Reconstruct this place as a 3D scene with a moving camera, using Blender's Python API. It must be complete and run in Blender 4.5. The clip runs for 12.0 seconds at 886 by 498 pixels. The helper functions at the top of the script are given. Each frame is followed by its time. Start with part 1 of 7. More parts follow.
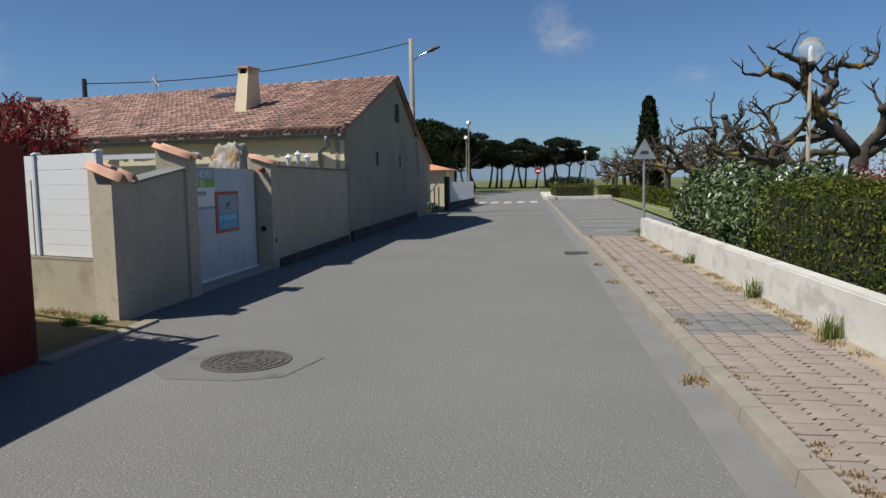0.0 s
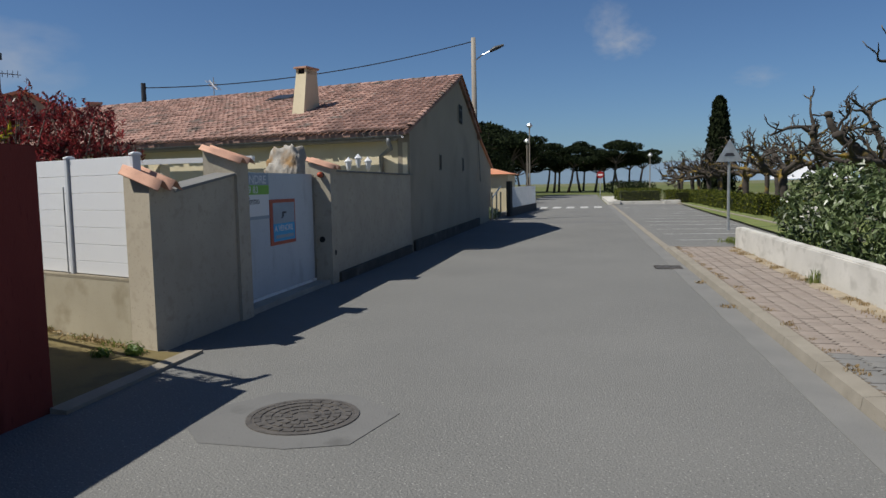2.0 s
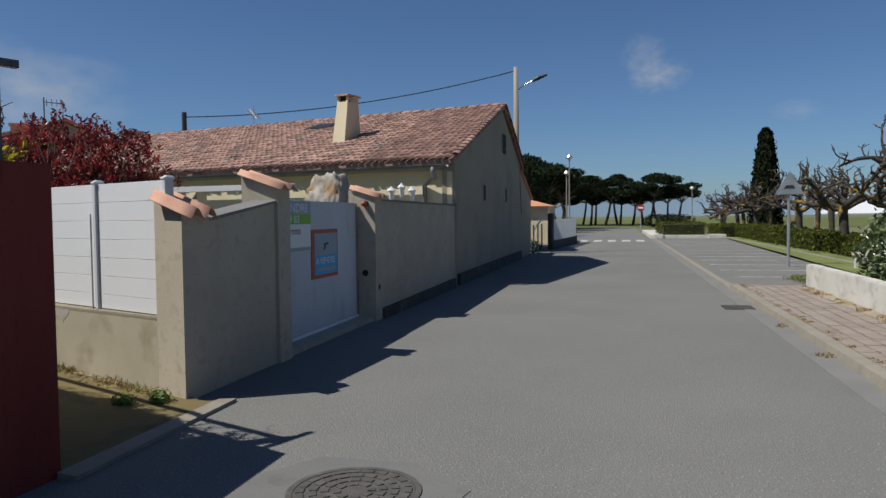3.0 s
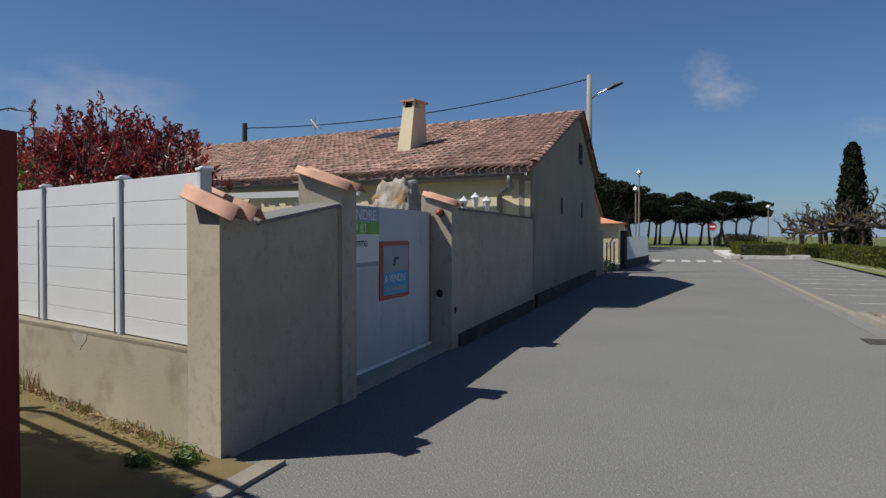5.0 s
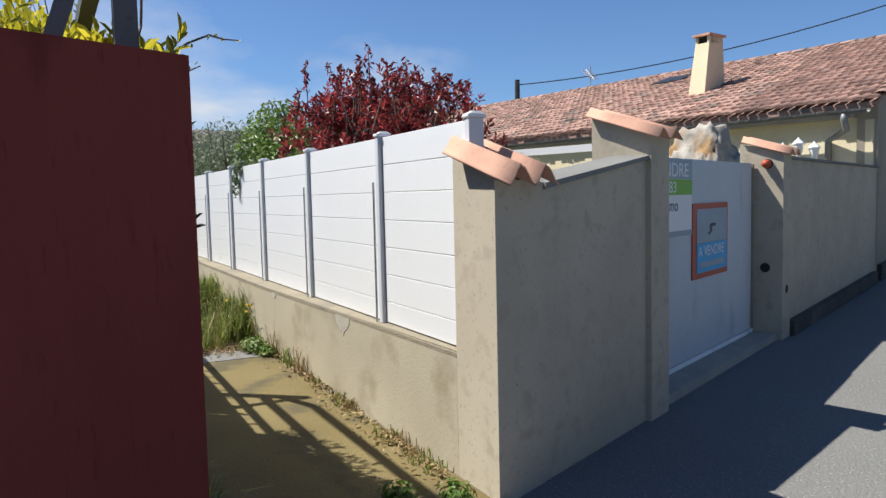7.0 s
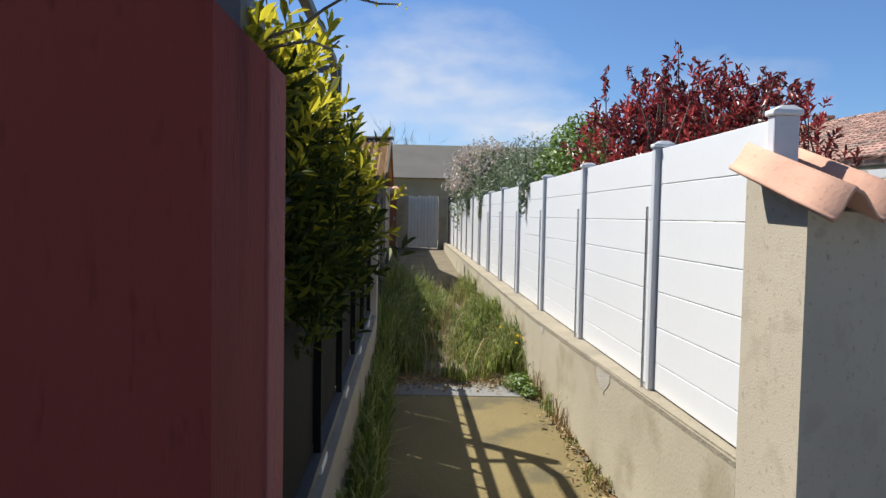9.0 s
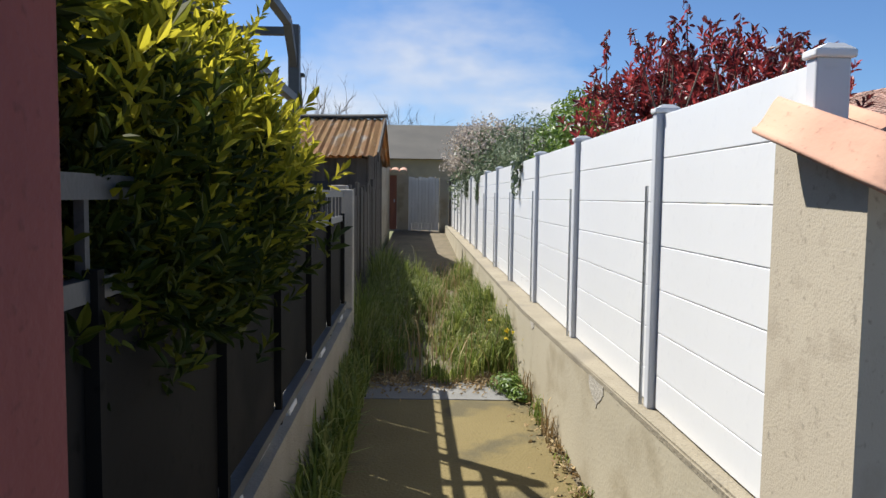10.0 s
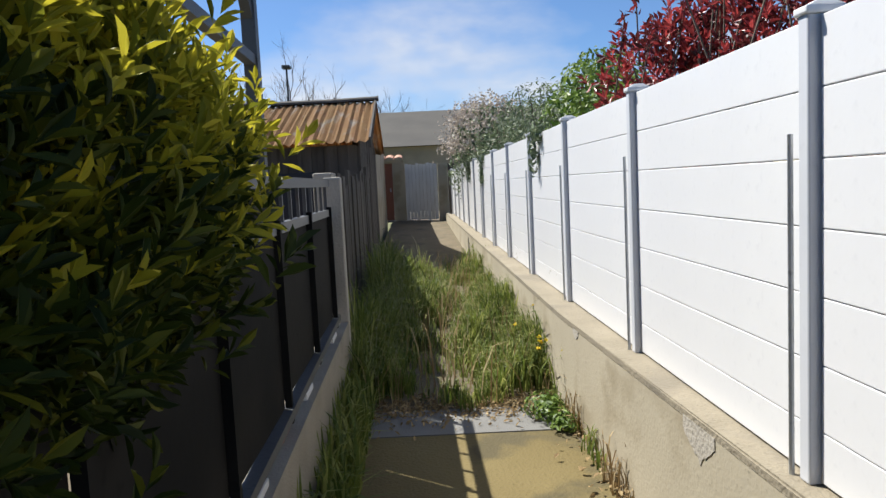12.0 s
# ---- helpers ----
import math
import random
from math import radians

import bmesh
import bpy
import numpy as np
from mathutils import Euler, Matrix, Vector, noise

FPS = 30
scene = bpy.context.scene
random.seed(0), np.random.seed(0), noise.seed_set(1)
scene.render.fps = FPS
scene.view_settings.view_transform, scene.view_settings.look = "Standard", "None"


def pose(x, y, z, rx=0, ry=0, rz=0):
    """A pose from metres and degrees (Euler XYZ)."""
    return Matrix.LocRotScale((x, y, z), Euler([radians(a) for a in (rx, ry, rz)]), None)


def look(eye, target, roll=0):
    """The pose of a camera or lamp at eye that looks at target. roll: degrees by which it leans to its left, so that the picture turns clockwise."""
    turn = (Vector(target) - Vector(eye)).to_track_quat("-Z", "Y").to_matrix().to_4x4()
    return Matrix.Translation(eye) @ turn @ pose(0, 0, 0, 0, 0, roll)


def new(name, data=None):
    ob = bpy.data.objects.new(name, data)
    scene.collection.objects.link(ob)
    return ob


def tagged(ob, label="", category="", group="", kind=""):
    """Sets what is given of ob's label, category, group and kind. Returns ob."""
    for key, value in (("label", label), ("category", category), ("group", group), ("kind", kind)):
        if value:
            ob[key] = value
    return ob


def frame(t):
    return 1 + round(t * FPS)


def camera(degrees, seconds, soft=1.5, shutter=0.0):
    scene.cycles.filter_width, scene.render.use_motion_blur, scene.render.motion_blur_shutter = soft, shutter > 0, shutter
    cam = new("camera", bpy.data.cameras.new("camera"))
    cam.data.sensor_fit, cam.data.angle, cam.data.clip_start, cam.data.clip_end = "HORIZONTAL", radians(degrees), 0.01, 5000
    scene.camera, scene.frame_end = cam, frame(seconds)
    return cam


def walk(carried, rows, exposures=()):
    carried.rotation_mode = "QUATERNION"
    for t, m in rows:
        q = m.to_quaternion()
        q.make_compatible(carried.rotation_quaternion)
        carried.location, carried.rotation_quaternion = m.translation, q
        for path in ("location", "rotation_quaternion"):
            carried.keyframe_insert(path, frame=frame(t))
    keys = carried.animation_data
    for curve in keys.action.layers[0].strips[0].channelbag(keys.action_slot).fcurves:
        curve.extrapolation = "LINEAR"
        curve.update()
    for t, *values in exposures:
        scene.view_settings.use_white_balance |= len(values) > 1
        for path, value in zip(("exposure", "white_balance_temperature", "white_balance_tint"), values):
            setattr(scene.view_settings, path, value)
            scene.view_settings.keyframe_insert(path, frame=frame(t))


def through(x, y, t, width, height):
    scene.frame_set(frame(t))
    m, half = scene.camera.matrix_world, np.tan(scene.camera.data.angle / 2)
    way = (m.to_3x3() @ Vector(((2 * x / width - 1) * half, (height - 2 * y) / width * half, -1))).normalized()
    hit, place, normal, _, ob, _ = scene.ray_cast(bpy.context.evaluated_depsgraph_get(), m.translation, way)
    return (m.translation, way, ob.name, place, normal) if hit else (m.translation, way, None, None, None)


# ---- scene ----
cam = camera(63.2, 12.0)
PATH = [
    (0, (-0.163, 0.119, 1.573), (-1.132, 1.858, 1.383), -1.0),
    (0.5, (-0.374, 0.383, 1.564), (-1.557, 1.988, 1.404), -2.2),
    (1, (-0.664, 0.592, 1.559), (-1.736, 2.276, 1.42), -1.7),
    (1.5, (-0.935, 0.821, 1.576), (-2.0, 2.503, 1.382), -2.3),
    (2, (-1.184, 1.163, 1.607), (-2.281, 2.825, 1.431), -1.1),
    (2.5, (-1.563, 1.41, 1.592), (-2.572, 3.134, 1.499), 0.9),
    (3, (-1.894, 1.715, 1.594), (-3.069, 3.331, 1.507), -0.6),
    (3.5, (-2.231, 2.03, 1.649), (-3.511, 3.565, 1.578), 0.3),
    (3.7, (-2.33, 2.087, 1.624), (-3.568, 3.654, 1.51), -0.3),
    (5.3, (-3.408, 2.912, 1.513), (-4.744, 4.4, 1.49), -0.4),
    (5.5, (-3.566, 2.992, 1.53), (-4.957, 4.427, 1.449), -1.7),
    (6, (-3.936, 3.244, 1.537), (-5.583, 4.376, 1.463), -0.9),
    (6.5, (-4.203, 3.428, 1.546), (-5.904, 4.479, 1.484), -0.3),
    (7, (-4.445, 3.563, 1.56), (-6.203, 4.505, 1.415), -1.3),
    (7.5, (-4.551, 3.736, 1.538), (-6.472, 4.289, 1.465), -0.3),
    (7.7, (-4.594, 3.816, 1.552), (-6.546, 4.253, 1.511), -0.5),
    (9.3, (-5.452, 4.331, 1.615), (-7.446, 4.352, 1.464), 0.6),
    (9.5, (-5.589, 4.41, 1.624), (-7.58, 4.397, 1.439), 0.0),
    (10, (-5.892, 4.478, 1.609), (-7.885, 4.547, 1.464), 0.7),
    (10.5, (-6.184, 4.497, 1.636), (-8.171, 4.667, 1.496), -0.6),
    (11, (-6.415, 4.545, 1.658), (-8.412, 4.454, 1.594), -0.0),
    (11.5, (-6.684, 4.506, 1.636), (-8.682, 4.521, 1.544), -1.0),
    (12, (-7.016, 4.436, 1.578), (-9.007, 4.505, 1.398), -2.8),
]
EXPOSURES = [(0.0, 0.28), (1.0, 0.14), (3.7, 0.10), (5.5, 0.18), (6.5, 0.62), (7.5, 0.98), (9.5, 0.96), (12.0, 0.96)]
walk(cam, [(t, look(eye, target, roll)) for t, eye, target, roll in PATH], EXPOSURES)

# ---- world and sun ----
world = bpy.data.worlds.new("sky")
scene.world = world
world.use_nodes = True
wn = world.node_tree
sky = wn.nodes.new("ShaderNodeTexSky")
sky.sky_type = "NISHITA"
sky.sun_disc = False
SUN_TO = Vector((-0.43, -0.565, 1.0)).normalized()
sky.sun_elevation = math.asin(SUN_TO.z)
sky.sun_rotation = math.atan2(SUN_TO.x, SUN_TO.y)
sky.air_density, sky.dust_density, sky.ozone_density = 0.85, 0.5, 2.0
tint = wn.nodes.new("ShaderNodeMix")
tint.data_type, tint.blend_type = "RGBA", "MULTIPLY"
tint.inputs[0].default_value = 1.0
tint.inputs[7].default_value = (0.74, 0.965, 1.22, 1.0)
wn.links.new(sky.outputs["Color"], tint.inputs[6])
wn.links.new(tint.outputs[2], wn.nodes["Background"].inputs["Color"])
wn.nodes["Background"].inputs["Strength"].default_value = 0.058
sun = new("sun", bpy.data.lights.new("sun", "SUN"))
sun.data.energy = 4.9
sun.data.angle = radians(0.53)
sun.data.color = (1.0, 0.972, 0.895)
sun.matrix_world = look(SUN_TO * 60, (0, 0, 0))


# ---- materials ----
def mat(name, c1, c2, scale=8.0, rough=0.85, bump=0.15, fine=60.0, metal=0.0, c3=None, c3_scale=1.5, c3_at=0.6,
        stretch=(1, 1, 1), vary=0.0, spec=0.35, bump_scale=None, island=0.0, coarse=0.9):
    """Two-scale noise colour between c1 and c2, a third stain colour, fine relief; vary: by object; island: by loose piece."""
    m = bpy.data.materials.new(name)
    m.use_nodes = True
    nt = m.node_tree
    n, ln = nt.nodes, nt.links
    bsdf = n["Principled BSDF"]
    tc = n.new("ShaderNodeTexCoord")
    mp = n.new("ShaderNodeMapping")
    mp.inputs["Scale"].default_value = stretch
    ln.new(tc.outputs["Object"], mp.inputs["Vector"])

    def noise_at(sc, detail=4.0):
        t = n.new("ShaderNodeTexNoise")
        t.inputs["Scale"].default_value = sc
        t.inputs["Detail"].default_value = detail
        ln.new(mp.outputs["Vector"], t.inputs["Vector"])
        return t

    def mix(fac, a, b):
        x = n.new("ShaderNodeMix")
        x.data_type = "RGBA"
        for sock, val in ((x.inputs[0], fac), (x.inputs[6], a), (x.inputs[7], b)):
            if isinstance(val, (tuple, list)):
                sock.default_value = (*val, 1.0)
            elif isinstance(val, float):
                sock.default_value = val
            else:
                ln.new(val, sock)
        return x.outputs[2]

    def ramp(src, lo, hi):
        r = n.new("ShaderNodeMapRange")
        r.inputs["From Min"].default_value, r.inputs["From Max"].default_value = lo, hi
        ln.new(src, r.inputs["Value"])
        return r.outputs["Result"]

    big, small = noise_at(scale), noise_at(fine, 2.0)
    col = mix(ramp(big.outputs["Fac"], 0.3, 0.7), c1, c2)
    dark = tuple(max(0.0, x * coarse * 0.8) for x in c1)
    col = mix(ramp(small.outputs["Fac"], 0.62, 0.8), col, dark)
    if c3:
        st = noise_at(c3_scale, 6.0)
        col = mix(ramp(st.outputs["Fac"], c3_at, c3_at + 0.12), col, c3)
    if vary or island:
        hsv = n.new("ShaderNodeHueSaturation")
        if vary:
            oi = n.new("ShaderNodeObjectInfo")
            src, amount = oi.outputs["Random"], vary
        else:
            ge = n.new("ShaderNodeNewGeometry")
            src, amount = ge.outputs["Random Per Island"], island
        r = n.new("ShaderNodeMapRange")
        r.inputs["To Min"].default_value, r.inputs["To Max"].default_value = 1.0 - amount, 1.0 + amount
        ln.new(src, r.inputs["Value"])
        ln.new(r.outputs["Result"], hsv.inputs["Value"])
        ln.new(col, hsv.inputs["Color"])
        col = hsv.outputs["Color"]
    ln.new(col, bsdf.inputs["Base Color"])
    rr = n.new("ShaderNodeMapRange")
    rr.inputs["To Min"].default_value, rr.inputs["To Max"].default_value = max(0.02, rough - 0.08), min(1.0, rough + 0.08)
    ln.new(big.outputs["Fac"], rr.inputs["Value"])
    ln.new(rr.outputs["Result"], bsdf.inputs["Roughness"])
    bsdf.inputs["Metallic"].default_value = metal
    bsdf.inputs["Specular IOR Level"].default_value = spec
    if bump:
        bp = n.new("ShaderNodeBump")
        bp.inputs["Strength"].default_value = bump
        bp.inputs["Distance"].default_value = 0.02
        src = noise_at(bump_scale, 3.0) if bump_scale else small
        ln.new(src.outputs["Fac"], bp.inputs["Height"])
        ln.new(bp.outputs["Normal"], bsdf.inputs["Normal"])
    return m


def leaf_mat(name, c1, c2, c3, gloss=0.4, through=0.25, spec=0.4):
    """Leaves: colour differs from leaf to leaf, some light passes through."""
    m = bpy.data.materials.new(name)
    m.use_nodes = True
    nt = m.node_tree
    n, ln = nt.nodes, nt.links
    bsdf, out = n["Principled BSDF"], n["Material Output"]
    ge = n.new("ShaderNodeNewGeometry")
    cr = n.new("ShaderNodeValToRGB")
    el = cr.color_ramp.elements
    el[0].color, el[1].color = (*c1, 1), (*c3, 1)
    e = el.new(0.55)
    e.color = (*c2, 1)
    ln.new(ge.outputs["Random Per Island"], cr.inputs["Fac"])
    ln.new(cr.outputs["Color"], bsdf.inputs["Base Color"])
    bsdf.inputs["Roughness"].default_value = gloss
    bsdf.inputs["Specular IOR Level"].default_value = spec
    tr = n.new("ShaderNodeBsdfTranslucent")
    ln.new(cr.outputs["Color"], tr.inputs["Color"])
    ms = n.new("ShaderNodeMixShader")
    ms.inputs[0].default_value = through
    ln.new(bsdf.outputs[0], ms.inputs[1])
    ln.new(tr.outputs[0], ms.inputs[2])
    ln.new(ms.outputs[0], out.inputs["Surface"])
    return m


ASPHALT = mat("asphalt", (0.134, 0.132, 0.125), (0.160, 0.157, 0.148), 0.45, 0.92, 0.5, 62, c3=(0.32, 0.31, 0.29), c3_scale=60, c3_at=0.585, coarse=0.3)
PATCH = mat("smooth mortar patch", (0.128, 0.126, 0.122), (0.15, 0.147, 0.141), 2, 0.9, 0.15, 60, c3=(0.10, 0.098, 0.094), c3_scale=2.5, c3_at=0.58)
CONCRETE = mat("concrete", (0.295, 0.271, 0.230), (0.377, 0.344, 0.295), 3, 0.9, 0.3, 60, c3=(0.205, 0.189, 0.156), c3_scale=1.2)
KERB = mat("kerb concrete", (0.215, 0.19, 0.152), (0.275, 0.245, 0.20), 4, 0.9, 0.3, 80, c3=(0.192, 0.170, 0.140), c3_scale=2)
PAVER = mat("pinkish paver", (0.235, 0.190, 0.160), (0.285, 0.24, 0.204), 2.0, 0.92, 0.25, 90, c3=(0.190, 0.167, 0.144), c3_scale=0.6, vary=0.07)
PAVER_REST = mat("pinkish paver joined", (0.235, 0.190, 0.160), (0.285, 0.24, 0.204), 2.0, 0.92, 0.25, 90, c3=(0.190, 0.167, 0.144), c3_scale=0.6, island=0.07)
PAVER_GREY = mat("greyed paver", (0.155, 0.150, 0.142), (0.19, 0.183, 0.172), 2.0, 0.92, 0.25, 90, c3=(0.14, 0.134, 0.124), c3_scale=0.6, vary=0.08)
SAND = mat("sandy joint", (0.085, 0.066, 0.046), (0.13, 0.102, 0.072), 9, 0.95, 0.3, 70)
DIRT = mat("sandy dirt", (0.25, 0.205, 0.145), (0.33, 0.275, 0.20), 5, 0.95, 0.5, 60, c3=(0.17, 0.135, 0.09), c3_scale=3, c3_at=0.55)
RENDER = mat("grey beige wall render", (0.360, 0.312, 0.242), (0.425, 0.372, 0.290), 1.6, 0.93, 0.12, 45, c3=(0.338, 0.291, 0.224), c3_scale=9, c3_at=0.55, bump_scale=130, coarse=0.8)
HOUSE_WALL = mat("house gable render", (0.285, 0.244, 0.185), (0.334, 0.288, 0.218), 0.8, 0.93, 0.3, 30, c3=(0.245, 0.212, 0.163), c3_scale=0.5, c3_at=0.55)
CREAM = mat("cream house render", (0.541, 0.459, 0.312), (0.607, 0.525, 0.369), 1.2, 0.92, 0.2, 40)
LOWWALL = mat("old cream low wall", (0.325, 0.286, 0.212), (0.392, 0.348, 0.262), 1.3, 0.93, 0.1, 60, c3=(0.265, 0.225, 0.155), c3_scale=2.2, c3_at=0.53)
WALLTOP = mat("bare wall top", (0.205, 0.176, 0.128), (0.26, 0.226, 0.168), 5, 0.95, 0.4, 60, c3=(0.19, 0.165, 0.125), c3_scale=2.5, c3_at=0.54)
WHITEWALL = mat("peeling white wall", (0.46, 0.44, 0.40), (0.56, 0.535, 0.49), 1.5, 0.9, 0.12, 40, c3=(0.40, 0.378, 0.34), c3_scale=2.6, c3_at=0.53, stretch=(1, 1, 1.6))
PVC = mat("white pvc", (0.61, 0.61, 0.625), (0.645, 0.645, 0.65), 2, 0.38, 0.02, 30, spec=0.5, coarse=1.2)
PVC_GREY = mat("pale grey post", (0.48, 0.49, 0.52), (0.53, 0.54, 0.57), 2, 0.4, 0.02, 30, spec=0.5, coarse=1.2)
RED = mat("dark red render", (0.150, 0.030, 0.024), (0.195, 0.043, 0.034), 2.4, 0.88, 0.25, 35, c3=(0.070, 0.012, 0.010), c3_scale=2.6, c3_at=0.52, stretch=(1, 1, 0.22), bump_scale=80, spec=0.15)
RED_EDGE = mat("faded red edge", (0.20, 0.056, 0.050), (0.25, 0.075, 0.064), 2.0, 0.85, 0.3, 35, c3=(0.21, 0.080, 0.064), c3_scale=2.3)
TILE = mat("terracotta tile", (0.43, 0.235, 0.165), (0.50, 0.29, 0.205), 3, 0.88, 0.08, 60, c3=(0.36, 0.20, 0.145), c3_scale=2.5)
ROOF_TILE = mat("weathered roof tile", (0.28, 0.162, 0.128), (0.36, 0.225, 0.18), 1.4, 0.92, 0.2, 30, c3=(0.165, 0.13, 0.11), c3_scale=1.6, c3_at=0.55, vary=0.38)
ROOF_REST = mat("weathered roof tile joined", (0.28, 0.162, 0.128), (0.36, 0.225, 0.18), 1.4, 0.92, 0.2, 30, c3=(0.165, 0.13, 0.11), c3_scale=1.6, c3_at=0.55, island=0.38)
ORANGE_ROOF = mat("orange roof tile", (0.50, 0.20, 0.11), (0.58, 0.26, 0.15), 2, 0.9, 0.2, 30, island=0.2)
IRON = mat("cast iron", (0.11, 0.10, 0.09), (0.16, 0.145, 0.13), 12, 0.6, 0.3, 80, metal=0.5)
DARK_METAL = mat("dark weathered metal", (0.040, 0.042, 0.044), (0.060, 0.062, 0.064), 5, 0.55, 0.1, 40, metal=0.3)
STEEL = mat("grey painted steel", (0.075, 0.077, 0.08), (0.11, 0.112, 0.115), 4, 0.5, 0.1, 40, metal=0.3, c3=(0.112, 0.077, 0.056), c3_scale=3, c3_at=0.66)
GALV = mat("galvanised steel", (0.42, 0.43, 0.44), (0.52, 0.53, 0.54), 6, 0.4, 0.05, 40, metal=0.7)
ZINC = mat("weathered zinc", (0.17, 0.175, 0.18), (0.235, 0.24, 0.245), 6, 0.55, 0.05, 40, metal=0.4)
RUST = mat("rusty corrugated sheet", (0.23, 0.11, 0.042), (0.31, 0.19, 0.085), 3.2, 0.88, 0.3, 40, c3=(0.32, 0.29, 0.25), c3_scale=2.4, c3_at=0.55, stretch=(0.4, 2.0, 1))
OLD_WOOD = mat("weathered grey board", (0.054, 0.045, 0.036), (0.090, 0.079, 0.068), 3, 0.9, 0.3, 30, c3=(0.032, 0.026, 0.023), c3_scale=2, stretch=(3, 3, 0.3), vary=0.25)
DARK_WOOD = mat("dark board", (0.05, 0.045, 0.04), (0.085, 0.075, 0.065), 3, 0.85, 0.2, 30, stretch=(3, 3, 0.3))
POLE_WOOD = mat("timber pole", (0.24, 0.21, 0.175), (0.32, 0.285, 0.24), 3, 0.9, 0.2, 30, stretch=(4, 4, 0.3))
BROWN_DOOR = mat("red brown door", (0.24, 0.085, 0.05), (0.30, 0.11, 0.065), 3, 0.6, 0.1, 30, stretch=(3, 3, 0.4))
PAINT_WHITE = mat("white paint", (0.72, 0.72, 0.70), (0.80, 0.80, 0.78), 3, 0.7, 0.1, 40, c3=(0.55, 0.55, 0.53), c3_scale=4, c3_at=0.62)
GATE_PAINT = mat("bluish white gate paint", (0.43, 0.46, 0.49), (0.50, 0.53, 0.55), 1.4, 0.6, 0.08, 40, c3=(0.38, 0.40, 0.42), c3_scale=3.5, stretch=(1, 1, 0.35))
SOIL = mat("dry soil and litter", (0.105, 0.085, 0.055), (0.150, 0.122, 0.080), 2.5, 0.97, 0.5, 50, c3=(0.070, 0.058, 0.036), c3_scale=1.5)
MOSSY = mat("mossy concrete slab", (0.125, 0.094, 0.036), (0.165, 0.128, 0.055), 1.4, 0.93, 0.35, 60, c3=(0.085, 0.070, 0.036), c3_scale=2.4, c3_at=0.55)
LAWN = mat("lawn", (0.10, 0.13, 0.035), (0.17, 0.19, 0.06), 1.2, 0.95, 0.4, 40, c3=(0.22, 0.20, 0.09), c3_scale=0.4)
GROUND = mat("dull ground", (0.10, 0.11, 0.045), (0.15, 0.145, 0.07), 0.15, 0.97, 0.3, 6, c3=(0.19, 0.16, 0.10), c3_scale=0.1)
GUTTER = mat("gutter concrete", (0.155, 0.152, 0.145), (0.19, 0.185, 0.175), 2, 0.9, 0.25, 90, c3=(0.16, 0.155, 0.145), c3_scale=1.0)
FIELD = mat("spring field", (0.075, 0.092, 0.022), (0.112, 0.125, 0.032), 0.08, 0.95, 0.3, 4, c3=(0.07, 0.08, 0.026), c3_scale=0.03)
BARK = mat("plane bark", (0.038, 0.031, 0.026), (0.066, 0.054, 0.044), 5, 0.95, 0.6, 25, c3=(0.22, 0.145, 0.024), c3_scale=2.2, c3_at=0.56, bump_scale=12)
PINE_BARK = mat("pine bark", (0.06, 0.048, 0.04), (0.10, 0.08, 0.065), 3, 0.95, 0.4, 15)
ROCK = mat("grey ochre rock", (0.20, 0.178, 0.15), (0.38, 0.355, 0.32), 3, 0.92, 0.7, 20, c3=(0.24, 0.145, 0.065), c3_scale=1.8, c3_at=0.54, bump_scale=9)
# Blue-grey distance haze is put into the hills' base colour.
HILL = mat("far hill in painted haze", (0.300, 0.405, 0.540), (0.345, 0.450, 0.585), 0.01, 1.0, 0.0, 1, spec=0.0)
BLUE_SIGN = mat("blue sign print", (0.035, 0.30, 0.55), (0.05, 0.35, 0.62), 4, 0.5, 0.02, 30)
GREY_SIGN = mat("grey sign print", (0.24, 0.29, 0.34), (0.29, 0.34, 0.39), 4, 0.5, 0.02, 30)
ORANGE_SIGN = mat("red orange border", (0.36, 0.062, 0.028), (0.42, 0.085, 0.04), 4, 0.5, 0.02, 30)
GREEN_SIGN = mat("green sign print", (0.16, 0.36, 0.04), (0.19, 0.40, 0.05), 4, 0.5, 0.02, 30)
DARK_PRINT = mat("dark print", (0.03, 0.03, 0.04), (0.04, 0.04, 0.05), 4, 0.5, 0.0, 30)
STOP_RED = mat("traffic red", (0.300, 0.012, 0.015), (0.330, 0.018, 0.018), 4, 0.5, 0.0, 30)
CABLE = mat("black cable", (0.012, 0.012, 0.013), (0.018, 0.018, 0.02), 5, 0.6, 0.0, 30)
BLACK = mat("dark recess", (0.015, 0.014, 0.013), (0.022, 0.02, 0.019), 5, 0.9, 0.0, 30)
# Palest laurel tone also stands in for sheen on the glossy leaves.
LAUREL = leaf_mat("laurel leaf", (0.026, 0.042, 0.012), (0.060, 0.085, 0.026), (0.19, 0.23, 0.11), 0.36, 0.15)
HEDGE = leaf_mat("hedge leaf", (0.016, 0.026, 0.005), (0.058, 0.074, 0.010), (0.200, 0.205, 0.026), 0.6, 0.3, 0.15)
# Golden leaf in two tones: young growth painted as sunlit, the rest as shaded.
GOLDTIP = leaf_mat("sunlit gold young leaf", (0.13, 0.14, 0.014), (0.38, 0.34, 0.026), (0.62, 0.53, 0.05), 0.5, 0.48, 0.25)
YELLOW = leaf_mat("shaded gold variegated leaf", (0.015, 0.025, 0.005), (0.046, 0.062, 0.009), (0.140, 0.140, 0.016), 0.5, 0.28, 0.15)
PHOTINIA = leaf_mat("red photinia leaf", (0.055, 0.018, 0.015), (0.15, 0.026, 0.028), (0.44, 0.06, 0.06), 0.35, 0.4)
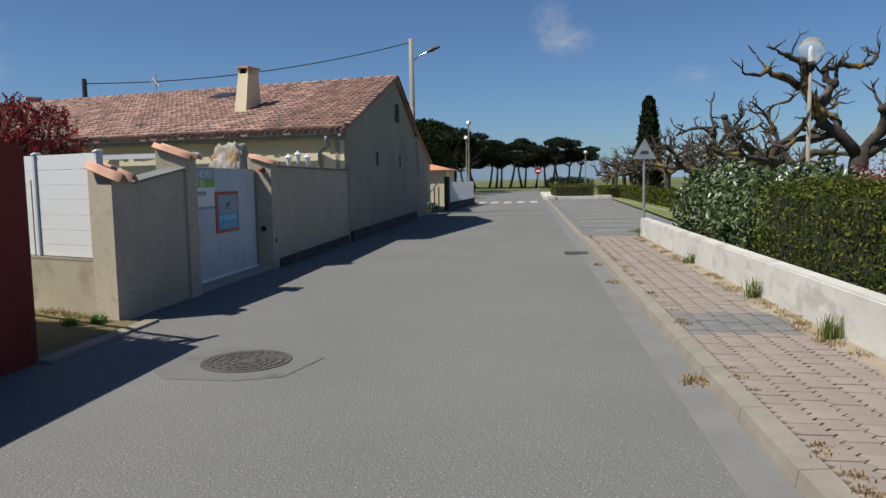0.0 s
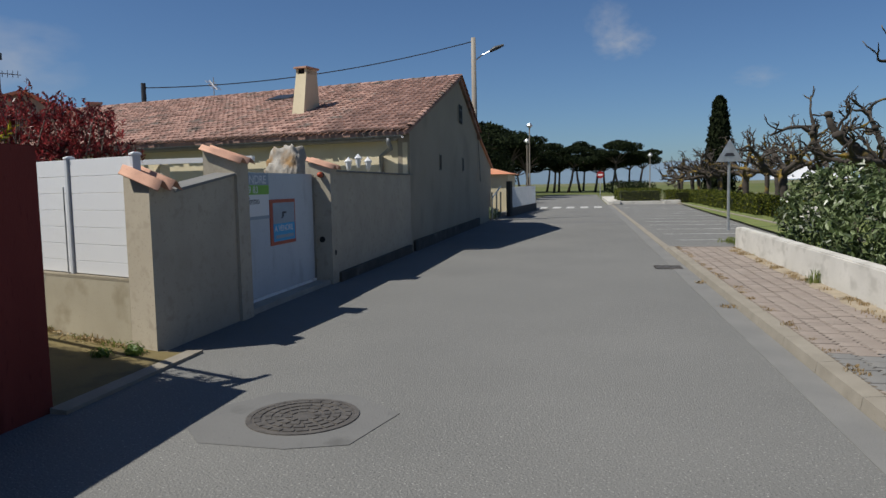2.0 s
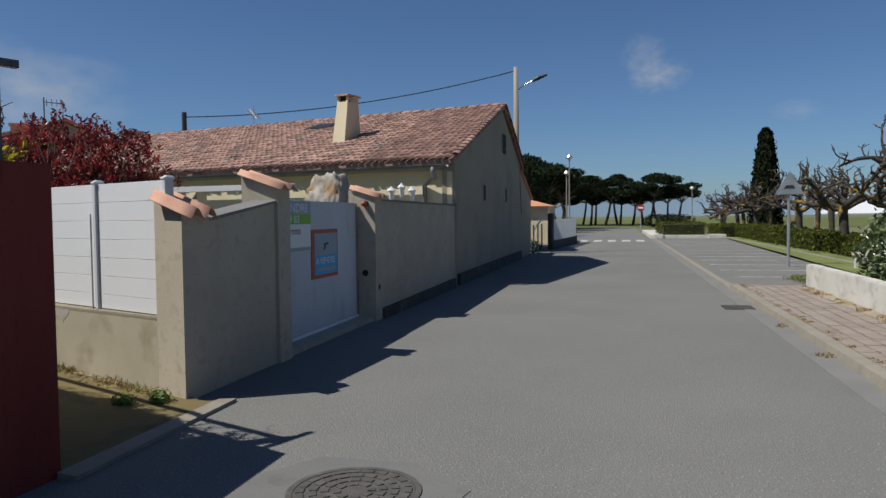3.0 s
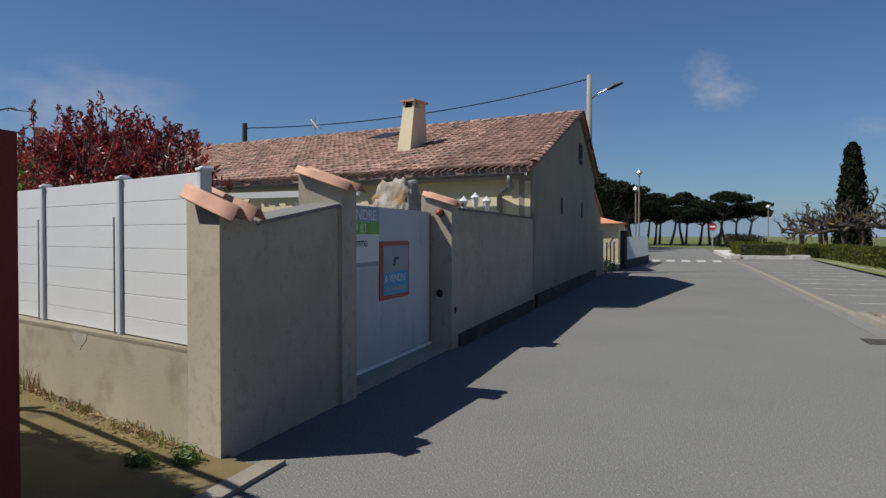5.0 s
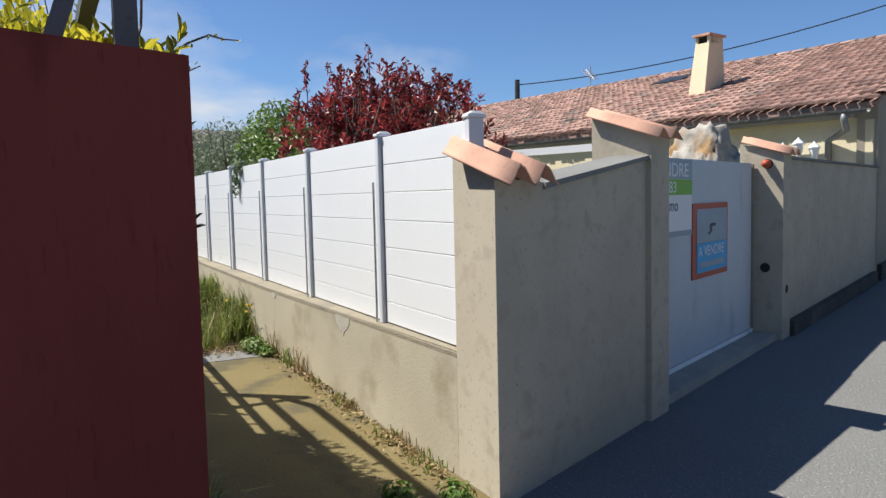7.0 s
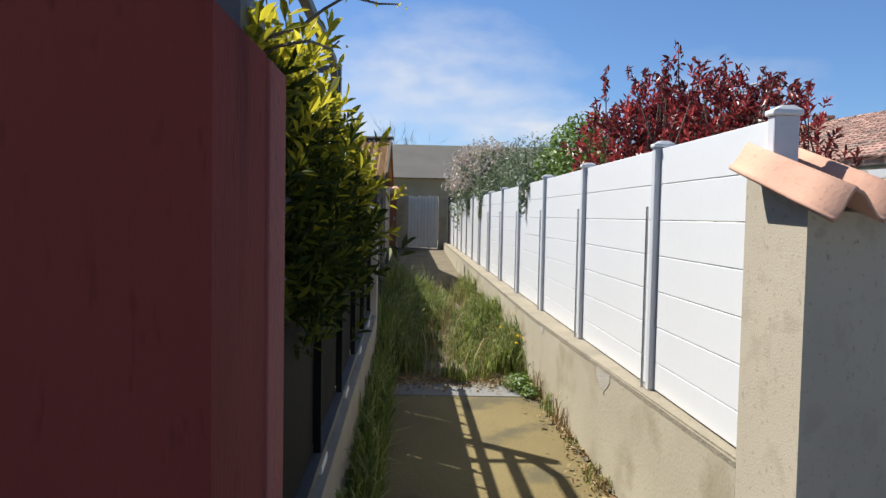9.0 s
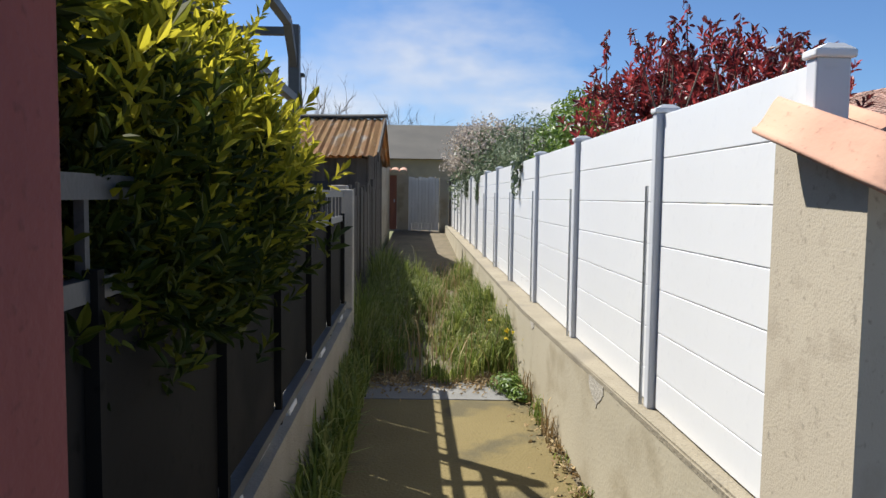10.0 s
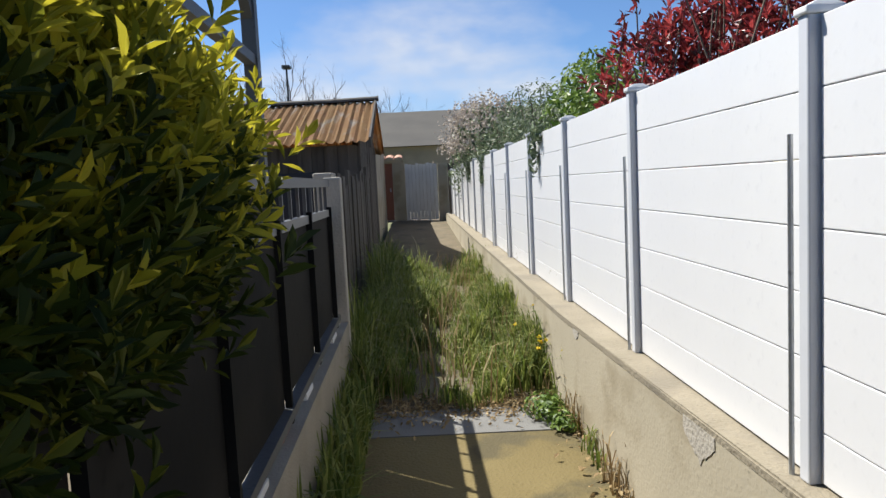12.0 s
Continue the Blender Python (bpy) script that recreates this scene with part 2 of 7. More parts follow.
# Brighter copy for the upper young tufts, with sunlight painted into its red.
PHOTINIA_LIT = leaf_mat("sunlit young photinia leaf", (0.14, 0.022, 0.022), (0.30, 0.040, 0.042), (0.52, 0.085, 0.08), 0.35, 0.4)
OLIVE = leaf_mat("grey green leaf", (0.07, 0.10, 0.05), (0.13, 0.17, 0.09), (0.24, 0.28, 0.17), 0.5, 0.25)
BLOSSOM = leaf_mat("faded blossom", (0.36, 0.30, 0.25), (0.50, 0.43, 0.37), (0.62, 0.56, 0.50), 0.8, 0.2)
GREENLEAF = leaf_mat("fresh leaf", (0.06, 0.11, 0.02), (0.11, 0.18, 0.03), (0.20, 0.28, 0.05), 0.45, 0.3)
GRASS = leaf_mat("grass blade", (0.070, 0.110, 0.018), (0.150, 0.190, 0.034), (0.31, 0.32, 0.095), 0.6, 0.4)
SEED = leaf_mat("grass ear", (0.22, 0.22, 0.12), (0.32, 0.31, 0.19), (0.42, 0.40, 0.27), 0.8, 0.35)
DRY = leaf_mat("dry weed", (0.20, 0.13, 0.06), (0.30, 0.21, 0.10), (0.40, 0.31, 0.17), 0.8, 0.2)
PINE = leaf_mat("pine needle clump", (0.009, 0.014, 0.008), (0.017, 0.024, 0.011), (0.030, 0.040, 0.017), 0.9, 0.1, 0.05)
CYPRESS = leaf_mat("cypress spray", (0.008, 0.012, 0.006), (0.014, 0.019, 0.008), (0.025, 0.031, 0.014), 0.9, 0.1, 0.05)
FLOWER = leaf_mat("yellow petal", (0.6, 0.45, 0.02), (0.7, 0.52, 0.02), (0.75, 0.6, 0.05), 0.6, 0.3)
TWIG = mat("grey brown twig", (0.11, 0.085, 0.065), (0.17, 0.135, 0.105), 6, 0.9, 0.2, 40)
PANEL = mat("dark dull panel", (0.010, 0.0095, 0.009), (0.021, 0.0195, 0.0175), 1.5, 0.8, 0.05, 20, spec=0.08, c3=(0.008, 0.008, 0.008), c3_scale=1.3, c3_at=0.5)
PLINTH = mat("dark rough plinth", (0.045, 0.04, 0.034), (0.085, 0.075, 0.062), 3, 0.95, 0.5, 30, c3=(0.13, 0.115, 0.09), c3_scale=2.0, bump_scale=14)
FADED = mat("faded road paint", (0.40, 0.395, 0.38), (0.50, 0.49, 0.47), 6, 0.85, 0.1, 40, c3=(0.24, 0.235, 0.22), c3_scale=5, c3_at=0.5)
PALE_SHEET = mat("pale weathered sheet", (0.50, 0.49, 0.46), (0.60, 0.59, 0.56), 3, 0.7, 0.1, 30, c3=(0.38, 0.35, 0.31), c3_scale=2, stretch=(1, 3, 0.4))
GREY_ROOF = mat("dull grey roof", (0.062, 0.058, 0.052), (0.085, 0.079, 0.070), 0.6, 0.95, 0.2, 10)
GLASS = bpy.data.materials.new("clear glass")
GLASS.use_nodes = True
_g = GLASS.node_tree.nodes["Principled BSDF"]
_g.inputs["Transmission Weight"].default_value, _g.inputs["Roughness"].default_value, _g.inputs["IOR"].default_value = 0.8, 0.05, 1.1
WINDOW = mat("dark window glass", (0.02, 0.022, 0.026), (0.03, 0.032, 0.036), 2, 0.35, 0.0, 30, spec=0.25)

# ---- building helpers ----
RA = radians(22.3)
RD, RR = Vector((-math.sin(RA), math.cos(RA), 0)), Vector((math.cos(RA), math.sin(RA), 0))
RC = Vector((-7.40, 5.45, 0))
NO = Matrix.Identity(4)


def W(u, v, z=0.0):
    """A point by its way along the street from the garden wall's corner, its way across it, and its height."""
    return RC + RD * u + RR * v + Vector((0, 0, z))


def thing(name, at=(0, 0, 0), label="", category="", group="", kind=""):
    ob = new(name)
    ob.empty_display_size = 0.2
    ob.matrix_basis = Matrix.Translation(at)
    return tagged(ob, label, category, group, kind)


def finish(bm, name, material, smooth=False):
    me = bpy.data.meshes.new(name)
    bmesh.ops.recalc_face_normals(bm, faces=bm.faces)
    bm.to_mesh(me)
    bm.free()
    me.materials.append(material)
    if smooth:
        me.polygons.foreach_set("use_smooth", [True] * len(me.polygons))
    return me


def part(name, bm, material, parent, label="", smooth=False):
    """One mesh object in world coordinates under a thing or a part."""
    me = bm if isinstance(bm, bpy.types.Mesh) else finish(bm, name, material, smooth)
    ob = new(name, me)
    ob.parent = parent
    if parent.type == "EMPTY":
        ob.matrix_parent_inverse = parent.matrix_basis.inverted()
    return tagged(ob, label)


def solo(name, bm, material, label="", category="", group="", kind="", smooth=False):
    me = bm if isinstance(bm, bpy.types.Mesh) else finish(bm, name, material, smooth)
    return tagged(new(name, me), label, category, group, kind)


def box(bm, x0, y0, z0, x1, y1, z1, m=NO, bevel=0.0):
    vs = [bm.verts.new(m @ Vector(p)) for p in ((x0, y0, z0), (x1, y0, z0), (x1, y1, z0), (x0, y1, z0), (x0, y0, z1), (x1, y0, z1), (x1, y1, z1), (x0, y1, z1))]
    fs = [bm.faces.new([vs[i] for i in f]) for f in ((0, 3, 2, 1), (4, 5, 6, 7), (0, 1, 5, 4), (1, 2, 6, 5), (2, 3, 7, 6), (3, 0, 4, 7))]
    if bevel:
        bmesh.ops.bevel(bm, geom=list({e for f in fs for e in f.edges}), offset=bevel, segments=2, affect="EDGES", profile=0.5)
    return bm


def prism(bm, low, high):
    """A solid between two rings of points of equal count."""
    a, b = [bm.verts.new(p) for p in low], [bm.verts.new(p) for p in high]
    bm.faces.new(a[::-1])
    bm.faces.new(b)
    for i in range(len(a)):
        j = (i + 1) % len(a)
        bm.faces.new((a[i], a[j], b[j], b[i]))
    return bm


def street_box(bm, u0, u1, v0, v1, z0, z1, ztop1=None):
    """A block along the street; ztop1: its top's height at u1, if it slopes."""
    zb = z1 if ztop1 is None else ztop1
    return prism(bm, [W(u0, v0, z0), W(u0, v1, z0), W(u1, v1, z0), W(u1, v0, z0)], [W(u0, v0, z1), W(u0, v1, z1), W(u1, v1, zb), W(u1, v0, zb)])


def tube(bm, pts, radii, sides=8, cap=True):
    """A round bar along points, with a radius at each."""
    pts = [Vector(p) for p in pts]
    rings = []
    ref = None
    for i, p in enumerate(pts):
        d = (pts[min(i + 1, len(pts) - 1)] - pts[max(i - 1, 0)]).normalized()
        if ref is None:
            ref = d.orthogonal().normalized()
        ref = (ref - d * ref.dot(d)).normalized()
        side = d.cross(ref)
        r = radii[i] if isinstance(radii, (list, tuple)) else radii
        rings.append([bm.verts.new(p + (ref * math.cos(a) + side * math.sin(a)) * r) for a in (2 * math.pi * k / sides for k in range(sides))])
    for a, b in zip(rings, rings[1:]):
        for k in range(sides):
            bm.faces.new((a[k], a[(k + 1) % sides], b[(k + 1) % sides], b[k]))
    if cap:
        bm.faces.new(rings[0][::-1])
        bm.faces.new(rings[-1])
    return bm


def bar(bm, a, b, w, h=None):
    """A square bar from a to b."""
    a, b = Vector(a), Vector(b)
    d = (b - a).normalized()
    up = Vector((0, 0, 1)) if abs(d.z) < 0.9 else Vector((0, 1, 0))
    s = d.cross(up).normalized() * (w / 2)
    t = s.cross(d).normalized() * ((h or w) / 2)
    return prism(bm, [a + s + t, a - s + t, a - s - t, a + s - t], [b + s + t, b - s + t, b - s - t, b + s - t])


def grid_sheet(bm, corners, nx, ny, wobble=0.0, scale=0.5):
    """A sheet of quads between four corners, gently uneven."""
    p = [Vector(c) for c in corners]
    vs = []
    for j in range(ny + 1):
        for i in range(nx + 1):
            s, t = i / nx, j / ny
            q = p[0].lerp(p[1], s).lerp(p[3].lerp(p[2], s), t)
            if wobble:
                q.z += wobble * noise.noise(q * scale)
            vs.append(bm.verts.new(q))
    for j in range(ny):
        for i in range(nx):
            k = j * (nx + 1) + i
            bm.faces.new((vs[k], vs[k + 1], vs[k + nx + 2], vs[k + nx + 1]))
    return bm


def leaves_mesh(name, centres, normals, sizes, material, rng, aspect=0.45, fold=0.25, droop=0.0):
    """Many pointed leaves, each a folded six-point blade of its own."""
    n = len(centres)
    c = np.asarray(centres, float)
    nn = np.asarray(normals, float)
    nn /= np.linalg.norm(nn, axis=1, keepdims=True) + 1e-9
    along = rng.normal(size=(n, 3))
    along[:, 2] -= droop
    along -= nn * np.sum(along * nn, axis=1, keepdims=True)
    along /= np.linalg.norm(along, axis=1, keepdims=True) + 1e-9
    side = np.cross(nn, along)
    s = np.asarray(sizes, float)[:, None]
    w = s * aspect * 0.5
    base, tip = c - along * s * 0.5, c + along * s * 0.5
    up = nn * w * fold * 2
    l1, r1 = c - along * s * 0.12 + side * w + up, c - along * s * 0.12 - side * w + up
    l2, r2 = c + along * s * 0.22 + side * w * 0.7 + up * 0.7, c + along * s * 0.22 - side * w * 0.7 + up * 0.7
    v = np.stack([base, l1, l2, tip, r2, r1], axis=1).reshape(-1, 3)
    k = np.arange(n)[:, None] * 6
    faces = np.concatenate([k + np.array([[0, 1, 2, 3]]), k + np.array([[0, 3, 4, 5]])], axis=1).reshape(-1, 4)
    me = bpy.data.meshes.new(name)
    me.from_pydata(v.tolist(), [], faces.tolist())
    me.materials.append(material)
    return me


def blades_mesh(name, roots, heights, material, rng, width=0.008, lean=0.5):
    """Grass: each blade two bent quads and a tip."""
    n = len(roots)
    r = np.asarray(roots, float)
    h = np.asarray(heights, float)[:, None]
    a = rng.uniform(0, 2 * math.pi, n)
    d = np.stack([np.cos(a), np.sin(a), np.zeros(n)], axis=1)
    s = np.stack([-np.sin(a), np.cos(a), np.zeros(n)], axis=1) * width * rng.uniform(0.6, 1.4, n)[:, None]
    b = rng.uniform(0.1, 1.0, n)[:, None] * lean
    z = np.array([[0, 0, 1.0]])
    p1, p2, p3 = r + z * h * 0.45 + d * h * b * 0.12, r + z * h * 0.8 + d * h * b * 0.45, r + z * h * (1.0 - 0.25 * b) + d * h * b
    v = np.stack([r - s, r + s, p1 + s, p1 - s, p2 + s * 0.7, p2 - s * 0.7, p3], axis=1).reshape(-1, 3)
    k = np.arange(n) * 7
    faces = []
    for i in k.tolist():
        faces += [(i, i + 1, i + 2, i + 3), (i + 3, i + 2, i + 4, i + 5), (i + 5, i + 4, i + 6)]
    me = bpy.data.meshes.new(name)
    me.from_pydata(v.tolist(), [], faces)
    me.materials.append(material)
    return me


def shell_points(rng, lumps, n, depth=0.25, squash=None):
    """Leaf places on and just inside a crown of overlapping ellipsoid lumps [(centre, radii)], with outward normals."""
    lumps = [(np.array(c, float), np.array(r, float)) for c, r in lumps]
    area = np.array([(r[0] * r[1] + r[1] * r[2] + r[0] * r[2]) for _, r in lumps])
    pick = rng.choice(len(lumps), n, p=area / area.sum())
    d = rng.normal(size=(n, 3))
    d /= np.linalg.norm(d, axis=1, keepdims=True)
    c = np.array([lumps[i][0] for i in pick])
    r = np.array([lumps[i][1] for i in pick])
    f = 1.0 - rng.uniform(0, 1, n)[:, None] ** 1.6 * depth + rng.normal(size=(n, 1)) * 0.05
    p = c + d * r * f
    keep = np.ones(n, bool)
    for i, (cc, rr) in enumerate(lumps):
        q = np.sum(((p - cc) / rr) ** 2, axis=1)
        keep &= (q > (1 - depth * 1.3) ** 2) | (pick == i)
    nn = d / r + rng.normal(size=(n, 3)) * 0.9
    return p[keep], nn[keep]

# ---- ground ----
def alley_z(x):
    """The alley's floor climbs gently away from the street."""
    return 0.03 + max(0.0, -8.0 - x) * 0.023


bm = bmesh.new()
grid_sheet(bm, [(-2000, -2000, -0.06), (2000, -2000, -0.06), (2000, 2000, -0.06), (-2000, 2000, -0.06)], 8, 8)
tagged(solo("ground", bm, GROUND), "flat dull green and earthy ground reaching to the horizon", "ground", kind="structure")

bm = bmesh.new()
grid_sheet(bm, [W(-40, -0.7, 0), W(-40, 5.72, 0), W(92, 5.72, 0), W(92, -0.7, 0)], 6, 60)
road = solo("road", bm, ASPHALT, "worn grey asphalt street with fine pale grit", "road", kind="structure")

bm = bmesh.new()
street_box(bm, -40, 47, 5.72, 5.99, -0.05, 0.006)
solo("gutter", bm, GUTTER, "smooth grey concrete gutter strip along the kerb", "gutter", kind="structure")

kerb = thing("kerb", W(0, 6.07, 0), "worn sandy concrete kerb edging the pavement", "kerb", kind="structure")
me = None
for i in range(52):
    u = -40 + i * 1.0
    bm = bmesh.new()
    low = 0.105 if u < 10.6 else 0.03
    prism(bm, [W(u + 0.004, 5.99, -0.04), W(u + 0.004, 6.16, -0.04), W(u + 0.996, 6.16, -0.04), W(u + 0.996, 5.99, -0.04)], [W(u + 0.004, 6.015, low * 0.9), W(u + 0.004, 6.16, low), W(u + 0.996, 6.16, low), W(u + 0.996, 6.015, low * 0.9)])
    part("kerbstone", bm, KERB, kerb)
for i in range(35):
    bm = bmesh.new()
    street_box(bm, 12 + i + 0.006, 12 + i + 0.994, 5.99, 6.16, -0.04, 0.02)
    part("kerbstone", bm, KERB, kerb)

bm = bmesh.new()
street_box(bm, -40, 10.9, 6.15, 7.45, -0.05, 0.1015)
pavement = solo("pavement", bm, SAND, "pinkish interlocking pavers with sandy weedy joints", "pavement", kind="structure")

bm = bmesh.new()
grid_sheet(bm, [W(10.9, 6.15, 0.012), W(10.9, 10.6, 0.012), W(52, 10.6, 0.012), W(52, 6.15, 0.012)], 4, 20)
solo("parking", bm, ASPHALT, "grey asphalt parking bay with faded white lines", "parking", kind="structure")
for i in range(13):
    bm = bmesh.new()
    u = 11.6 + i * 2.35
    street_box(bm, u, u + 0.07, 6.5, 10.0, 0.0, 0.0165)
    solo("parking_line", bm, FADED, "faded white painted parking line", "road marking", "parking lines", "structure")

for i in range(5):
    bm = bmesh.new()
    v = 1.25 + i * 0.88
    street_box(bm, 40.2, 43.2, v, v + 0.5, -0.02, 0.006)
    solo("crosswalk_bar", bm, FADED, "white painted pedestrian crossing bar", "road marking", "crosswalk bars", "structure")

bm = bmesh.new()
grid_sheet(bm, [W(-40, 7.6, 0.10), W(-40, 24, 0.10), W(46, 24, 0.10), W(46, 10.55, 0.10)], 4, 16, 0.03)
grid_sheet(bm, [W(10.5, 7.6, 0.07), W(10.5, 10.6, 0.07), W(13.0, 10.9, 0.07), W(13.0, 9.2, 0.07)], 2, 2)
solo("lawn", bm, LAWN, "short green lawn behind the low white wall", "lawn", kind="structure")
bm = bmesh.new()
street_box(bm, 12, 50, 10.5, 10.66, -0.04, 0.12)
solo("kerb_far", bm, KERB, "pale concrete kerb along the parking bay", "kerb", kind="structure")

# alley floor
bm = bmesh.new()
n = 26
for k in range(n):
    xa, xb = -7.3 - k * 1.0, -8.3 - k * 1.0
    grid_sheet(bm, [(xb, 3.7, alley_z(xb)), (xa, 3.7, alley_z(xa)), (xa, 5.5, alley_z(xa)), (xb, 5.5, alley_z(xb))], 2, 4, 0.015, 2.0)
bmesh.ops.remove_doubles(bm, verts=bm.verts, dist=0.004)
solo("alley_ground", bm, SOIL, "bare dark earth floor of the alley", "ground", kind="structure")
bm = bmesh.new()
ring = [Vector((-11.15, 3.9, 0)), Vector((-6.9, 3.9, 0)), W(-1.78, 0.30, 0), W(-0.05, 0.30, 0), W(-0.03, 0.0, 0), Vector((-7.7, 5.42, 0)), Vector((-11.1, 5.28, 0))]
prism(bm, [p - Vector((0, 0, 0.05)) for p in ring], [p + Vector((0, 0, 0.035 + max(0.0, (-8.0 - p.x) * 0.0235))) for p in ring])
solo("slab", bm, MOSSY, "yellowish mossy concrete slab on the alley floor", "slab", kind="structure")
bm = bmesh.new()
prism(bm, [(-11.62, 3.88, 0), (-11.16, 3.88, 0), (-11.11, 5.3, 0), (-11.55, 5.34, 0)], [(-11.62, 3.88, 0.118), (-11.16, 3.88, 0.112), (-11.11, 5.3, 0.112), (-11.55, 5.34, 0.118)])
solo("slab_edge", bm, GUTTER, "grey cracked concrete strip ending the slab", "slab", kind="structure")

# ---- garden wall on the street ----
wall = thing("garden_wall", W(0, 0, 0), "grey beige rendered garden wall with terracotta caps", "wall", kind="structure")
# corner pillar: five-sided in plan, one face on the alley and one on the street
FY = 5.43
px = -7.80
bm = bmesh.new()
a, b, c, d, e = W(-0.02, 0, 0), W(0.42, 0, 0), W(0.42, -0.24, 0), Vector((-7.72, 5.82, 0)), Vector((px, FY, 0))
ring = [a, b, c, d, e]
prism(bm, [p + Vector((0, 0, -0.05)) for p in ring], [a + Vector((0, 0, 1.645)), b + Vector((0, 0, 1.625)), c + Vector((0, 0, 1.71)), d + Vector((0, 0, 1.79)), e + Vector((0, 0, 1.775))])
part("corner_pillar", bm, RENDER, wall)
bm = bmesh.new()
street_box(bm, 0.42, 1.74, -0.2, -0.004, -0.05, 1.585, 1.77)
part("wall_panel", bm, RENDER, wall)
bm = bmesh.new()
prism(bm, [W(0.42, -0.24, 1.590), W(0.42, 0.02, 1.590), W(1.73, 0.02, 1.774), W(1.73, -0.24, 1.774)], [W(0.42, -0.24, 1.635), W(0.42, 0.02, 1.622), W(1.73, 0.02, 1.803), W(1.73, -0.24, 1.815)])
part("coping", bm, GUTTER, wall, "dark weathered concrete coping slab")
bm = bmesh.new()
prism(bm, [W(1.73, -0.4, -0.05), W(1.73, 0.035, -0.05), W(2.03, 0.035, -0.05), W(2.03, -0.4, -0.05)], [W(1.73, -0.4, 2.08), W(1.73, 0.035, 1.93), W(2.03, 0.035, 1.93), W(2.03, -0.4, 2.08)])
part("gate_pillar", bm, RENDER, wall)
bm = bmesh.new()
prism(bm, [W(5.0, -0.4, -0.05), W(5.0, 0.03, -0.05), W(5.3, 0.03, -0.05), W(5.3, -0.4, -0.05)], [W(5.0, -0.4, 2.04), W(5.0, 0.03, 1.92), W(5.3, 0.03, 1.92), W(5.3, -0.4, 2.04)])
part("gate_pillar", bm, RENDER, wall)
bm = bmesh.new()
street_box(bm, 5.30, 10.85, -0.2, 0.0, -0.05, 1.87, 1.865)
part("wall_panel", bm, RENDER, wall)
bm = bmesh.new()
street_box(bm, 5.30, 10.83, -0.22, 0.03, 1.872, 1.90)
part("coping", bm, GUTTER, wall)
bm = bmesh.new()
street_box(bm, 5.31, 10.5, -0.1, 0.075, -0.05, 0.16, 0.2)
part("plinth", bm, PLINTH, wall, "rough dark concrete plinth")
bm = bmesh.new()
street_box(bm, 2.03, 5.0, -0.62, -0.02, -0.05, 0.075)
part("threshold", bm, CONCRETE, wall, "grey concrete gate threshold")


def canal_tile(bm, low, high, r0, r1, up, thick=0.013, steps=9, flip=1):
    """A curved clay tile from its low end to its high end."""
    low, high, up = Vector(low), Vector(high), Vector(up)
    d = (high - low).normalized()
    s = d.cross(up).normalized()
    up = s.cross(d).normalized()
    rows = []
    for p, r in ((low, r0), (low.lerp(high, 0.5), (r0 + r1) / 2), (high, r1)):
        ro = []
        for rad in (r, r - thick):
            ro.append([bm.verts.new(p + (s * math.cos(t) + up * math.sin(t) * 0.6 * flip) * rad) for t in (math.pi * k / steps for k in range(steps + 1))])
        rows.append(ro)
    for a, b in zip(rows, rows[1:]):
        for k in range(steps):
            bm.faces.new((a[0][k], a[0][k + 1], b[0][k + 1], b[0][k]))
            bm.faces.new((a[1][k + 1], a[1][k], b[1][k], b[1][k + 1]))
        for k in (0, steps):
            bm.faces.new((a[0][k], b[0][k], b[1][k], a[1][k]))
    for ro in (rows[0], rows[-1]):
        for k in range(steps):
            bm.faces.new((ro[0][k], ro[1][k], ro[1][k + 1], ro[0][k + 1]))
    return bm


def tile_cap(o, across, back, count, spacing, length, rise, crest=0.034):
    """Rolled clay tiles side by side: o is the low corner, across runs along the wall, back up the slope."""
    o, across, back = Vector(o), Vector(across).normalized(), Vector(back).normalized()
    for i in range(count):
        bm = bmesh.new()
        n, top, bot = 14, [], []
        for j in range(4):
            t = j / 3
            taper = 1.0 - 0.10 * t
            for rows, dz in ((top, 0.0), (bot, -0.013)):
                r = []
                for k in range(n + 1):
                    q = k / n - 0.5
                    hump = math.cos(2 * math.pi * q) if q < 0 else math.cos(2 * math.pi * q) * 0.85 - 0.15
                    p = o + across * (spacing * (i + 0.5 + q * 1.05 * taper)) + back * (length * t - 0.006 * i)
                    p.z += rise * t + crest * hump * taper + dz + 0.002 * i
                    r.append(bm.verts.new(p))
                rows.append(r)
        for a, b in zip(top, top[1:]):
            for k in range(n):
                bm.faces.new((a[k], a[k + 1], b[k + 1], b[k]))
        for a, b in zip(bot, bot[1:]):
            for k in range(n):
                bm.faces.new((a[k + 1], a[k], b[k], b[k + 1]))
        for e in (0, 3):
            for k in range(n):
                bm.faces.new((top[e][k], bot[e][k], bot[e][k + 1], top[e][k + 1]))
        for k in (0, n):
            for e in range(3):
                bm.faces.new((top[e][k], top[e + 1][k], bot[e + 1][k], bot[e][k]))
        part("cap_tile", bm, TILE, wall, "terracotta rolled tile", smooth=True)


tile_cap((-7.245, 5.425, 1.664), RD, (-0.975, -0.22, 0), 2, 0.215, 0.48, 0.175, 0.05)
tile_cap(W(1.67, 0.11, 1.955), RD, -RR, 2, 0.20, 0.53, 0.18)
tile_cap(W(4.96, 0.10, 1.945), RD, -RR, 2, 0.20, 0.48, 0.15)

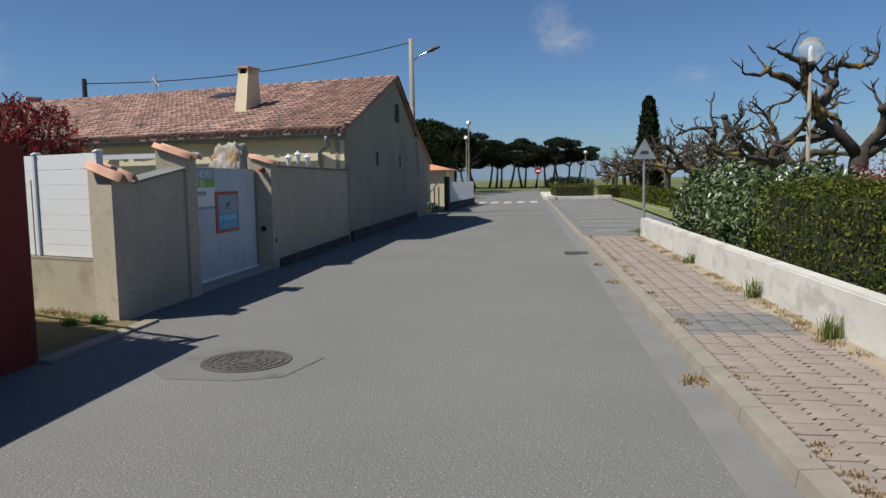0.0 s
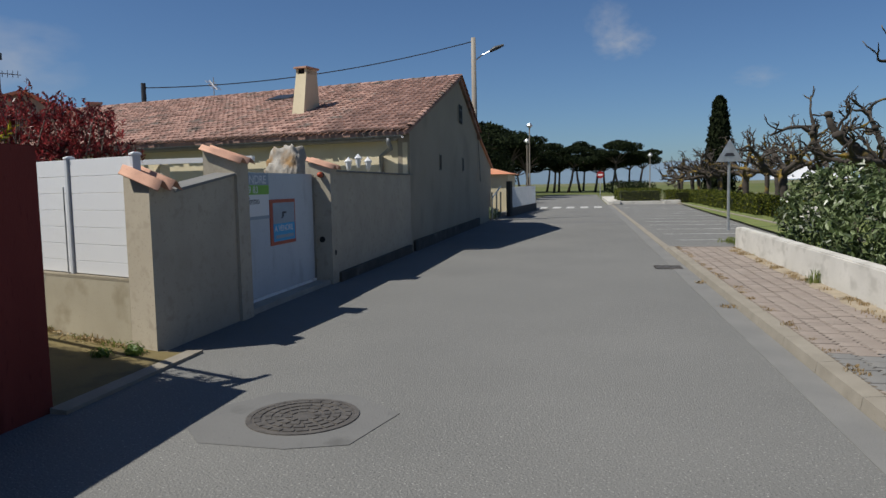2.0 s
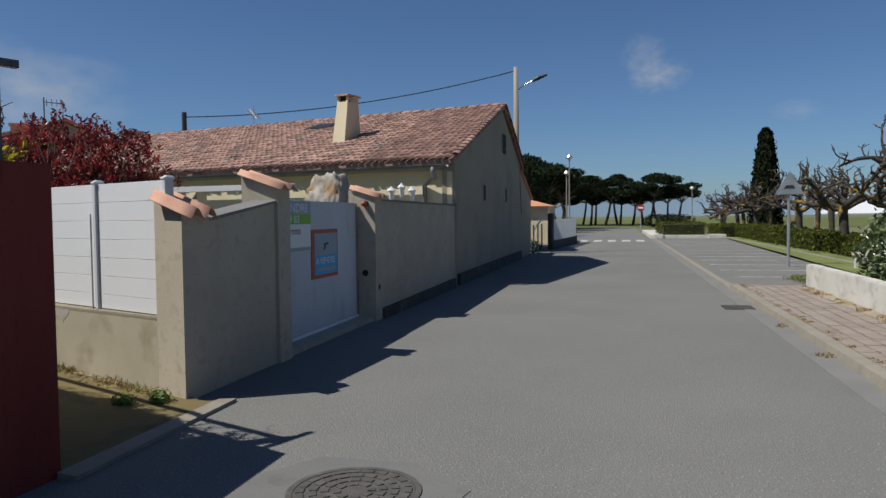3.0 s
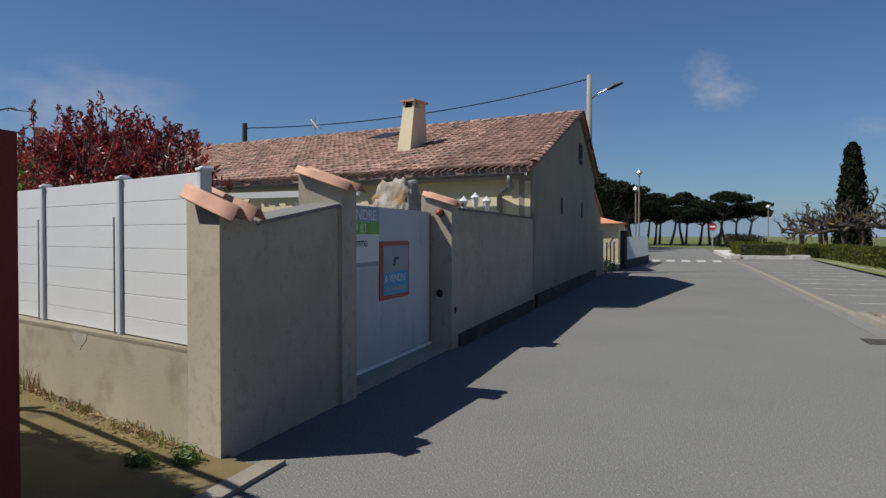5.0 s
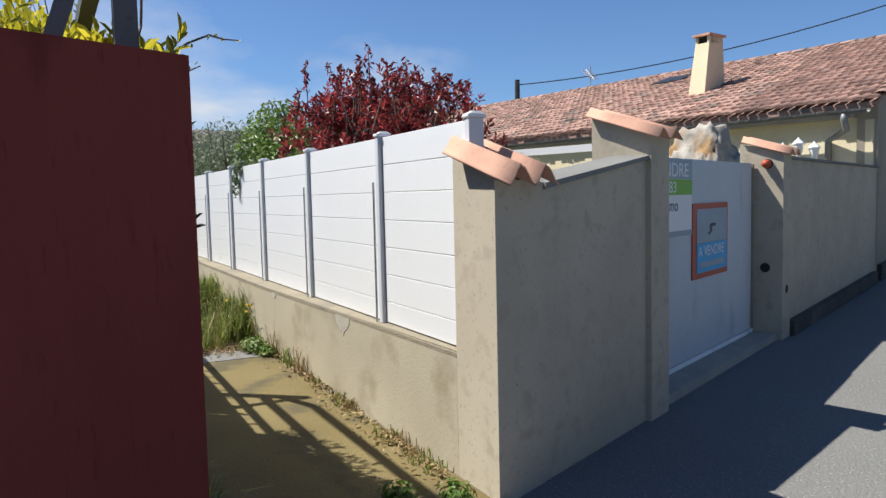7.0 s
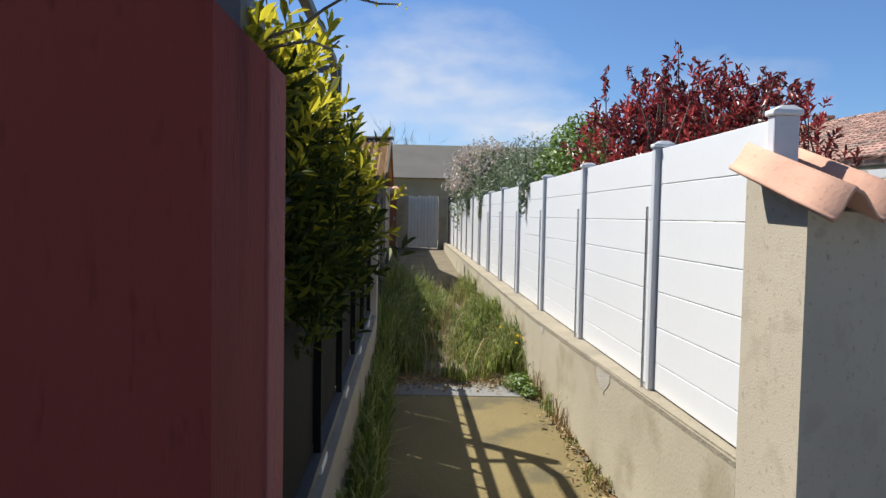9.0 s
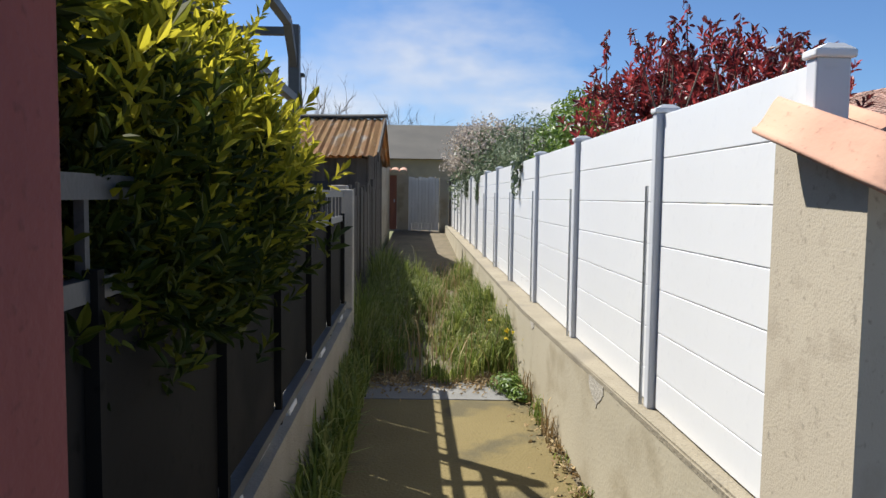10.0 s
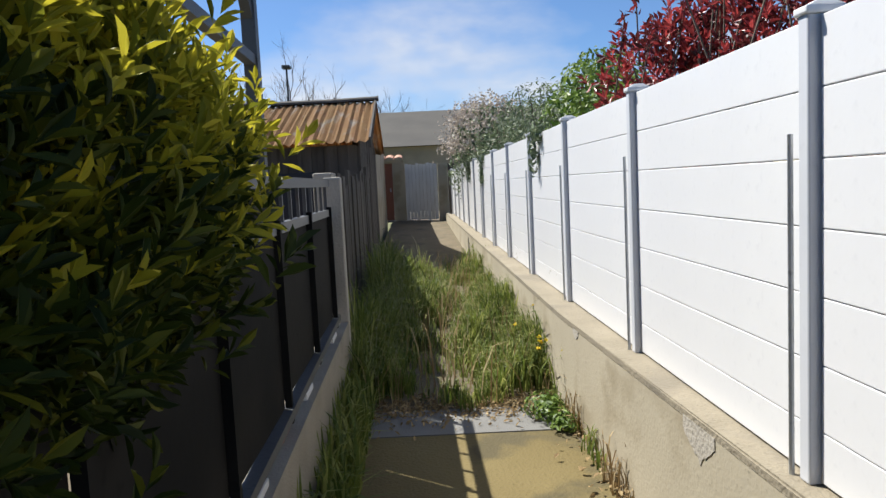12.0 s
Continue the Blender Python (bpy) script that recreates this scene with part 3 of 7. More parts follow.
# ---- gate ----
gate = thing("gate", W(3.8, -0.28, 0.1), "closed bluish white painted metal gate in the wall", "gate")
bm = bmesh.new()
street_box(bm, 2.05, 4.92, -0.30, -0.26, 0.12, 1.83)
part("gate_leaf", bm, GATE_PAINT, gate)
# Rail coloured white in place of the sunlight that comes under the gate.
bm = bmesh.new()
street_box(bm, 2.05, 4.95, -0.305, -0.245, 0.075, 0.112)
part("bottom_rail", bm, PAINT_WHITE, gate, "worn bottom rail, pale as sunlight passing under the gate")
bm = bmesh.new()
street_box(bm, 4.935, 4.985, -0.31, -0.25, 0.1, 1.82)
part("side_post", bm, KERB, gate, "worn yellowish side post")

# ---- house ----
HY = radians(99)
HD = Vector((-math.sin(HY), math.cos(HY), 0))
HN = Vector((-HD.y, HD.x, 0)) * -1
if HN.y < 0:
    HN = -HN
house = thing("house", W(11, -1, 0), "long low house with beige gable and weathered clay roof", "house")
E0, APEX, GEND = W(10.72, 0, 3.0), W(17.75, 0, 5.16), W(22.0, 0, 3.62)
LEN = 24.0
bm = bmesh.new()
g = [W(10.72, 0, -0.05), W(22.0, 0, -0.05), GEND, APEX, E0]
th = RR * -0.3
prism(bm, g, [p + th for p in g])
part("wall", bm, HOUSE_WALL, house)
bm = bmesh.new()
f0 = W(10.72, -0.31, 0) + HN * 0.02
fl = f0 + HD * (LEN - 1)
prism(bm, [f0, fl, fl + HN * 0.3, f0 + HN * 0.3], [p + Vector((0, 0, 2.84)) for p in (f0, fl, fl + HN * 0.3, f0 + HN * 0.3)])
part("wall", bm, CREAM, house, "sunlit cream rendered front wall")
bm = bmesh.new()
street_box(bm, 10.9, 22.05, -0.1, 0.07, -0.05, 0.27, 0.30)
part("plinth", bm, PLINTH, house, "rough dark concrete plinth")
# roof slabs under the tiles
roof_up = (APEX - E0)
SL = roof_up - HD * roof_up.dot(HD)
bm = bmesh.new()
q0, q1 = E0 - SL * 0.045 + RR * 0.1, APEX + RR * 0.1
q2, q3 = q1 + HD * LEN, q0 + HD * (LEN + 1.6)
dz = Vector((0, 0, -0.07))
prism(bm, [q0 + dz, q1 + dz, q2 + dz, q3 + dz], [q0 - dz * 0.2, q1 - dz * 0.2, q2 - dz * 0.2, q3 - dz * 0.2])
roof = part("roof", bm, ROOF_REST, house, "weathered pinkish canal tile roof")
bm = bmesh.new()
g3 = GEND + (GEND - APEX) * 0.1 + RR * 0.1
prism(bm, [q1 + dz, g3 + dz, g3 + HD * LEN + dz, q2 + dz], [q1 - dz * 0.2, g3 - dz * 0.2, g3 + HD * LEN - dz * 0.2, q2 - dz * 0.2])
part("roof_back", bm, ROOF_REST, house)
bm = bmesh.new()
street_box(bm, 22.0, 25.5, -0.25, -0.02, -0.05, 1.72)
solo("yard_wall", bm, HOUSE_WALL, "low rendered yard wall beside the house", "wall", kind="structure")

# ---- low wall and fence along the alley ----
bm = bmesh.new()
foot = [Vector((px - 0.002, FY, 0)), Vector((-11.5, 5.31, 0)), Vector((-28.5, 5.30, 0)), Vector((-28.5, 5.66, 0)), Vector((px - 0.002, 5.66, 0))]
prism(bm, [p - Vector((0, 0, 0.05)) for p in foot], [p + Vector((0, 0, 0.69)) for p in foot])
low_wall = solo("low_wall", bm, LOWWALL, "stained cream low wall under the white fence", "wall", kind="structure")
bm = bmesh.new()
foot = [Vector((px - 0.002, FY - 0.001, 0)), Vector((-11.5, 5.309, 0)), Vector((-28.5, 5.299, 0)), Vector((-28.5, 5.67, 0)), Vector((px - 0.002, 5.67, 0))]
prism(bm, [p + Vector((0, 0, 0.692)) for p in foot], [p + Vector((0, 0, 0.724)) for p in foot])
bmesh.ops.bevel(bm, geom=[e for e in bm.edges if all(q.co.z > 0.71 for q in e.verts)], offset=0.01, segments=2, affect="EDGES")
solo("wall_cap", bm, WALLTOP, "bare grey cement top of the low wall", "wall", kind="structure")
fence = thing("fence", (-8.87, 5.5, 0.72), "white plastic board fence on the low wall", "fence")
PX = [-7.68] + [-8.87 - 1.53 * i for i in range(13)]
FPY = 5.50


def post_mesh():
    bm = bmesh.new()
    box(bm, -0.025, -0.05, 0.0, 0.025, 0.04, 1.24, bevel=0.006)
    return finish(bm, "fence_post", PVC_GREY)


PM = post_mesh()
bmc = bmesh.new()
box(bmc, -0.034, -0.058, 0, 0.034, 0.05, 0.022, bevel=0.006)
prism(bmc, [(-0.03, -0.045, 0.022), (0.03, -0.045, 0.022), (0.03, 0.045, 0.022), (-0.03, 0.045, 0.022)], [(-0.02, -0.02, 0.036), (0.02, -0.02, 0.036), (0.02, 0.02, 0.036), (-0.02, 0.02, 0.036)])
CM = finish(bmc, "post_cap", PVC)
for i, x in enumerate(PX):
    p = part("post", PM, PVC_GREY, fence)
    p.matrix_basis = Matrix.Translation((x, FPY, 0.724)) @ Matrix.Diagonal((1.0, 1.0, 1.0, 1))
    cp = part("post_cap", CM, PVC, fence)
    cp.matrix_basis = Matrix.Translation((x, FPY, 1.962))
BH = 0.181


def board_mesh(half, height):
    bm = bmesh.new()
    box(bm, -half, -0.02, 0.0012, half, 0.02, height - 0.0012, bevel=0.003)
    return finish(bm, "fence_board", PVC)


BOARDS = {(h, w): board_mesh(w, h) for h in (BH, 0.14) for w in (0.738, 0.562)}
for i in range(len(PX) - 1):
    for k in range(7):
        h = BH if k < 6 else 0.14
        bo = part("board", BOARDS[h, 0.562 if i == 0 else 0.738], PVC, fence)
        bo.matrix_basis = Matrix.Translation(((PX[i] + PX[i + 1]) / 2, FPY, 1.958 - BH * min(k + 1, 6) - (0.14 if k == 6 else 0.0)))

# ---- red wall on the street corner ----
red = thing("red_wall", W(-3, 0.2, 0), "dark red rendered wall with rain streaks", "wall", kind="structure")
bm = bmesh.new()
ring = [W(-1.80, 0.287, 0), W(-14, 0.287, 0), W(-14, -0.02, 0), W(-2.2, -0.02, 0), Vector((-6.86, 3.55, 0)), Vector((-6.86, 3.90, 0))]
prism(bm, [p - Vector((0, 0, 0.05)) for p in ring], [p + Vector((0, 0, 1.945)) for p in ring])
part("wall_body", bm, RED, red)
bm = bmesh.new()
box(bm, -7.07, 3.66, -0.05, -6.862, 3.908, 1.94, bevel=0.008)
part("end_post", bm, RED_EDGE, red, "faded lighter red end post")

# ---- left side of the alley ----
bm = bmesh.new()
prism(bm, [(-12.05, 3.70, 0), (-6.7, 3.70, 0), (-6.7, 3.90, 0), (-12.05, 3.92, 0)], [(-12.05, 3.70, 0.64), (-6.7, 3.70, 0.50), (-6.7, 3.90, 0.50), (-12.05, 3.92, 0.64)])
solo("fence_base", bm, KERB, "grey concrete base wall under the steel fence", "wall", kind="structure")

# ---- house details ----
Z = Vector((0, 0, 1))
EAVE_N = -HN


def house_box(bm, o, a, b, h, w0=0.0):
    """A block at o, a along the ridge towards the street, b up the slope's way, h high."""
    x, y = -HD * a, HN * b
    return prism(bm, [o, o + x, o + x + y, o + y], [o + Z * h, o + x + Z * h, o + x + y + Z * h, o + y + Z * h])


# chimney
bm = bmesh.new()
o = Vector((-16.72, 16.66, 3.35))
lo = [o, o - HD * 0.44, o - HD * 0.44 + HN * 0.95, o + HN * 0.95]
t0 = o + HN * 0.30 + Z * 1.62 - HD * 0.05
hi = [t0, t0 - HD * 0.36, t0 - HD * 0.36 + HN * 0.56, t0 + HN * 0.56]
prism(bm, lo, hi)
chim = part("chimney", bm, CREAM, house, "tapered cream chimney with a tile cap")
bm = bmesh.new()
house_box(bm, t0 + Z * 0.0 + HD * 0.0 - HD * 0.06 + HN * 0.06, 0.30, 0.46, 0.16)
part("flue", bm, BLACK, chim)
for k in range(2):
    bm = bmesh.new()
    pz = t0 + Z * 0.0
    house_box(bm, pz - HD * (0.0 if k == 0 else 0.30), 0.06, 0.56, 0.16)
    part("flue_side", bm, CREAM, chim)
bm = bmesh.new()
house_box(bm, t0 + Z * 0.16 + HD * 0.05 - HN * 0.06, 0.46, 0.68, 0.05)
part("chimney_cap", bm, TILE, chim)
bm = bmesh.new()
house_box(bm, o + HD * 0.01 - HN * 0.012 + Z * 0.12, 0.46, 0.3, 0.16)
part("flashing", bm, GALV, chim, "grey metal flashing")

# skylight
sl_n = SL.normalized()
so = E0 + HD * 7.0 + (SL * 0.70) + Z * 0.05
bm = bmesh.new()
cs = [so, so + HD * 0.95, so + HD * 0.95 + sl_n * 0.8, so + sl_n * 0.8]
rn = HD.cross(sl_n)
if rn.z < 0:
    rn = -rn
prism(bm, cs, [c + rn * 0.09 for c in cs])
skl = part("skylight", bm, DARK_METAL, house, "flat roof window with dark frame")
ci = [so + HD * 0.07 + sl_n * 0.07, so + HD * 0.88 + sl_n * 0.07, so + HD * 0.88 + sl_n * 0.73, so + HD * 0.07 + sl_n * 0.73]
bm = bmesh.new()
prism(bm, [c + rn * 0.091 for c in ci], [c + rn * 0.097 for c in ci])
part("pane", bm, WINDOW, skl)

# roof tiles: first columns by the street singly, the rest joined
PITCH, STEP = 0.19, 0.34
rows_n = int((SL * 1.045).length / STEP)
skew = roof_up.dot(HD)
base0 = E0 - SL * 0.05 + RR * 0.06


def barrel(r, length, steps=5):
    v, f = [], []
    for y, rr, zz in ((-0.03, r, 0.026), (length, r * 0.86, 0.0)):
        for k in range(steps + 1):
            a = math.pi * k / steps
            v.append((rr * math.cos(a), y, zz + rr * 0.62 * math.sin(a)))
    n1 = steps + 1
    for k in range(steps):
        f.append((k, k + 1, n1 + k + 1, n1 + k))
    f.append(tuple(range(n1)))
    return v, f


TV, TF = barrel(0.088, STEP + 0.06)
tile_me = bpy.data.meshes.new("roof_tile")
tile_me.from_pydata(TV, [], TF)
tile_me.materials.append(ROOF_TILE)
tile_me.polygons.foreach_set("use_smooth", [True] * (len(TF) - 1) + [False])
frame_m = Matrix((HD, sl_n, rn)).transposed().to_4x4()
trng = np.random.default_rng(11)
late_tiles = []
rest_v, rest_f = [], []
for r in range(rows_n):
    frac = r * STEP / (SL * 1.05).length
    start = skew * (frac * 1.05 - 0.05)
    for cidx in range(int((LEN + 1.5 - start) / PITCH)):
        p = base0 + sl_n * (r * STEP + 0.02) + HD * (start + 0.08 + cidx * PITCH) + rn * (0.055 + trng.uniform(-0.008, 0.010)) + sl_n * trng.uniform(-0.035, 0.035)
        m = Matrix.Translation(p) @ frame_m @ Matrix.Rotation(trng.normal() * 0.025, 4, "Z")
        if cidx < 13:
            late_tiles.append(m)
        else:
            k = len(rest_v)
            rest_v += [tuple(m @ Vector(q)) for q in TV]
            rest_f += [tuple(i + k for i in f) for f in TF]
me = bpy.data.meshes.new("roof_tiles")
me.from_pydata(rest_v, [], rest_f)
me.materials.append(ROOF_REST)
tagged(part("tiles", me, ROOF_REST, roof), kind="stuff")
# ridge and verge tiles
n_r = int(LEN / 0.42)
for k in range(n_r):
    bm = bmesh.new()
    a = APEX + RR * 0.05 + HD * (k * 0.42 - 0.02) + Z * 0.06
    canal_tile(bm, a, a + HD * 0.46 + Z * -0.012, 0.13, 0.115, (0, 0, 1), steps=5)
    part("ridge_tile", bm, ROOF_TILE, roof, smooth=True)
vd = (APEX - E0).normalized()
for k in range(int((APEX - E0).length / 0.36) + 1):
    bm = bmesh.new()
    a = E0 - vd * 0.3 + vd * k * 0.36 + RR * 0.07 + Z * 0.075
    canal_tile(bm, a + Z * 0.02, a + vd * 0.4, 0.115, 0.10, (0, 0, 1), steps=5)
    part("verge_tile", bm, ROOF_TILE, roof, smooth=True)
vd2 = (GEND - APEX).normalized()
for k in range(int((GEND - APEX).length / 0.36) + 1):
    bm = bmesh.new()
    a = APEX + vd2 * k * 0.36 + RR * 0.07 + Z * 0.06
    canal_tile(bm, a + vd2 * 0.4, a + Z * 0.02, 0.115, 0.10, (0, 0, 1), steps=5)
    part("verge_tile", bm, ROOF_TILE, roof, smooth=True)

# eaves gutter, downpipe, soffit
g0 = E0 - SL * 0.062 + Z * -0.10 + RR * 0.02
bm = bmesh.new()
prof = [(0.075 * math.cos(t), 0.075 * math.sin(t)) for t in (math.pi + math.pi * k / 8 for k in range(9))]
outn = -HN
ra_ = [[bm.verts.new(g0 + HD * L + outn * (y * s + 0.03) + Z * (z * s + 0.04)) for y, z in prof for s in (1,)] for L in (-0.02, LEN)]
for k in range(8):
    bm.faces.new((ra_[0][k], ra_[0][k + 1], ra_[1][k + 1], ra_[1][k]))
ext = bmesh.ops.solidify(bm, geom=bm.faces[:], thickness=0.006)
part("roof_gutter", bm, ZINC, house, "grey metal half-round gutter")
bm = bmesh.new()
dpx = g0 + HD * 0.35 + outn * 0.03
wf = f0 + HD * 0.42 - HN * 0.07
tube(bm, [dpx, dpx - Z * 0.12, dpx - Z * 0.26 + HN * 0.10, Vector((wf.x, wf.y, dpx.z - 0.42)), Vector((wf.x, wf.y, 0.1))], 0.055, 10)
part("downpipe", bm, ZINC, house, "grey downpipe with a swan neck", smooth=True)
bm = bmesh.new()
house_box(bm, f0 + HD * 22 - HN * 0.16 + Z * 2.70, 22, 0.18, 0.15)
part("cornice", bm, CONCRETE, house, "grey band under the eaves")
bm = bmesh.new()
qz = W(10.72, -0.05, 1.86) - HN * 0.03
house_box(bm, qz + HD * 0.26, 0.26, 0.05, 0.80)
part("corner_stone", bm, CREAM, house)
# small gable windows and the grille
for uu, zz in ((14.5, 2.07), (18.5, 2.10)):
    bm = bmesh.new()
    street_box(bm, uu - 0.16, uu + 0.16, -0.02, 0.012, zz - 0.03, zz + 0.45)
    wf_ = part("window", bm, KERB, house)
    bm = bmesh.new()
    street_box(bm, uu - 0.12, uu + 0.12, -0.02, 0.016, zz, zz + 0.42)
    part("pane", bm, BLACK, wf_, "small dark slot window")
bm = bmesh.new()
street_box(bm, 17.62, 18.2, -0.02, 0.012, 3.72, 4.22)
gw = part("vent_window", bm, HOUSE_WALL, house)
bm = bmesh.new()
for k in range(4):
    bar(bm, W(17.66 + k * 0.17, 0.05, 3.66), W(17.66 + k * 0.17, 0.05, 4.28), 0.025)
for zz in (3.8, 4.12):
    bar(bm, W(17.56, 0.055, zz), W(18.28, 0.055, zz), 0.025)
part("grille", bm, DARK_METAL, gw, "dark iron grille")

# antenna on the ridge
ant = thing("antenna", APEX + HD * 10.4, "small pale rooftop television antenna", "antenna")
ap = APEX + HD * 10.4 + Z * 0.1
bm = bmesh.new()
tube(bm, [ap - Z * 0.05, ap + Z * 0.75], 0.02, 6)
part("mast", bm, GALV, ant)
bm = bmesh.new()
tube(bm, [ap + Z * 0.25 - HD * 0.15, ap + Z * 0.62 + HD * 0.2], 0.025, 6)
part("boom", bm, PVC, ant)
for k in range(5):
    bm = bmesh.new()
    q = (ap + Z * 0.25 - HD * 0.15).lerp(ap + Z * 0.62 + HD * 0.2, 0.1 + k * 0.2)
    tube(bm, [q - HN * 0.28, q + HN * 0.28], 0.012, 5)
    part("element", bm, PVC, ant)

# ---- garden behind the wall ----
# rock standing behind the gate
bm = bmesh.new()
bmesh.ops.create_icosphere(bm, subdivisions=5, radius=1.0)
rc = W(6.6, -1.35, 0)
for v in bm.verts:
    p = v.co.copy()
    k = 1.0 + 0.03 * noise.noise(p * 22) + 0.24 * noise.noise(p * 1.6 + Vector((4, 1, 0))) - 0.22 * abs(noise.noise(p * 3.1)) + 0.10 * noise.noise(p * 8.0)
    w = 0.54
    p = Vector((math.copysign(abs(p.x) ** 0.7, p.x), math.copysign(abs(p.y) ** 0.7, p.y), math.copysign(abs(p.z) ** 0.75, p.z)))
    v.co = Vector((p.x * k * w, p.y * k * w * 0.85, p.z * k * 1.10 + 1.20)) + rc
    v.co.z = max(v.co.z, 0.0)
solo("rock", bm, ROCK, "tall rough grey rock with ochre veins behind the gate", "rock", smooth=True)
# awning bar with its posts
aw = thing("awning", Vector((-11.2, 9.2, 0)), "white metal awning bar on cream posts in the garden", "awning")
bm = bmesh.new()
bar(bm, Vector((-13.4, 8.75, 2.11)), Vector((-10.7, 9.75, 2.13)), 0.08, 0.09)
part("bar", bm, PVC, aw)
for q in (Vector((-12.57, 9.27, 0)), Vector((-11.3, 9.75, 0))):
    bm = bmesh.new()
    box(bm, q.x - 0.1, q.y - 0.1, 0, q.x + 0.1, q.y + 0.1, 2.07)
    part("post", bm, CREAM, aw)
# three-armed lantern
ln = thing("garden_lamp", W(9.3, -0.85, 0), "white cast three-lantern garden lamp post", "lamp")
lb = W(9.3, -0.85, 0)
bm = bmesh.new()
tube(bm, [lb, lb + Z * 0.1, lb + Z * 0.12, lb + Z * 1.95], [0.09, 0.08, 0.035, 0.03], 10)
part("pole", bm, PVC, ln, smooth=True)
for k, off in enumerate((-0.22, 0.0, 0.22)):
    d = Vector((0.75, 0.66, 0)) * off
    top = lb + d + Z * (2.05 if off else 2.12)
    if off:
        bm = bmesh.new()
        tube(bm, [lb + Z * 1.8, lb + d * 0.5 + Z * 1.78, lb + d + Z * 1.86, top], 0.014, 6)
        part("arm", bm, PVC, ln)
    bm = bmesh.new()
    tube(bm, [top - Z * 0.08, top - Z * 0.02, top + Z * 0.12], [0.025, 0.05, 0.078], 6)
    lt = part("lantern", bm, PVC, ln)
    bm = bmesh.new()
    tube(bm, [top + Z * 0.122, top + Z * 0.137, top + Z * 0.19, top + Z * 0.23], [0.092, 0.092, 0.035, 0.006], 6)
    part("lantern_roof", bm, PVC, lt)

# ---- boards on the gate ----
sg = thing("sale_sign", W(3.69, -0.25, 0.79), "blue and grey for-sale sign with red-orange tape border", "sign")
bm = bmesh.new()
street_box(bm, 3.24, 4.14, -0.258, -0.246, 0.79, 1.45)
part("border", bm, ORANGE_SIGN, sg)
bm = bmesh.new()
street_box(bm, 3.33, 4.10, -0.246, -0.241, 1.10, 1.40)
part("grey_panel", bm, GREY_SIGN, sg)
bm = bmesh.new()
street_box(bm, 3.33, 4.10, -0.246, -0.240, 0.84, 1.098)
part("blue_panel", bm, BLUE_SIGN, sg)
bm = bmesh.new()
for uu, zz, w, h in ((3.64, 1.19, 0.06, 0.07), (3.67, 1.24, 0.12, 0.03), (3.61, 1.17, 0.05, 0.02)):
    street_box(bm, uu, uu + w, -0.241, -0.2385, zz, zz + h)
part("emblem", bm, DARK_PRINT, sg)


def letters(name, text, u0, v, z, size, material, parent, wide=1.0):
    """Raised lettering on a board that faces the street."""
    cu = bpy.data.curves.new(name, "FONT")
    cu.body, cu.size, cu.extrude = text, size, 0.0008
    tmp = new(name + "_curve", cu)
    bpy.context.view_layer.update()
    me = bpy.data.meshes.new_from_object(tmp.evaluated_get(bpy.context.evaluated_depsgraph_get()))
    bpy.data.objects.remove(tmp)
    m = Matrix((RD, Z, RR)).transposed().to_4x4()
    me.transform(Matrix.Translation(W(u0, v, z)) @ m @ Matrix.Diagonal((wide, 1, 1, 1)))
    me.materials.clear()
    me.materials.append(material)
    return part(name, me, material, parent)


letters("wording", "A VENDRE", 3.36, -0.238, 0.985, 0.125, PVC, sg, 1.12)
bm = bmesh.new()
street_box(bm, 3.40, 4.03, -0.2405, -0.238, 0.885, 0.93)
part("number_bar", bm, GREY_SIGN, sg)
b2 = thing("agency_board", W(2.7, -0.25, 1.19), "green and white estate board fixed to the gate", "sign")
bm = bmesh.new()
street_box(bm, 2.12, 3.22, -0.258, -0.248, 1.19, 1.825)
part("board", bm, PVC, b2)
bm = bmesh.new()
street_box(bm, 2.12, 3.22, -0.248, -0.244, 1.66, 1.825)
part("grey_band", bm, GREY_SIGN, b2)
bm = bmesh.new()
street_box(bm, 2.12, 3.22, -0.248, -0.2435, 1.53, 1.658)
part("green_band", bm, GREEN_SIGN, b2)
bm = bmesh.new()
street_box(bm, 2.12, 3.22, -0.248, -0.2435, 1.19, 1.235)
part("foot_band", bm, GREY_SIGN, b2)
letters("wording", "A VENDRE", 2.20, -0.243, 1.68, 0.16, PVC, b2, 1.25)
letters("wording", "43 39 83", 2.28, -0.243, 1.55, 0.13, PVC, b2, 1.3)
letters("wording", "G immo", 2.45, -0.247, 1.40, 0.14, DARK_PRINT, b2, 1.0)
# orange beacon lamp on the gate pillar, and a round hole
bl = thing("gate_beacon", W(4.99, -0.12, 1.75), "small orange gate warning lamp under the tile", "lamp")
bm = bmesh.new()
tube(bm, [W(5.0, -0.12, 1.82), W(4.96, -0.12, 1.82)], 0.05, 12)
part("base", bm, BLACK, bl)
bm = bmesh.new()
tube(bm, [W(4.96, -0.12, 1.82), W(4.90, -0.12, 1.82), W(4.87, -0.12, 1.82)], [0.045, 0.042, 0.02], 12)
part("lens", bm, ORANGE_SIGN, bl, smooth=True)
bm = bmesh.new()
tube(bm, [W(4.995, -0.14, 0.75), W(5.02, -0.14, 0.75)], 0.05, 14)
tagged(part("photocell_hole", bm, BLACK, wall), "round dark hole in the pillar")
bm = bmesh.new()
tube(bm, [W(5.16, 0.02, 0.52), W(5.16, 0.034, 0.52)], 0.045, 14)
part("photocell_hole", bm, BLACK, wall)

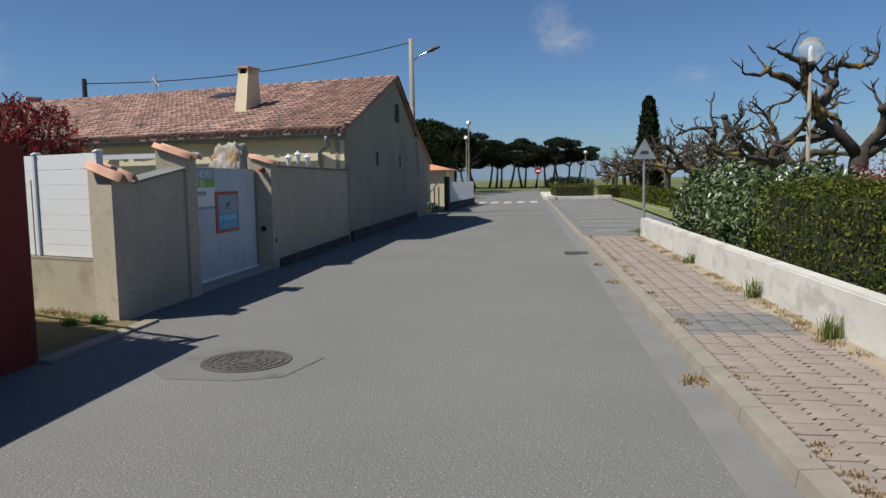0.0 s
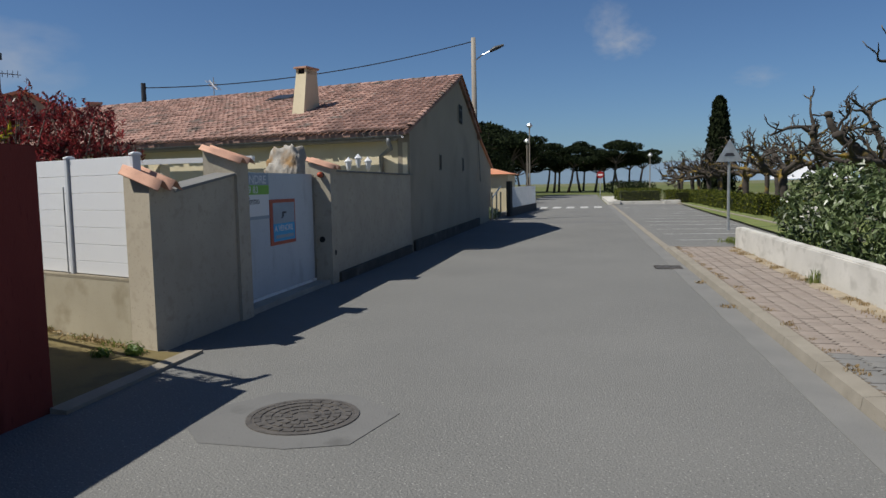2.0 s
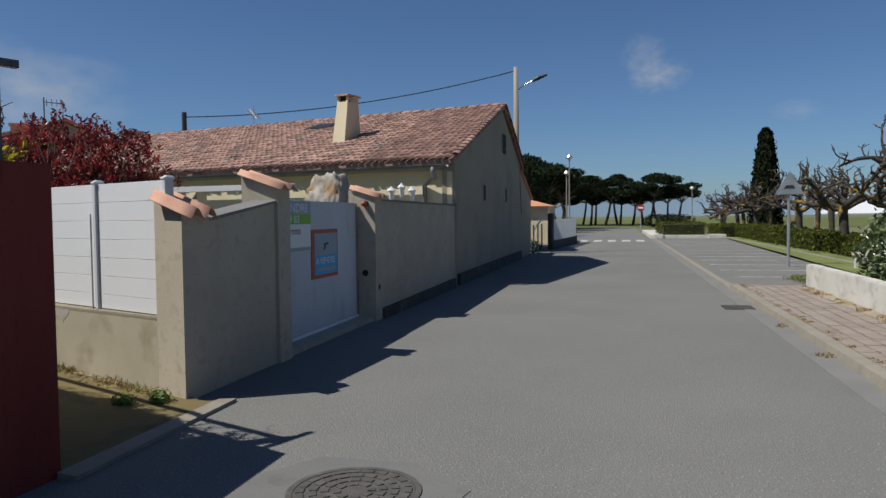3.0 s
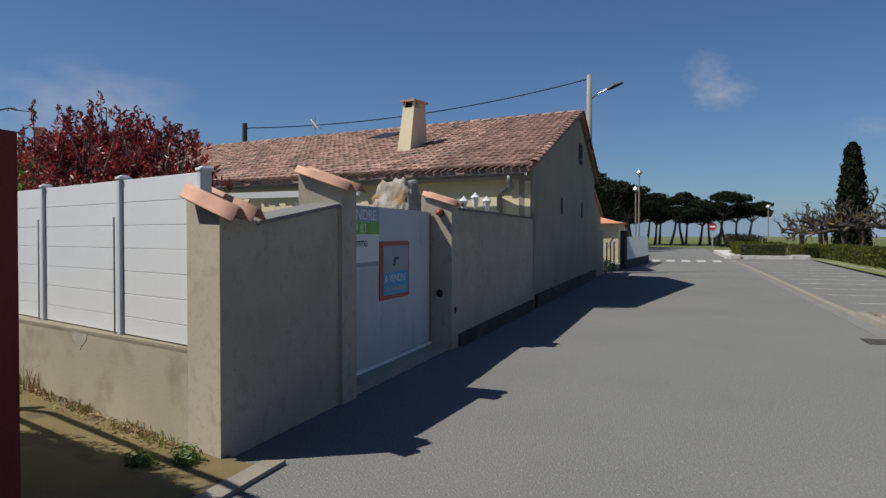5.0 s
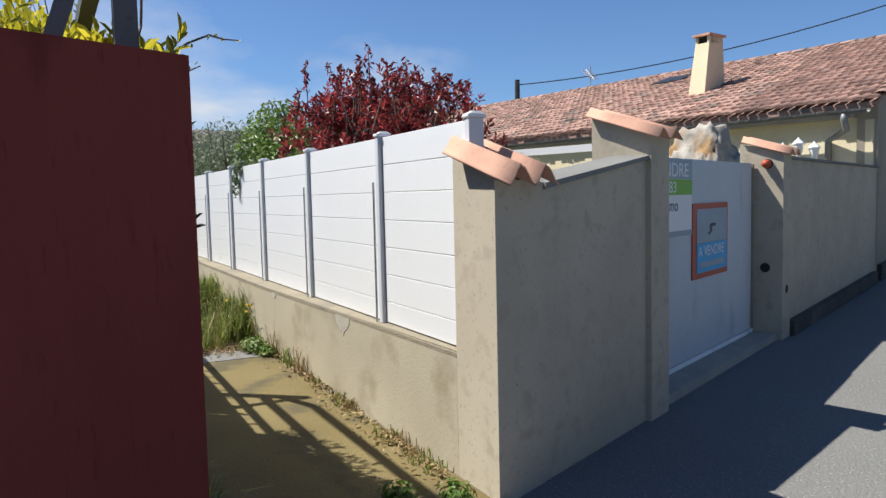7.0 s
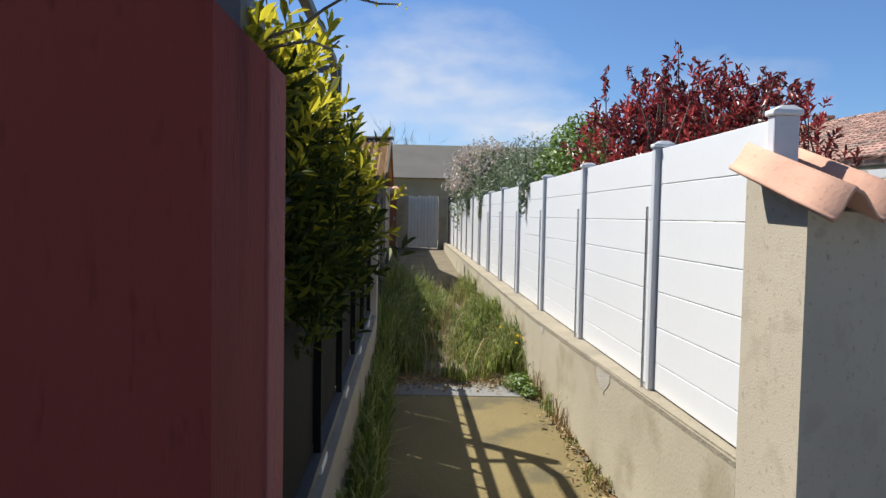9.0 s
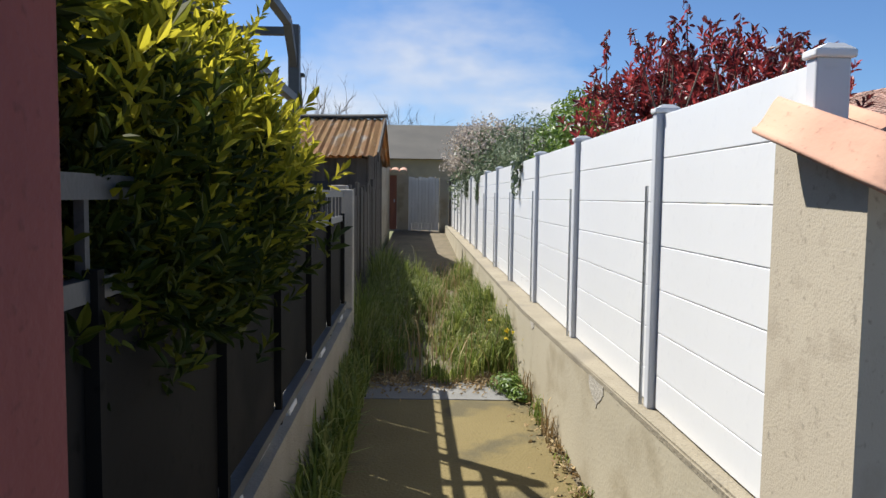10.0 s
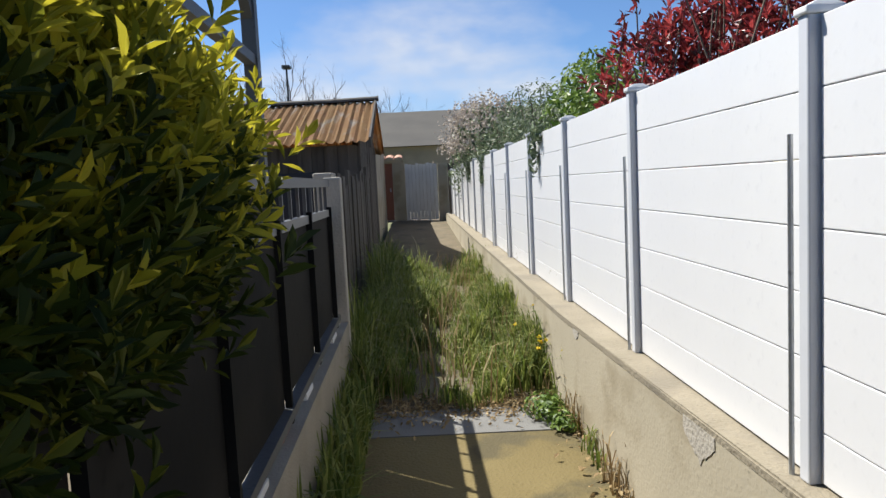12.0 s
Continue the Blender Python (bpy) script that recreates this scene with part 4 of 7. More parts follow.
# ---- manhole, drain, patches ----
mc = W(-1.66, 2.18, 0)
bm = bmesh.new()
ring = [W(-2.25, 1.70, 0), W(-2.28, 2.30, 0), W(-2.15, 2.68, 0), W(-1.50, 2.84, 0), W(-1.12, 2.40, 0), W(-1.12, 1.75, 0), W(-1.5, 1.50, 0), W(-2.0, 1.48, 0)]
prism(bm, [p - Z * 0.02 for p in ring], [p + Z * 0.005 for p in ring])
solo("road_patch", bm, PATCH, "smooth pale mortar patch round the manhole", "road patch", kind="structure")
mh = thing("manhole_cover", mc, "round worn cast iron manhole cover with studs", "manhole cover")
bm = bmesh.new()
tube(bm, [mc - Z * 0.01, mc + Z * 0.010], 0.355, 40)
part("plate", bm, IRON, mh)
bm = bmesh.new()
for rr_, nn_ in ((0.10, 8), (0.17, 13), (0.24, 18), (0.315, 22)):
    for k in range(nn_):
        a = 2 * math.pi * (k + (rr_ * 10) % 1) / nn_
        m = Matrix.Translation(mc) @ Matrix.Rotation(a, 4, "Z")
        box(bm, rr_ - 0.022, -0.022 - rr_ * 0.05, 0.009, rr_ + 0.022, 0.022 + rr_ * 0.05, 0.017, m)
tagged(part("studs", bm, IRON, mh, "raised worn studs"), kind="stuff")
bm = bmesh.new()
ro, ri = [], []
for k in range(40):
    a = 2 * math.pi * k / 40
    ro.append(mc + Vector((math.cos(a), math.sin(a), 0)) * 0.395)
    ri.append(mc + Vector((math.cos(a), math.sin(a), 0)) * 0.358)
vo, vi = [bm.verts.new(p + Z * 0.013) for p in ro], [bm.verts.new(p + Z * 0.013) for p in ri]
vo2, vi2 = [bm.verts.new(p - Z * 0.01) for p in ro], [bm.verts.new(p - Z * 0.01) for p in ri]
for k in range(40):
    j = (k + 1) % 40
    bm.faces.new((vo[k], vo[j], vi[j], vi[k]))
    bm.faces.new((vo2[k], vo[k], vo[j], vo2[j]))
    bm.faces.new((vi[k], vi2[k], vi2[j], vi[j]))
part("rim", bm, IRON, mh, "round iron rim")
dr = thing("drain_grate", W(7.6, 5.7, 0), "rectangular iron drain grate by the kerb", "drain")
bm = bmesh.new()
street_box(bm, 7.3, 7.85, 5.42, 5.92, -0.02, 0.004)
part("pit", bm, BLACK, dr)
for k in range(9):
    bm = bmesh.new()
    street_box(bm, 7.32 + k * 0.062, 7.355 + k * 0.062, 5.43, 5.91, 0.0, 0.012)
    part("grate_bar", bm, IRON, dr)
bm = bmesh.new()
street_box(bm, 23.0, 24.2, 0.4, 5.6, -0.02, 0.0035)
solo("road_seam", bm, PATCH, "darker transverse repair strip across the street", "road patch", kind="structure")
bm = bmesh.new()
prism(bm, [W(-1.85, 0.302, -0.02), W(0.0, 0.302, -0.02), W(0.1, 0.42, -0.02), W(-1.85, 0.44, -0.02)], [W(-1.85, 0.302, 0.045), W(0.0, 0.302, 0.045), W(0.1, 0.42, 0.03), W(-1.85, 0.44, 0.03)])
solo("alley_kerb", bm, KERB, "low worn kerb strip at the alley mouth", "kerb", kind="structure")

# ---- poles and cables ----
pole = thing("utility_pole", Vector((-17.67, 28.9, 0)), "grey twin utility pole with street light and cable", "utility pole")
pb = Vector((-17.67, 28.9, 0))
bm = bmesh.new()
tube(bm, [pb, pb + Z * 8.0 - RD * 0.12], [0.15, 0.10], 12)
part("pole", bm, POLE_WOOD, pole, smooth=True)
bm = bmesh.new()
tube(bm, [pb - RD * 0.32, pb - RD * 0.30 + Z * 4.9], [0.13, 0.11], 12)
part("stub_pole", bm, POLE_WOOD, pole, smooth=True)
bm = bmesh.new()
la = pb + Z * 7.0
tube(bm, [la, la + RR * 0.35 + Z * 0.25, la + RR * 0.75 + Z * 0.42], 0.03, 8)
arm = part("lamp_arm", bm, GALV, pole)
bm = bmesh.new()
hd = la + RR * 0.7 + Z * 0.4
tube(bm, [hd, hd + RR * 0.25 + Z * 0.12, hd + RR * 0.62 + Z * 0.24], [0.06, 0.10, 0.05], 8)
part("lamp_head", bm, DARK_METAL, arm, "dark street light head")
p2 = thing("utility_pole", Vector((-29.0, 20.3, 0)), "dark far utility pole with street light", "utility pole")
p2b = Vector((-29.0, 20.3, 0))
bm = bmesh.new()
tube(bm, [p2b, p2b + Z * 6.2], [0.14, 0.10], 10)
part("pole", bm, DARK_METAL, p2)
bm = bmesh.new()
tube(bm, [p2b + Z * 5.0, p2b + Z * 5.35 + RD * 0.5, p2b + Z * 5.5 + RD * 1.0], 0.04, 8)
part("lamp_arm", bm, DARK_METAL, p2)


def cable(a, b, sag, r=0.022):
    a, b = Vector(a), Vector(b)
    bm = bmesh.new()
    pts = []
    for k in range(25):
        t = k / 24
        q = a.lerp(b, t)
        q.z -= sag * 4 * t * (1 - t)
        pts.append(q)
    tube(bm, pts, r, 5)
    return solo("cable", bm, CABLE, "black overhead cable between the poles", "cable")


cable(pb + Z * 7.85 - RD * 0.12, p2b + Z * 6.0, 0.45)
cable(pb + Z * 6.6, pb + Z * 0.3 + RD * 1.9, 0.0, 0.012)

# ---- vegetation helpers ----
rng = np.random.default_rng(5)


def bush(name, lumps, n, size, material, label, category="shrub", depth=0.3, aspect=0.45, droop=0.2, stems=6, ground=0.0, group=""):
    """A shrub: a crown of single leaves over branching stems."""
    cx = sum(c[0] for c, r in lumps) / len(lumps)
    cy = sum(c[1] for c, r in lumps) / len(lumps)
    t = thing(name, (cx, cy, ground), label, category, group)
    p, nn = shell_points(rng, lumps, n, depth)
    keep = p[:, 2] > ground + 0.03
    p, nn = p[keep], nn[keep]
    part("leaves", leaves_mesh(name + "_leaves", p, nn, rng.uniform(0.6, 1.25, len(p)) * size, material, rng, aspect, droop=droop), material, t)
    for k in range(stems):
        c, r = lumps[k % len(lumps)]
        bm = bmesh.new()
        b = Vector((cx * 0.4 + c[0] * 0.6 + rng.uniform(-0.15, 0.15), cy * 0.4 + c[1] * 0.6 + rng.uniform(-0.15, 0.15), ground - 0.02))
        e = Vector((c[0] + rng.uniform(-0.6, 0.6) * r[0], c[1] + rng.uniform(-0.6, 0.6) * r[1], c[2] + 0.75 * r[2]))
        tube(bm, [b, b.lerp(e, 0.5) + Vector((rng.uniform(-0.1, 0.1), rng.uniform(-0.1, 0.1), 0.1)), e], [0.03, 0.02, 0.008], 6)
        part("stem", bm, TWIG, t)
    return t


def street_lumps(u0, u1, v, z, ru, rv, rz, k, jit=0.15):
    out = []
    for i in range(k):
        w = W(u0 + (u1 - u0) * (i + 0.5) / k, v + rng.uniform(-jit, jit), z + rng.uniform(-jit, jit) * 0.6)
        s = 1 + rng.uniform(-0.12, 0.12)
        out.append((tuple(w), (ru * s, rv * s, rz * s)))
    return out


def box_hedge(name, u0, u1, v0, v1, z0, z1, n, size, material, label, group="", ragged=0.06):
    """A clipped hedge: leaves on the faces of a long block, a little uneven, over a core coloured as shade."""
    t = thing(name, W((u0 + u1) / 2, (v0 + v1) / 2, z0), label, "hedge", group)
    a = np.array([(v1 - v0) * (u1 - u0), (z1 - z0) * (u1 - u0), (z1 - z0) * (u1 - u0), (z1 - z0) * (v1 - v0), (z1 - z0) * (v1 - v0)])
    pick = rng.choice(5, n, p=a / a.sum())
    u, v, z = rng.uniform(u0, u1, n), rng.uniform(v0, v1, n), rng.uniform(z0, z1, n)
    d = rng.exponential(0.05, n) - rng.normal(size=n) * ragged * 0.5
    top, front, back, e0, e1 = (pick == i for i in range(5))
    z = np.where(top, z1 - d, z)
    v = np.where(front, v0 + d, np.where(back, v1 - d, v))
    u = np.where(e0, u0 + d, np.where(e1, u1 - d, u))
    bulge = np.array([0.10 * noise.noise(Vector((uu * 1.3, vv * 1.3, zz * 1.3))) for uu, vv, zz in zip(u, v, z)])
    v, z = v + bulge, z + bulge * 0.7
    z = np.maximum(z, z0 + 0.02)
    p = np.array(RC)[None] + u[:, None] * np.array(RD)[None] + v[:, None] * np.array(RR)[None]
    p[:, 2] = z
    nn = rng.normal(size=(n, 3)) * 0.7
    nn[top, 2] += 1
    nn[front] -= np.array(RR)
    nn[back] += np.array(RR)
    part("leaves", leaves_mesh(name + "_leaves", p, nn, rng.uniform(0.6, 1.3, n) * size, material, rng, 0.5), material, t)
    # Solid core in near-black green paints the shade between the leaves.
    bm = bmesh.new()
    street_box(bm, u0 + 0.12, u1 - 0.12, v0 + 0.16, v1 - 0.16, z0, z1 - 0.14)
    part("inner_growth", bm, HEDGE_CORE, t, "inner block coloured as the hedge's shade")
    return t


def plane_tree(at, height, spread, seed, turn=0.0, twigs=3):
    """A pollarded plane: short stout trunk, crooked knobby limbs, stubby twigs."""
    r = random.Random(seed)
    t = thing("plane_tree", at, "leafless pollarded plane tree with knobby lichen-spotted limbs", "tree", "pollarded plane trees")
    at = Vector(at)
    fork = at + Z * height * 0.42 + Vector((r.uniform(-0.1, 0.1), r.uniform(-0.1, 0.1), 0))
    bm = bmesh.new()
    tube(bm, [at - Z * 0.05, at + Z * 0.15, at.lerp(fork, 0.5) + Vector((0.04, 0.02, 0)), fork - Z * 0.15, fork + Z * 0.08], [0.22, 0.165, 0.14, 0.165, 0.13], 10)
    part("trunk", bm, BARK, t, smooth=True)
    def limb(bm, p, d, length, rad, depth):
        pts, rs = [p.copy()], [rad]
        steps = 7
        for i in range(steps):
            lift = 0.22 if i > 3 else -0.05
            d = (d + Vector((r.uniform(-1, 1), r.uniform(-1, 1), r.uniform(-0.75, 0.75) + lift)) * 0.58).normalized()
            p = p + d * (length / steps)
            pts.append(p.copy())
            rs.append(rad * (1 - 0.5 * (i + 1) / steps) * r.uniform(0.8, 1.35))
        tube(bm, pts, rs, 8 if depth == 0 else 5)
        if depth == 0:
            for i in (3, 5, 7):
                bmesh.ops.create_icosphere(bm, subdivisions=2, radius=rs[i] * r.uniform(1.25, 1.6), matrix=Matrix.Translation(pts[i]) @ Matrix.Diagonal((1, 1, 0.8, 1)))
        if depth < 3:
            for i in range((5, twigs + 1, 2)[depth]):
                q = pts[r.randrange(3, len(pts))]
                dd = (d + Vector((r.uniform(-1, 1), r.uniform(-1, 1), r.uniform(-0.3, 0.9)))).normalized()
                limb(bm, q, dd, length * r.uniform(0.30, 0.52), max(rad * 0.48, 0.008), depth + 1)

    n = r.choice((4, 5, 5))
    for k in range(n):
        bm = bmesh.new()
        a = 2 * math.pi * (k + r.uniform(-0.25, 0.25)) / n + turn
        limb(bm, fork - Z * 0.05, Vector((math.cos(a), math.sin(a), r.uniform(0.35, 1.1))).normalized(), spread * r.uniform(0.85, 1.15), 0.105 * height / 4, 0)
        part("limb", bm, BARK, t, smooth=True)
    return t


# Near-black green that stands for shade inside the hedges.
HEDGE_CORE = mat("inner hedge shade", (0.018, 0.022, 0.008), (0.03, 0.034, 0.012), 6, 0.95, 0.3, 30)

# ---- right side of the street ----
bm = bmesh.new()
ww = [W(-40, 7.42, -0.05), W(-40, 7.62, -0.05), W(10.55, 7.62, -0.05), W(10.55, 7.42, -0.05)]
prism(bm, ww, [p + Z * 0.615 for p in ww])
bmesh.ops.bevel(bm, geom=[e for e in bm.edges if all(v.co.z > 0.4 for v in e.verts)], offset=0.02, segments=2, affect="EDGES")
solo("white_wall", bm, WHITEWALL, "low white painted wall with peeling patches", "wall", kind="structure")

bush("laurel_bush", street_lumps(4.0, 9.0, 9.0, 0.78, 1.05, 1.15, 0.92, 5), 13000, 0.14, LAUREL, "large glossy green laurel bush behind the white wall", aspect=0.42, depth=0.22)
box_hedge("clipped_hedge", -9.0, 3.4, 8.0, 9.4, 0.1, 1.42, 30000, 0.055, HEDGE, "clipped golden green hedge behind the white wall", ragged=0.12)
bush("red_shrub", street_lumps(3.2, 6.0, 10.4, 1.0, 0.9, 0.6, 0.75, 4), 5000, 0.06, PHOTINIA, "dark red leaved shrub behind the hedge")
bush("blossom_shrub", street_lumps(4.4, 8.0, 10.2, 1.05, 0.8, 0.5, 0.65, 3), 3500, 0.05, BLOSSOM, "shrub covered in pale faded blossom behind the hedge")

def street_plane(at, right, seed):
    """The nearest pollarded plane: a short trunk, crooked heavy limbs that rise in steps, thin curled twigs."""
    r = random.Random(seed)
    t = thing("plane_tree", at, "leafless pollarded plane tree with heavy lichen-spotted limbs", "tree", "pollarded plane trees")
    at, right = Vector(at), Vector(right).normalized()
    away = Vector((-right.y, right.x, 0))

    def spot(x, z, y):
        return at + right * x + away * y + Z * z

    bm = bmesh.new()
    tube(bm, [spot(0, -0.05, 0), spot(0, 0.3, 0), spot(0.02, 1.0, 0), spot(0, 1.6, 0.02), spot(0.02, 1.95, 0)], [0.24, 0.18, 0.155, 0.17, 0.13], 12)
    part("trunk", bm, BARK, t, smooth=True)
    ways = (([(-0.02, 1.78), (-0.44, 2.2), (-0.80, 2.52), (-1.10, 3.0), (-1.18, 3.4), (-1.47, 3.5)], -0.3, 0.115),
            ([(-0.78, 2.50), (-0.62, 2.78), (-0.46, 3.05), (-0.60, 3.3), (-0.28, 3.4), (0.05, 3.36), (0.35, 3.52)], 0.2, 0.09),
            ([(-1.08, 2.98), (-1.45, 3.18), (-1.72, 3.28), (-2.0, 3.2)], -0.2, 0.08),
            ([(-0.40, 2.18), (-0.83, 2.12), (-1.13, 1.95), (-1.35, 2.1)], 0.5, 0.075),
            ([(0.06, 1.80), (0.32, 2.2), (0.26, 2.58), (0.55, 2.78), (0.75, 3.15)], -0.4, 0.095),
            ([(0.08, 1.78), (0.7, 2.05), (1.1, 2.45), (1.5, 2.55), (1.8, 2.95)], 0.3, 0.105),
            ([(-0.02, 1.78), (-0.25, 2.15), (-0.2, 2.5), (-0.5, 2.75), (-0.45, 3.05)], 1.0, 0.09))
    for way, depth, rad in ways:
        bm = bmesh.new()
        pts, rs = [], []
        for i, (x, z) in enumerate(way):
            f = i / (len(way) - 1)
            a = spot(x, z, depth * f)
            if pts:
                b = pts[-1]
                pts.append(b.lerp(a, 0.5) + Vector((r.uniform(-1, 1), r.uniform(-1, 1), r.uniform(-1, 1))) * 0.06)
                rs.append(rad * (1.05 - 0.62 * f) * r.uniform(0.85, 1.0))
            pts.append(a)
            rs.append(rad * (1.0 - 0.62 * f) * r.uniform(1.0, 1.3))
        tube(bm, pts, rs, 9)

        def curl(p, d, length, thick, level):
            q, line = p, [p]
            for i in range(5):
                d = (d + Vector((r.uniform(-1, 1), r.uniform(-1, 1), r.uniform(-0.5, 0.8))) * 0.5).normalized()
                q = q + d * length / 5
                line.append(q)
            tube(bm, line, [thick * (1 - 0.14 * i) * r.uniform(0.85, 1.2) for i in range(6)], 5)
            if level:
                for i in range(2):
                    curl(line[r.randrange(2, 6)], (d + Vector((r.uniform(-1, 1), r.uniform(-1, 1), r.uniform(-0.2, 0.8)))).normalized(), length * 0.55, thick * 0.6, level - 1)

        for i in range(3, len(pts)):
            bmesh.ops.create_icosphere(bm, subdivisions=2, radius=rs[i] * r.uniform(1.05, 1.3), matrix=Matrix.Translation(pts[i]))
            if r.random() < 0.75:
                d = (pts[i] - pts[i - 1]).normalized() + Vector((r.uniform(-1, 1), r.uniform(-1, 1), r.uniform(-0.2, 0.9)))
                curl(pts[i], d.normalized(), r.uniform(0.3, 0.6), rs[i] * 0.5, 1)
        curl(pts[-1], (pts[-1] - pts[-2]).normalized(), 0.45, rs[-1] * 0.8, 1)
        part("limb", bm, BARK, t, smooth=True)
    return t


street_plane((0.05, 14.95, 0.1), (0.873, 0.487, 0), 3)
TREES = [((13.0, 11.2), 4.2, 2.0, 5), ((8.5, 15.0), 4.5, 2.1, 8), ((18.5, 13.8), 4.2, 2.0, 6), ((23.2, 11.6), 4.0, 1.9, 7), ((27.5, 14.5), 4.2, 2.0, 9), ((31.4, 11.9), 4.0, 1.9, 10),
         ((36, 14.5), 4.2, 2.0, 12), ((39.6, 12.2), 4.0, 1.9, 13), ((46, 12.6), 4.0, 1.9, 14), ((45, 16.0), 4.2, 2.0, 15), ((54, 12.6), 4.0, 2.0, 16), ((60, 14.0), 4.2, 2.0, 18), ((66, 13.0), 4.2, 2.0, 19), ((72, 14.0), 4.2, 2.0, 20)]
for (u, v), h, sp, sd in TREES:
    plane_tree(W(u, v, 0.1), h, sp, sd)

lamp = thing("globe_lamp", W(5.6, 9.5, -0.17), "clear glass globe lamp on a pale slender post", "street lamp")
lb = W(5.6, 9.5, -0.17)
bm = bmesh.new()
tube(bm, [lb - Z * 0.05, lb + Z * 0.4, lb + Z * 0.42, lb + Z * 3.55], [0.06, 0.06, 0.038, 0.032], 10)
part("post", bm, KERB, lamp, smooth=True)
bm = bmesh.new()
tube(bm, [lb + Z * 3.50, lb + Z * 3.60, lb + Z * 3.66], [0.05, 0.10, 0.07], 12)
part("collar", bm, BLACK, lamp)
bm = bmesh.new()
bmesh.ops.create_uvsphere(bm, u_segments=24, v_segments=14, radius=0.215, matrix=Matrix.Translation(lb + Z * 3.86))
gl = part("globe", bm, GLASS, lamp, "clear glass globe", smooth=True)
gl.visible_shadow = False
bm = bmesh.new()
tube(bm, [lb + Z * 3.66, lb + Z * 3.86, lb + Z * 3.92], [0.035, 0.04, 0.02], 8)
part("bulb", bm, PVC, lamp)

ts = thing("hump_sign", W(17.85, 8.62, 0.0), "back-lit triangular speed hump sign on a grey post", "traffic sign")
sb = W(17.85, 8.62, 0.0)
bm = bmesh.new()
tube(bm, [sb, sb + Z * 2.75], 0.045, 8)
part("post", bm, GALV, ts)
tri = [sb + Z * 2.18 - RR * 0.40 - RD * 0.06, sb + Z * 2.18 + RR * 0.40 - RD * 0.06, sb + Z * 2.88 - RD * 0.06]
bm = bmesh.new()
prism(bm, tri, [p - RD * 0.015 for p in tri])
tf = part("sign_face", bm, GALV, ts, "grey triangular sign plate")
bm = bmesh.new()
cn = sb + Z * 2.40 - RD * 0.078
prism(bm, [cn - RR * 0.16 - Z * 0.05, cn + RR * 0.16 - Z * 0.05, cn + RR * 0.10 + Z * 0.05, cn - RR * 0.10 + Z * 0.05], [p - RD * 0.004 for p in (cn - RR * 0.16 - Z * 0.05, cn + RR * 0.16 - Z * 0.05, cn + RR * 0.10 + Z * 0.05, cn - RR * 0.10 + Z * 0.05)])
part("pictogram", bm, DARK_PRINT, tf)

be = thing("bench", W(15.6, 10.2, 0.07), "white concrete bench on the lawn", "bench")
for du in (0, 1.1):
    bm = bmesh.new()
    street_box(bm, 15.2 + du, 15.35 + du, 10.0, 10.45, 0.03, 0.43)
    part("leg", bm, WHITEWALL, be)
bm = bmesh.new()
street_box(bm, 15.05, 16.6, 9.98, 10.47, 0.431, 0.51)
part("seat", bm, WHITEWALL, be)
bm = bmesh.new()
street_box(bm, 15.1, 16.55, 10.44, 10.52, 0.512, 0.82)
part("backrest", bm, WHITEWALL, be)

for k, (u0, u1, v0, v1, h) in enumerate(((19, 25, 11.4, 12.3, 0.75), (25.6, 31, 11.2, 12.2, 0.8), (31.4, 38, 11.2, 12.3, 0.85), (38.6, 46, 11.3, 12.6, 0.85), (47, 54, 10.4, 12.2, 0.8), (47.2, 56, 6.6, 9.6, 0.95))):
    box_hedge("box_hedge", u0, u1, v0, v1, 0.08, h + 0.1, 5000, 0.10, HEDGE, "low clipped green hedge by the parking bay", "box hedges")
bm = bmesh.new()
street_box(bm, 46.4, 66, 5.85, 10.0, -0.04, 0.22)
solo("island", bm, WHITEWALL, "raised planted island with a white kerb", "kerb", kind="structure")
for k in range(2):
    bm = bmesh.new()
    street_box(bm, 46.0 - k * 0.3, 46.7 - k * 0.3, 6.0 + k * 3.6, 6.7 + k * 4.0, -0.03, 0.3)
    bmesh.ops.bevel(bm, geom=bm.edges[:], offset=0.06, segments=2, affect="EDGES")
    solo("white_stone", bm, WHITEWALL, "white painted kerb stone at the island corner", "stone", "white stones")

st = thing("no_entry_sign", W(62, 5.6, 0.2), "round red no-entry sign on a post", "traffic sign")
sb = W(62, 5.6, 0.2)
bm = bmesh.new()
tube(bm, [sb, sb + Z * 2.2], 0.04, 8)
part("post", bm, GALV, st)
bm = bmesh.new()
tube(bm, [sb + Z * 2.1 - RD * 0.05, sb + Z * 2.1 - RD * 0.07], 0.33, 20)
dsc = part("sign_face", bm, STOP_RED, st)
bm = bmesh.new()
prism(bm, [sb + Z * 2.03 - RR * 0.22 - RD * 0.071, sb + Z * 2.03 + RR * 0.22 - RD * 0.071, sb + Z * 2.17 + RR * 0.22 - RD * 0.071, sb + Z * 2.17 - RR * 0.22 - RD * 0.071],
      [sb + Z * 2.03 - RR * 0.22 - RD * 0.076, sb + Z * 2.03 + RR * 0.22 - RD * 0.076, sb + Z * 2.17 + RR * 0.22 - RD * 0.076, sb + Z * 2.17 - RR * 0.22 - RD * 0.076])
part("white_bar", bm, PAINT_WHITE, dsc)

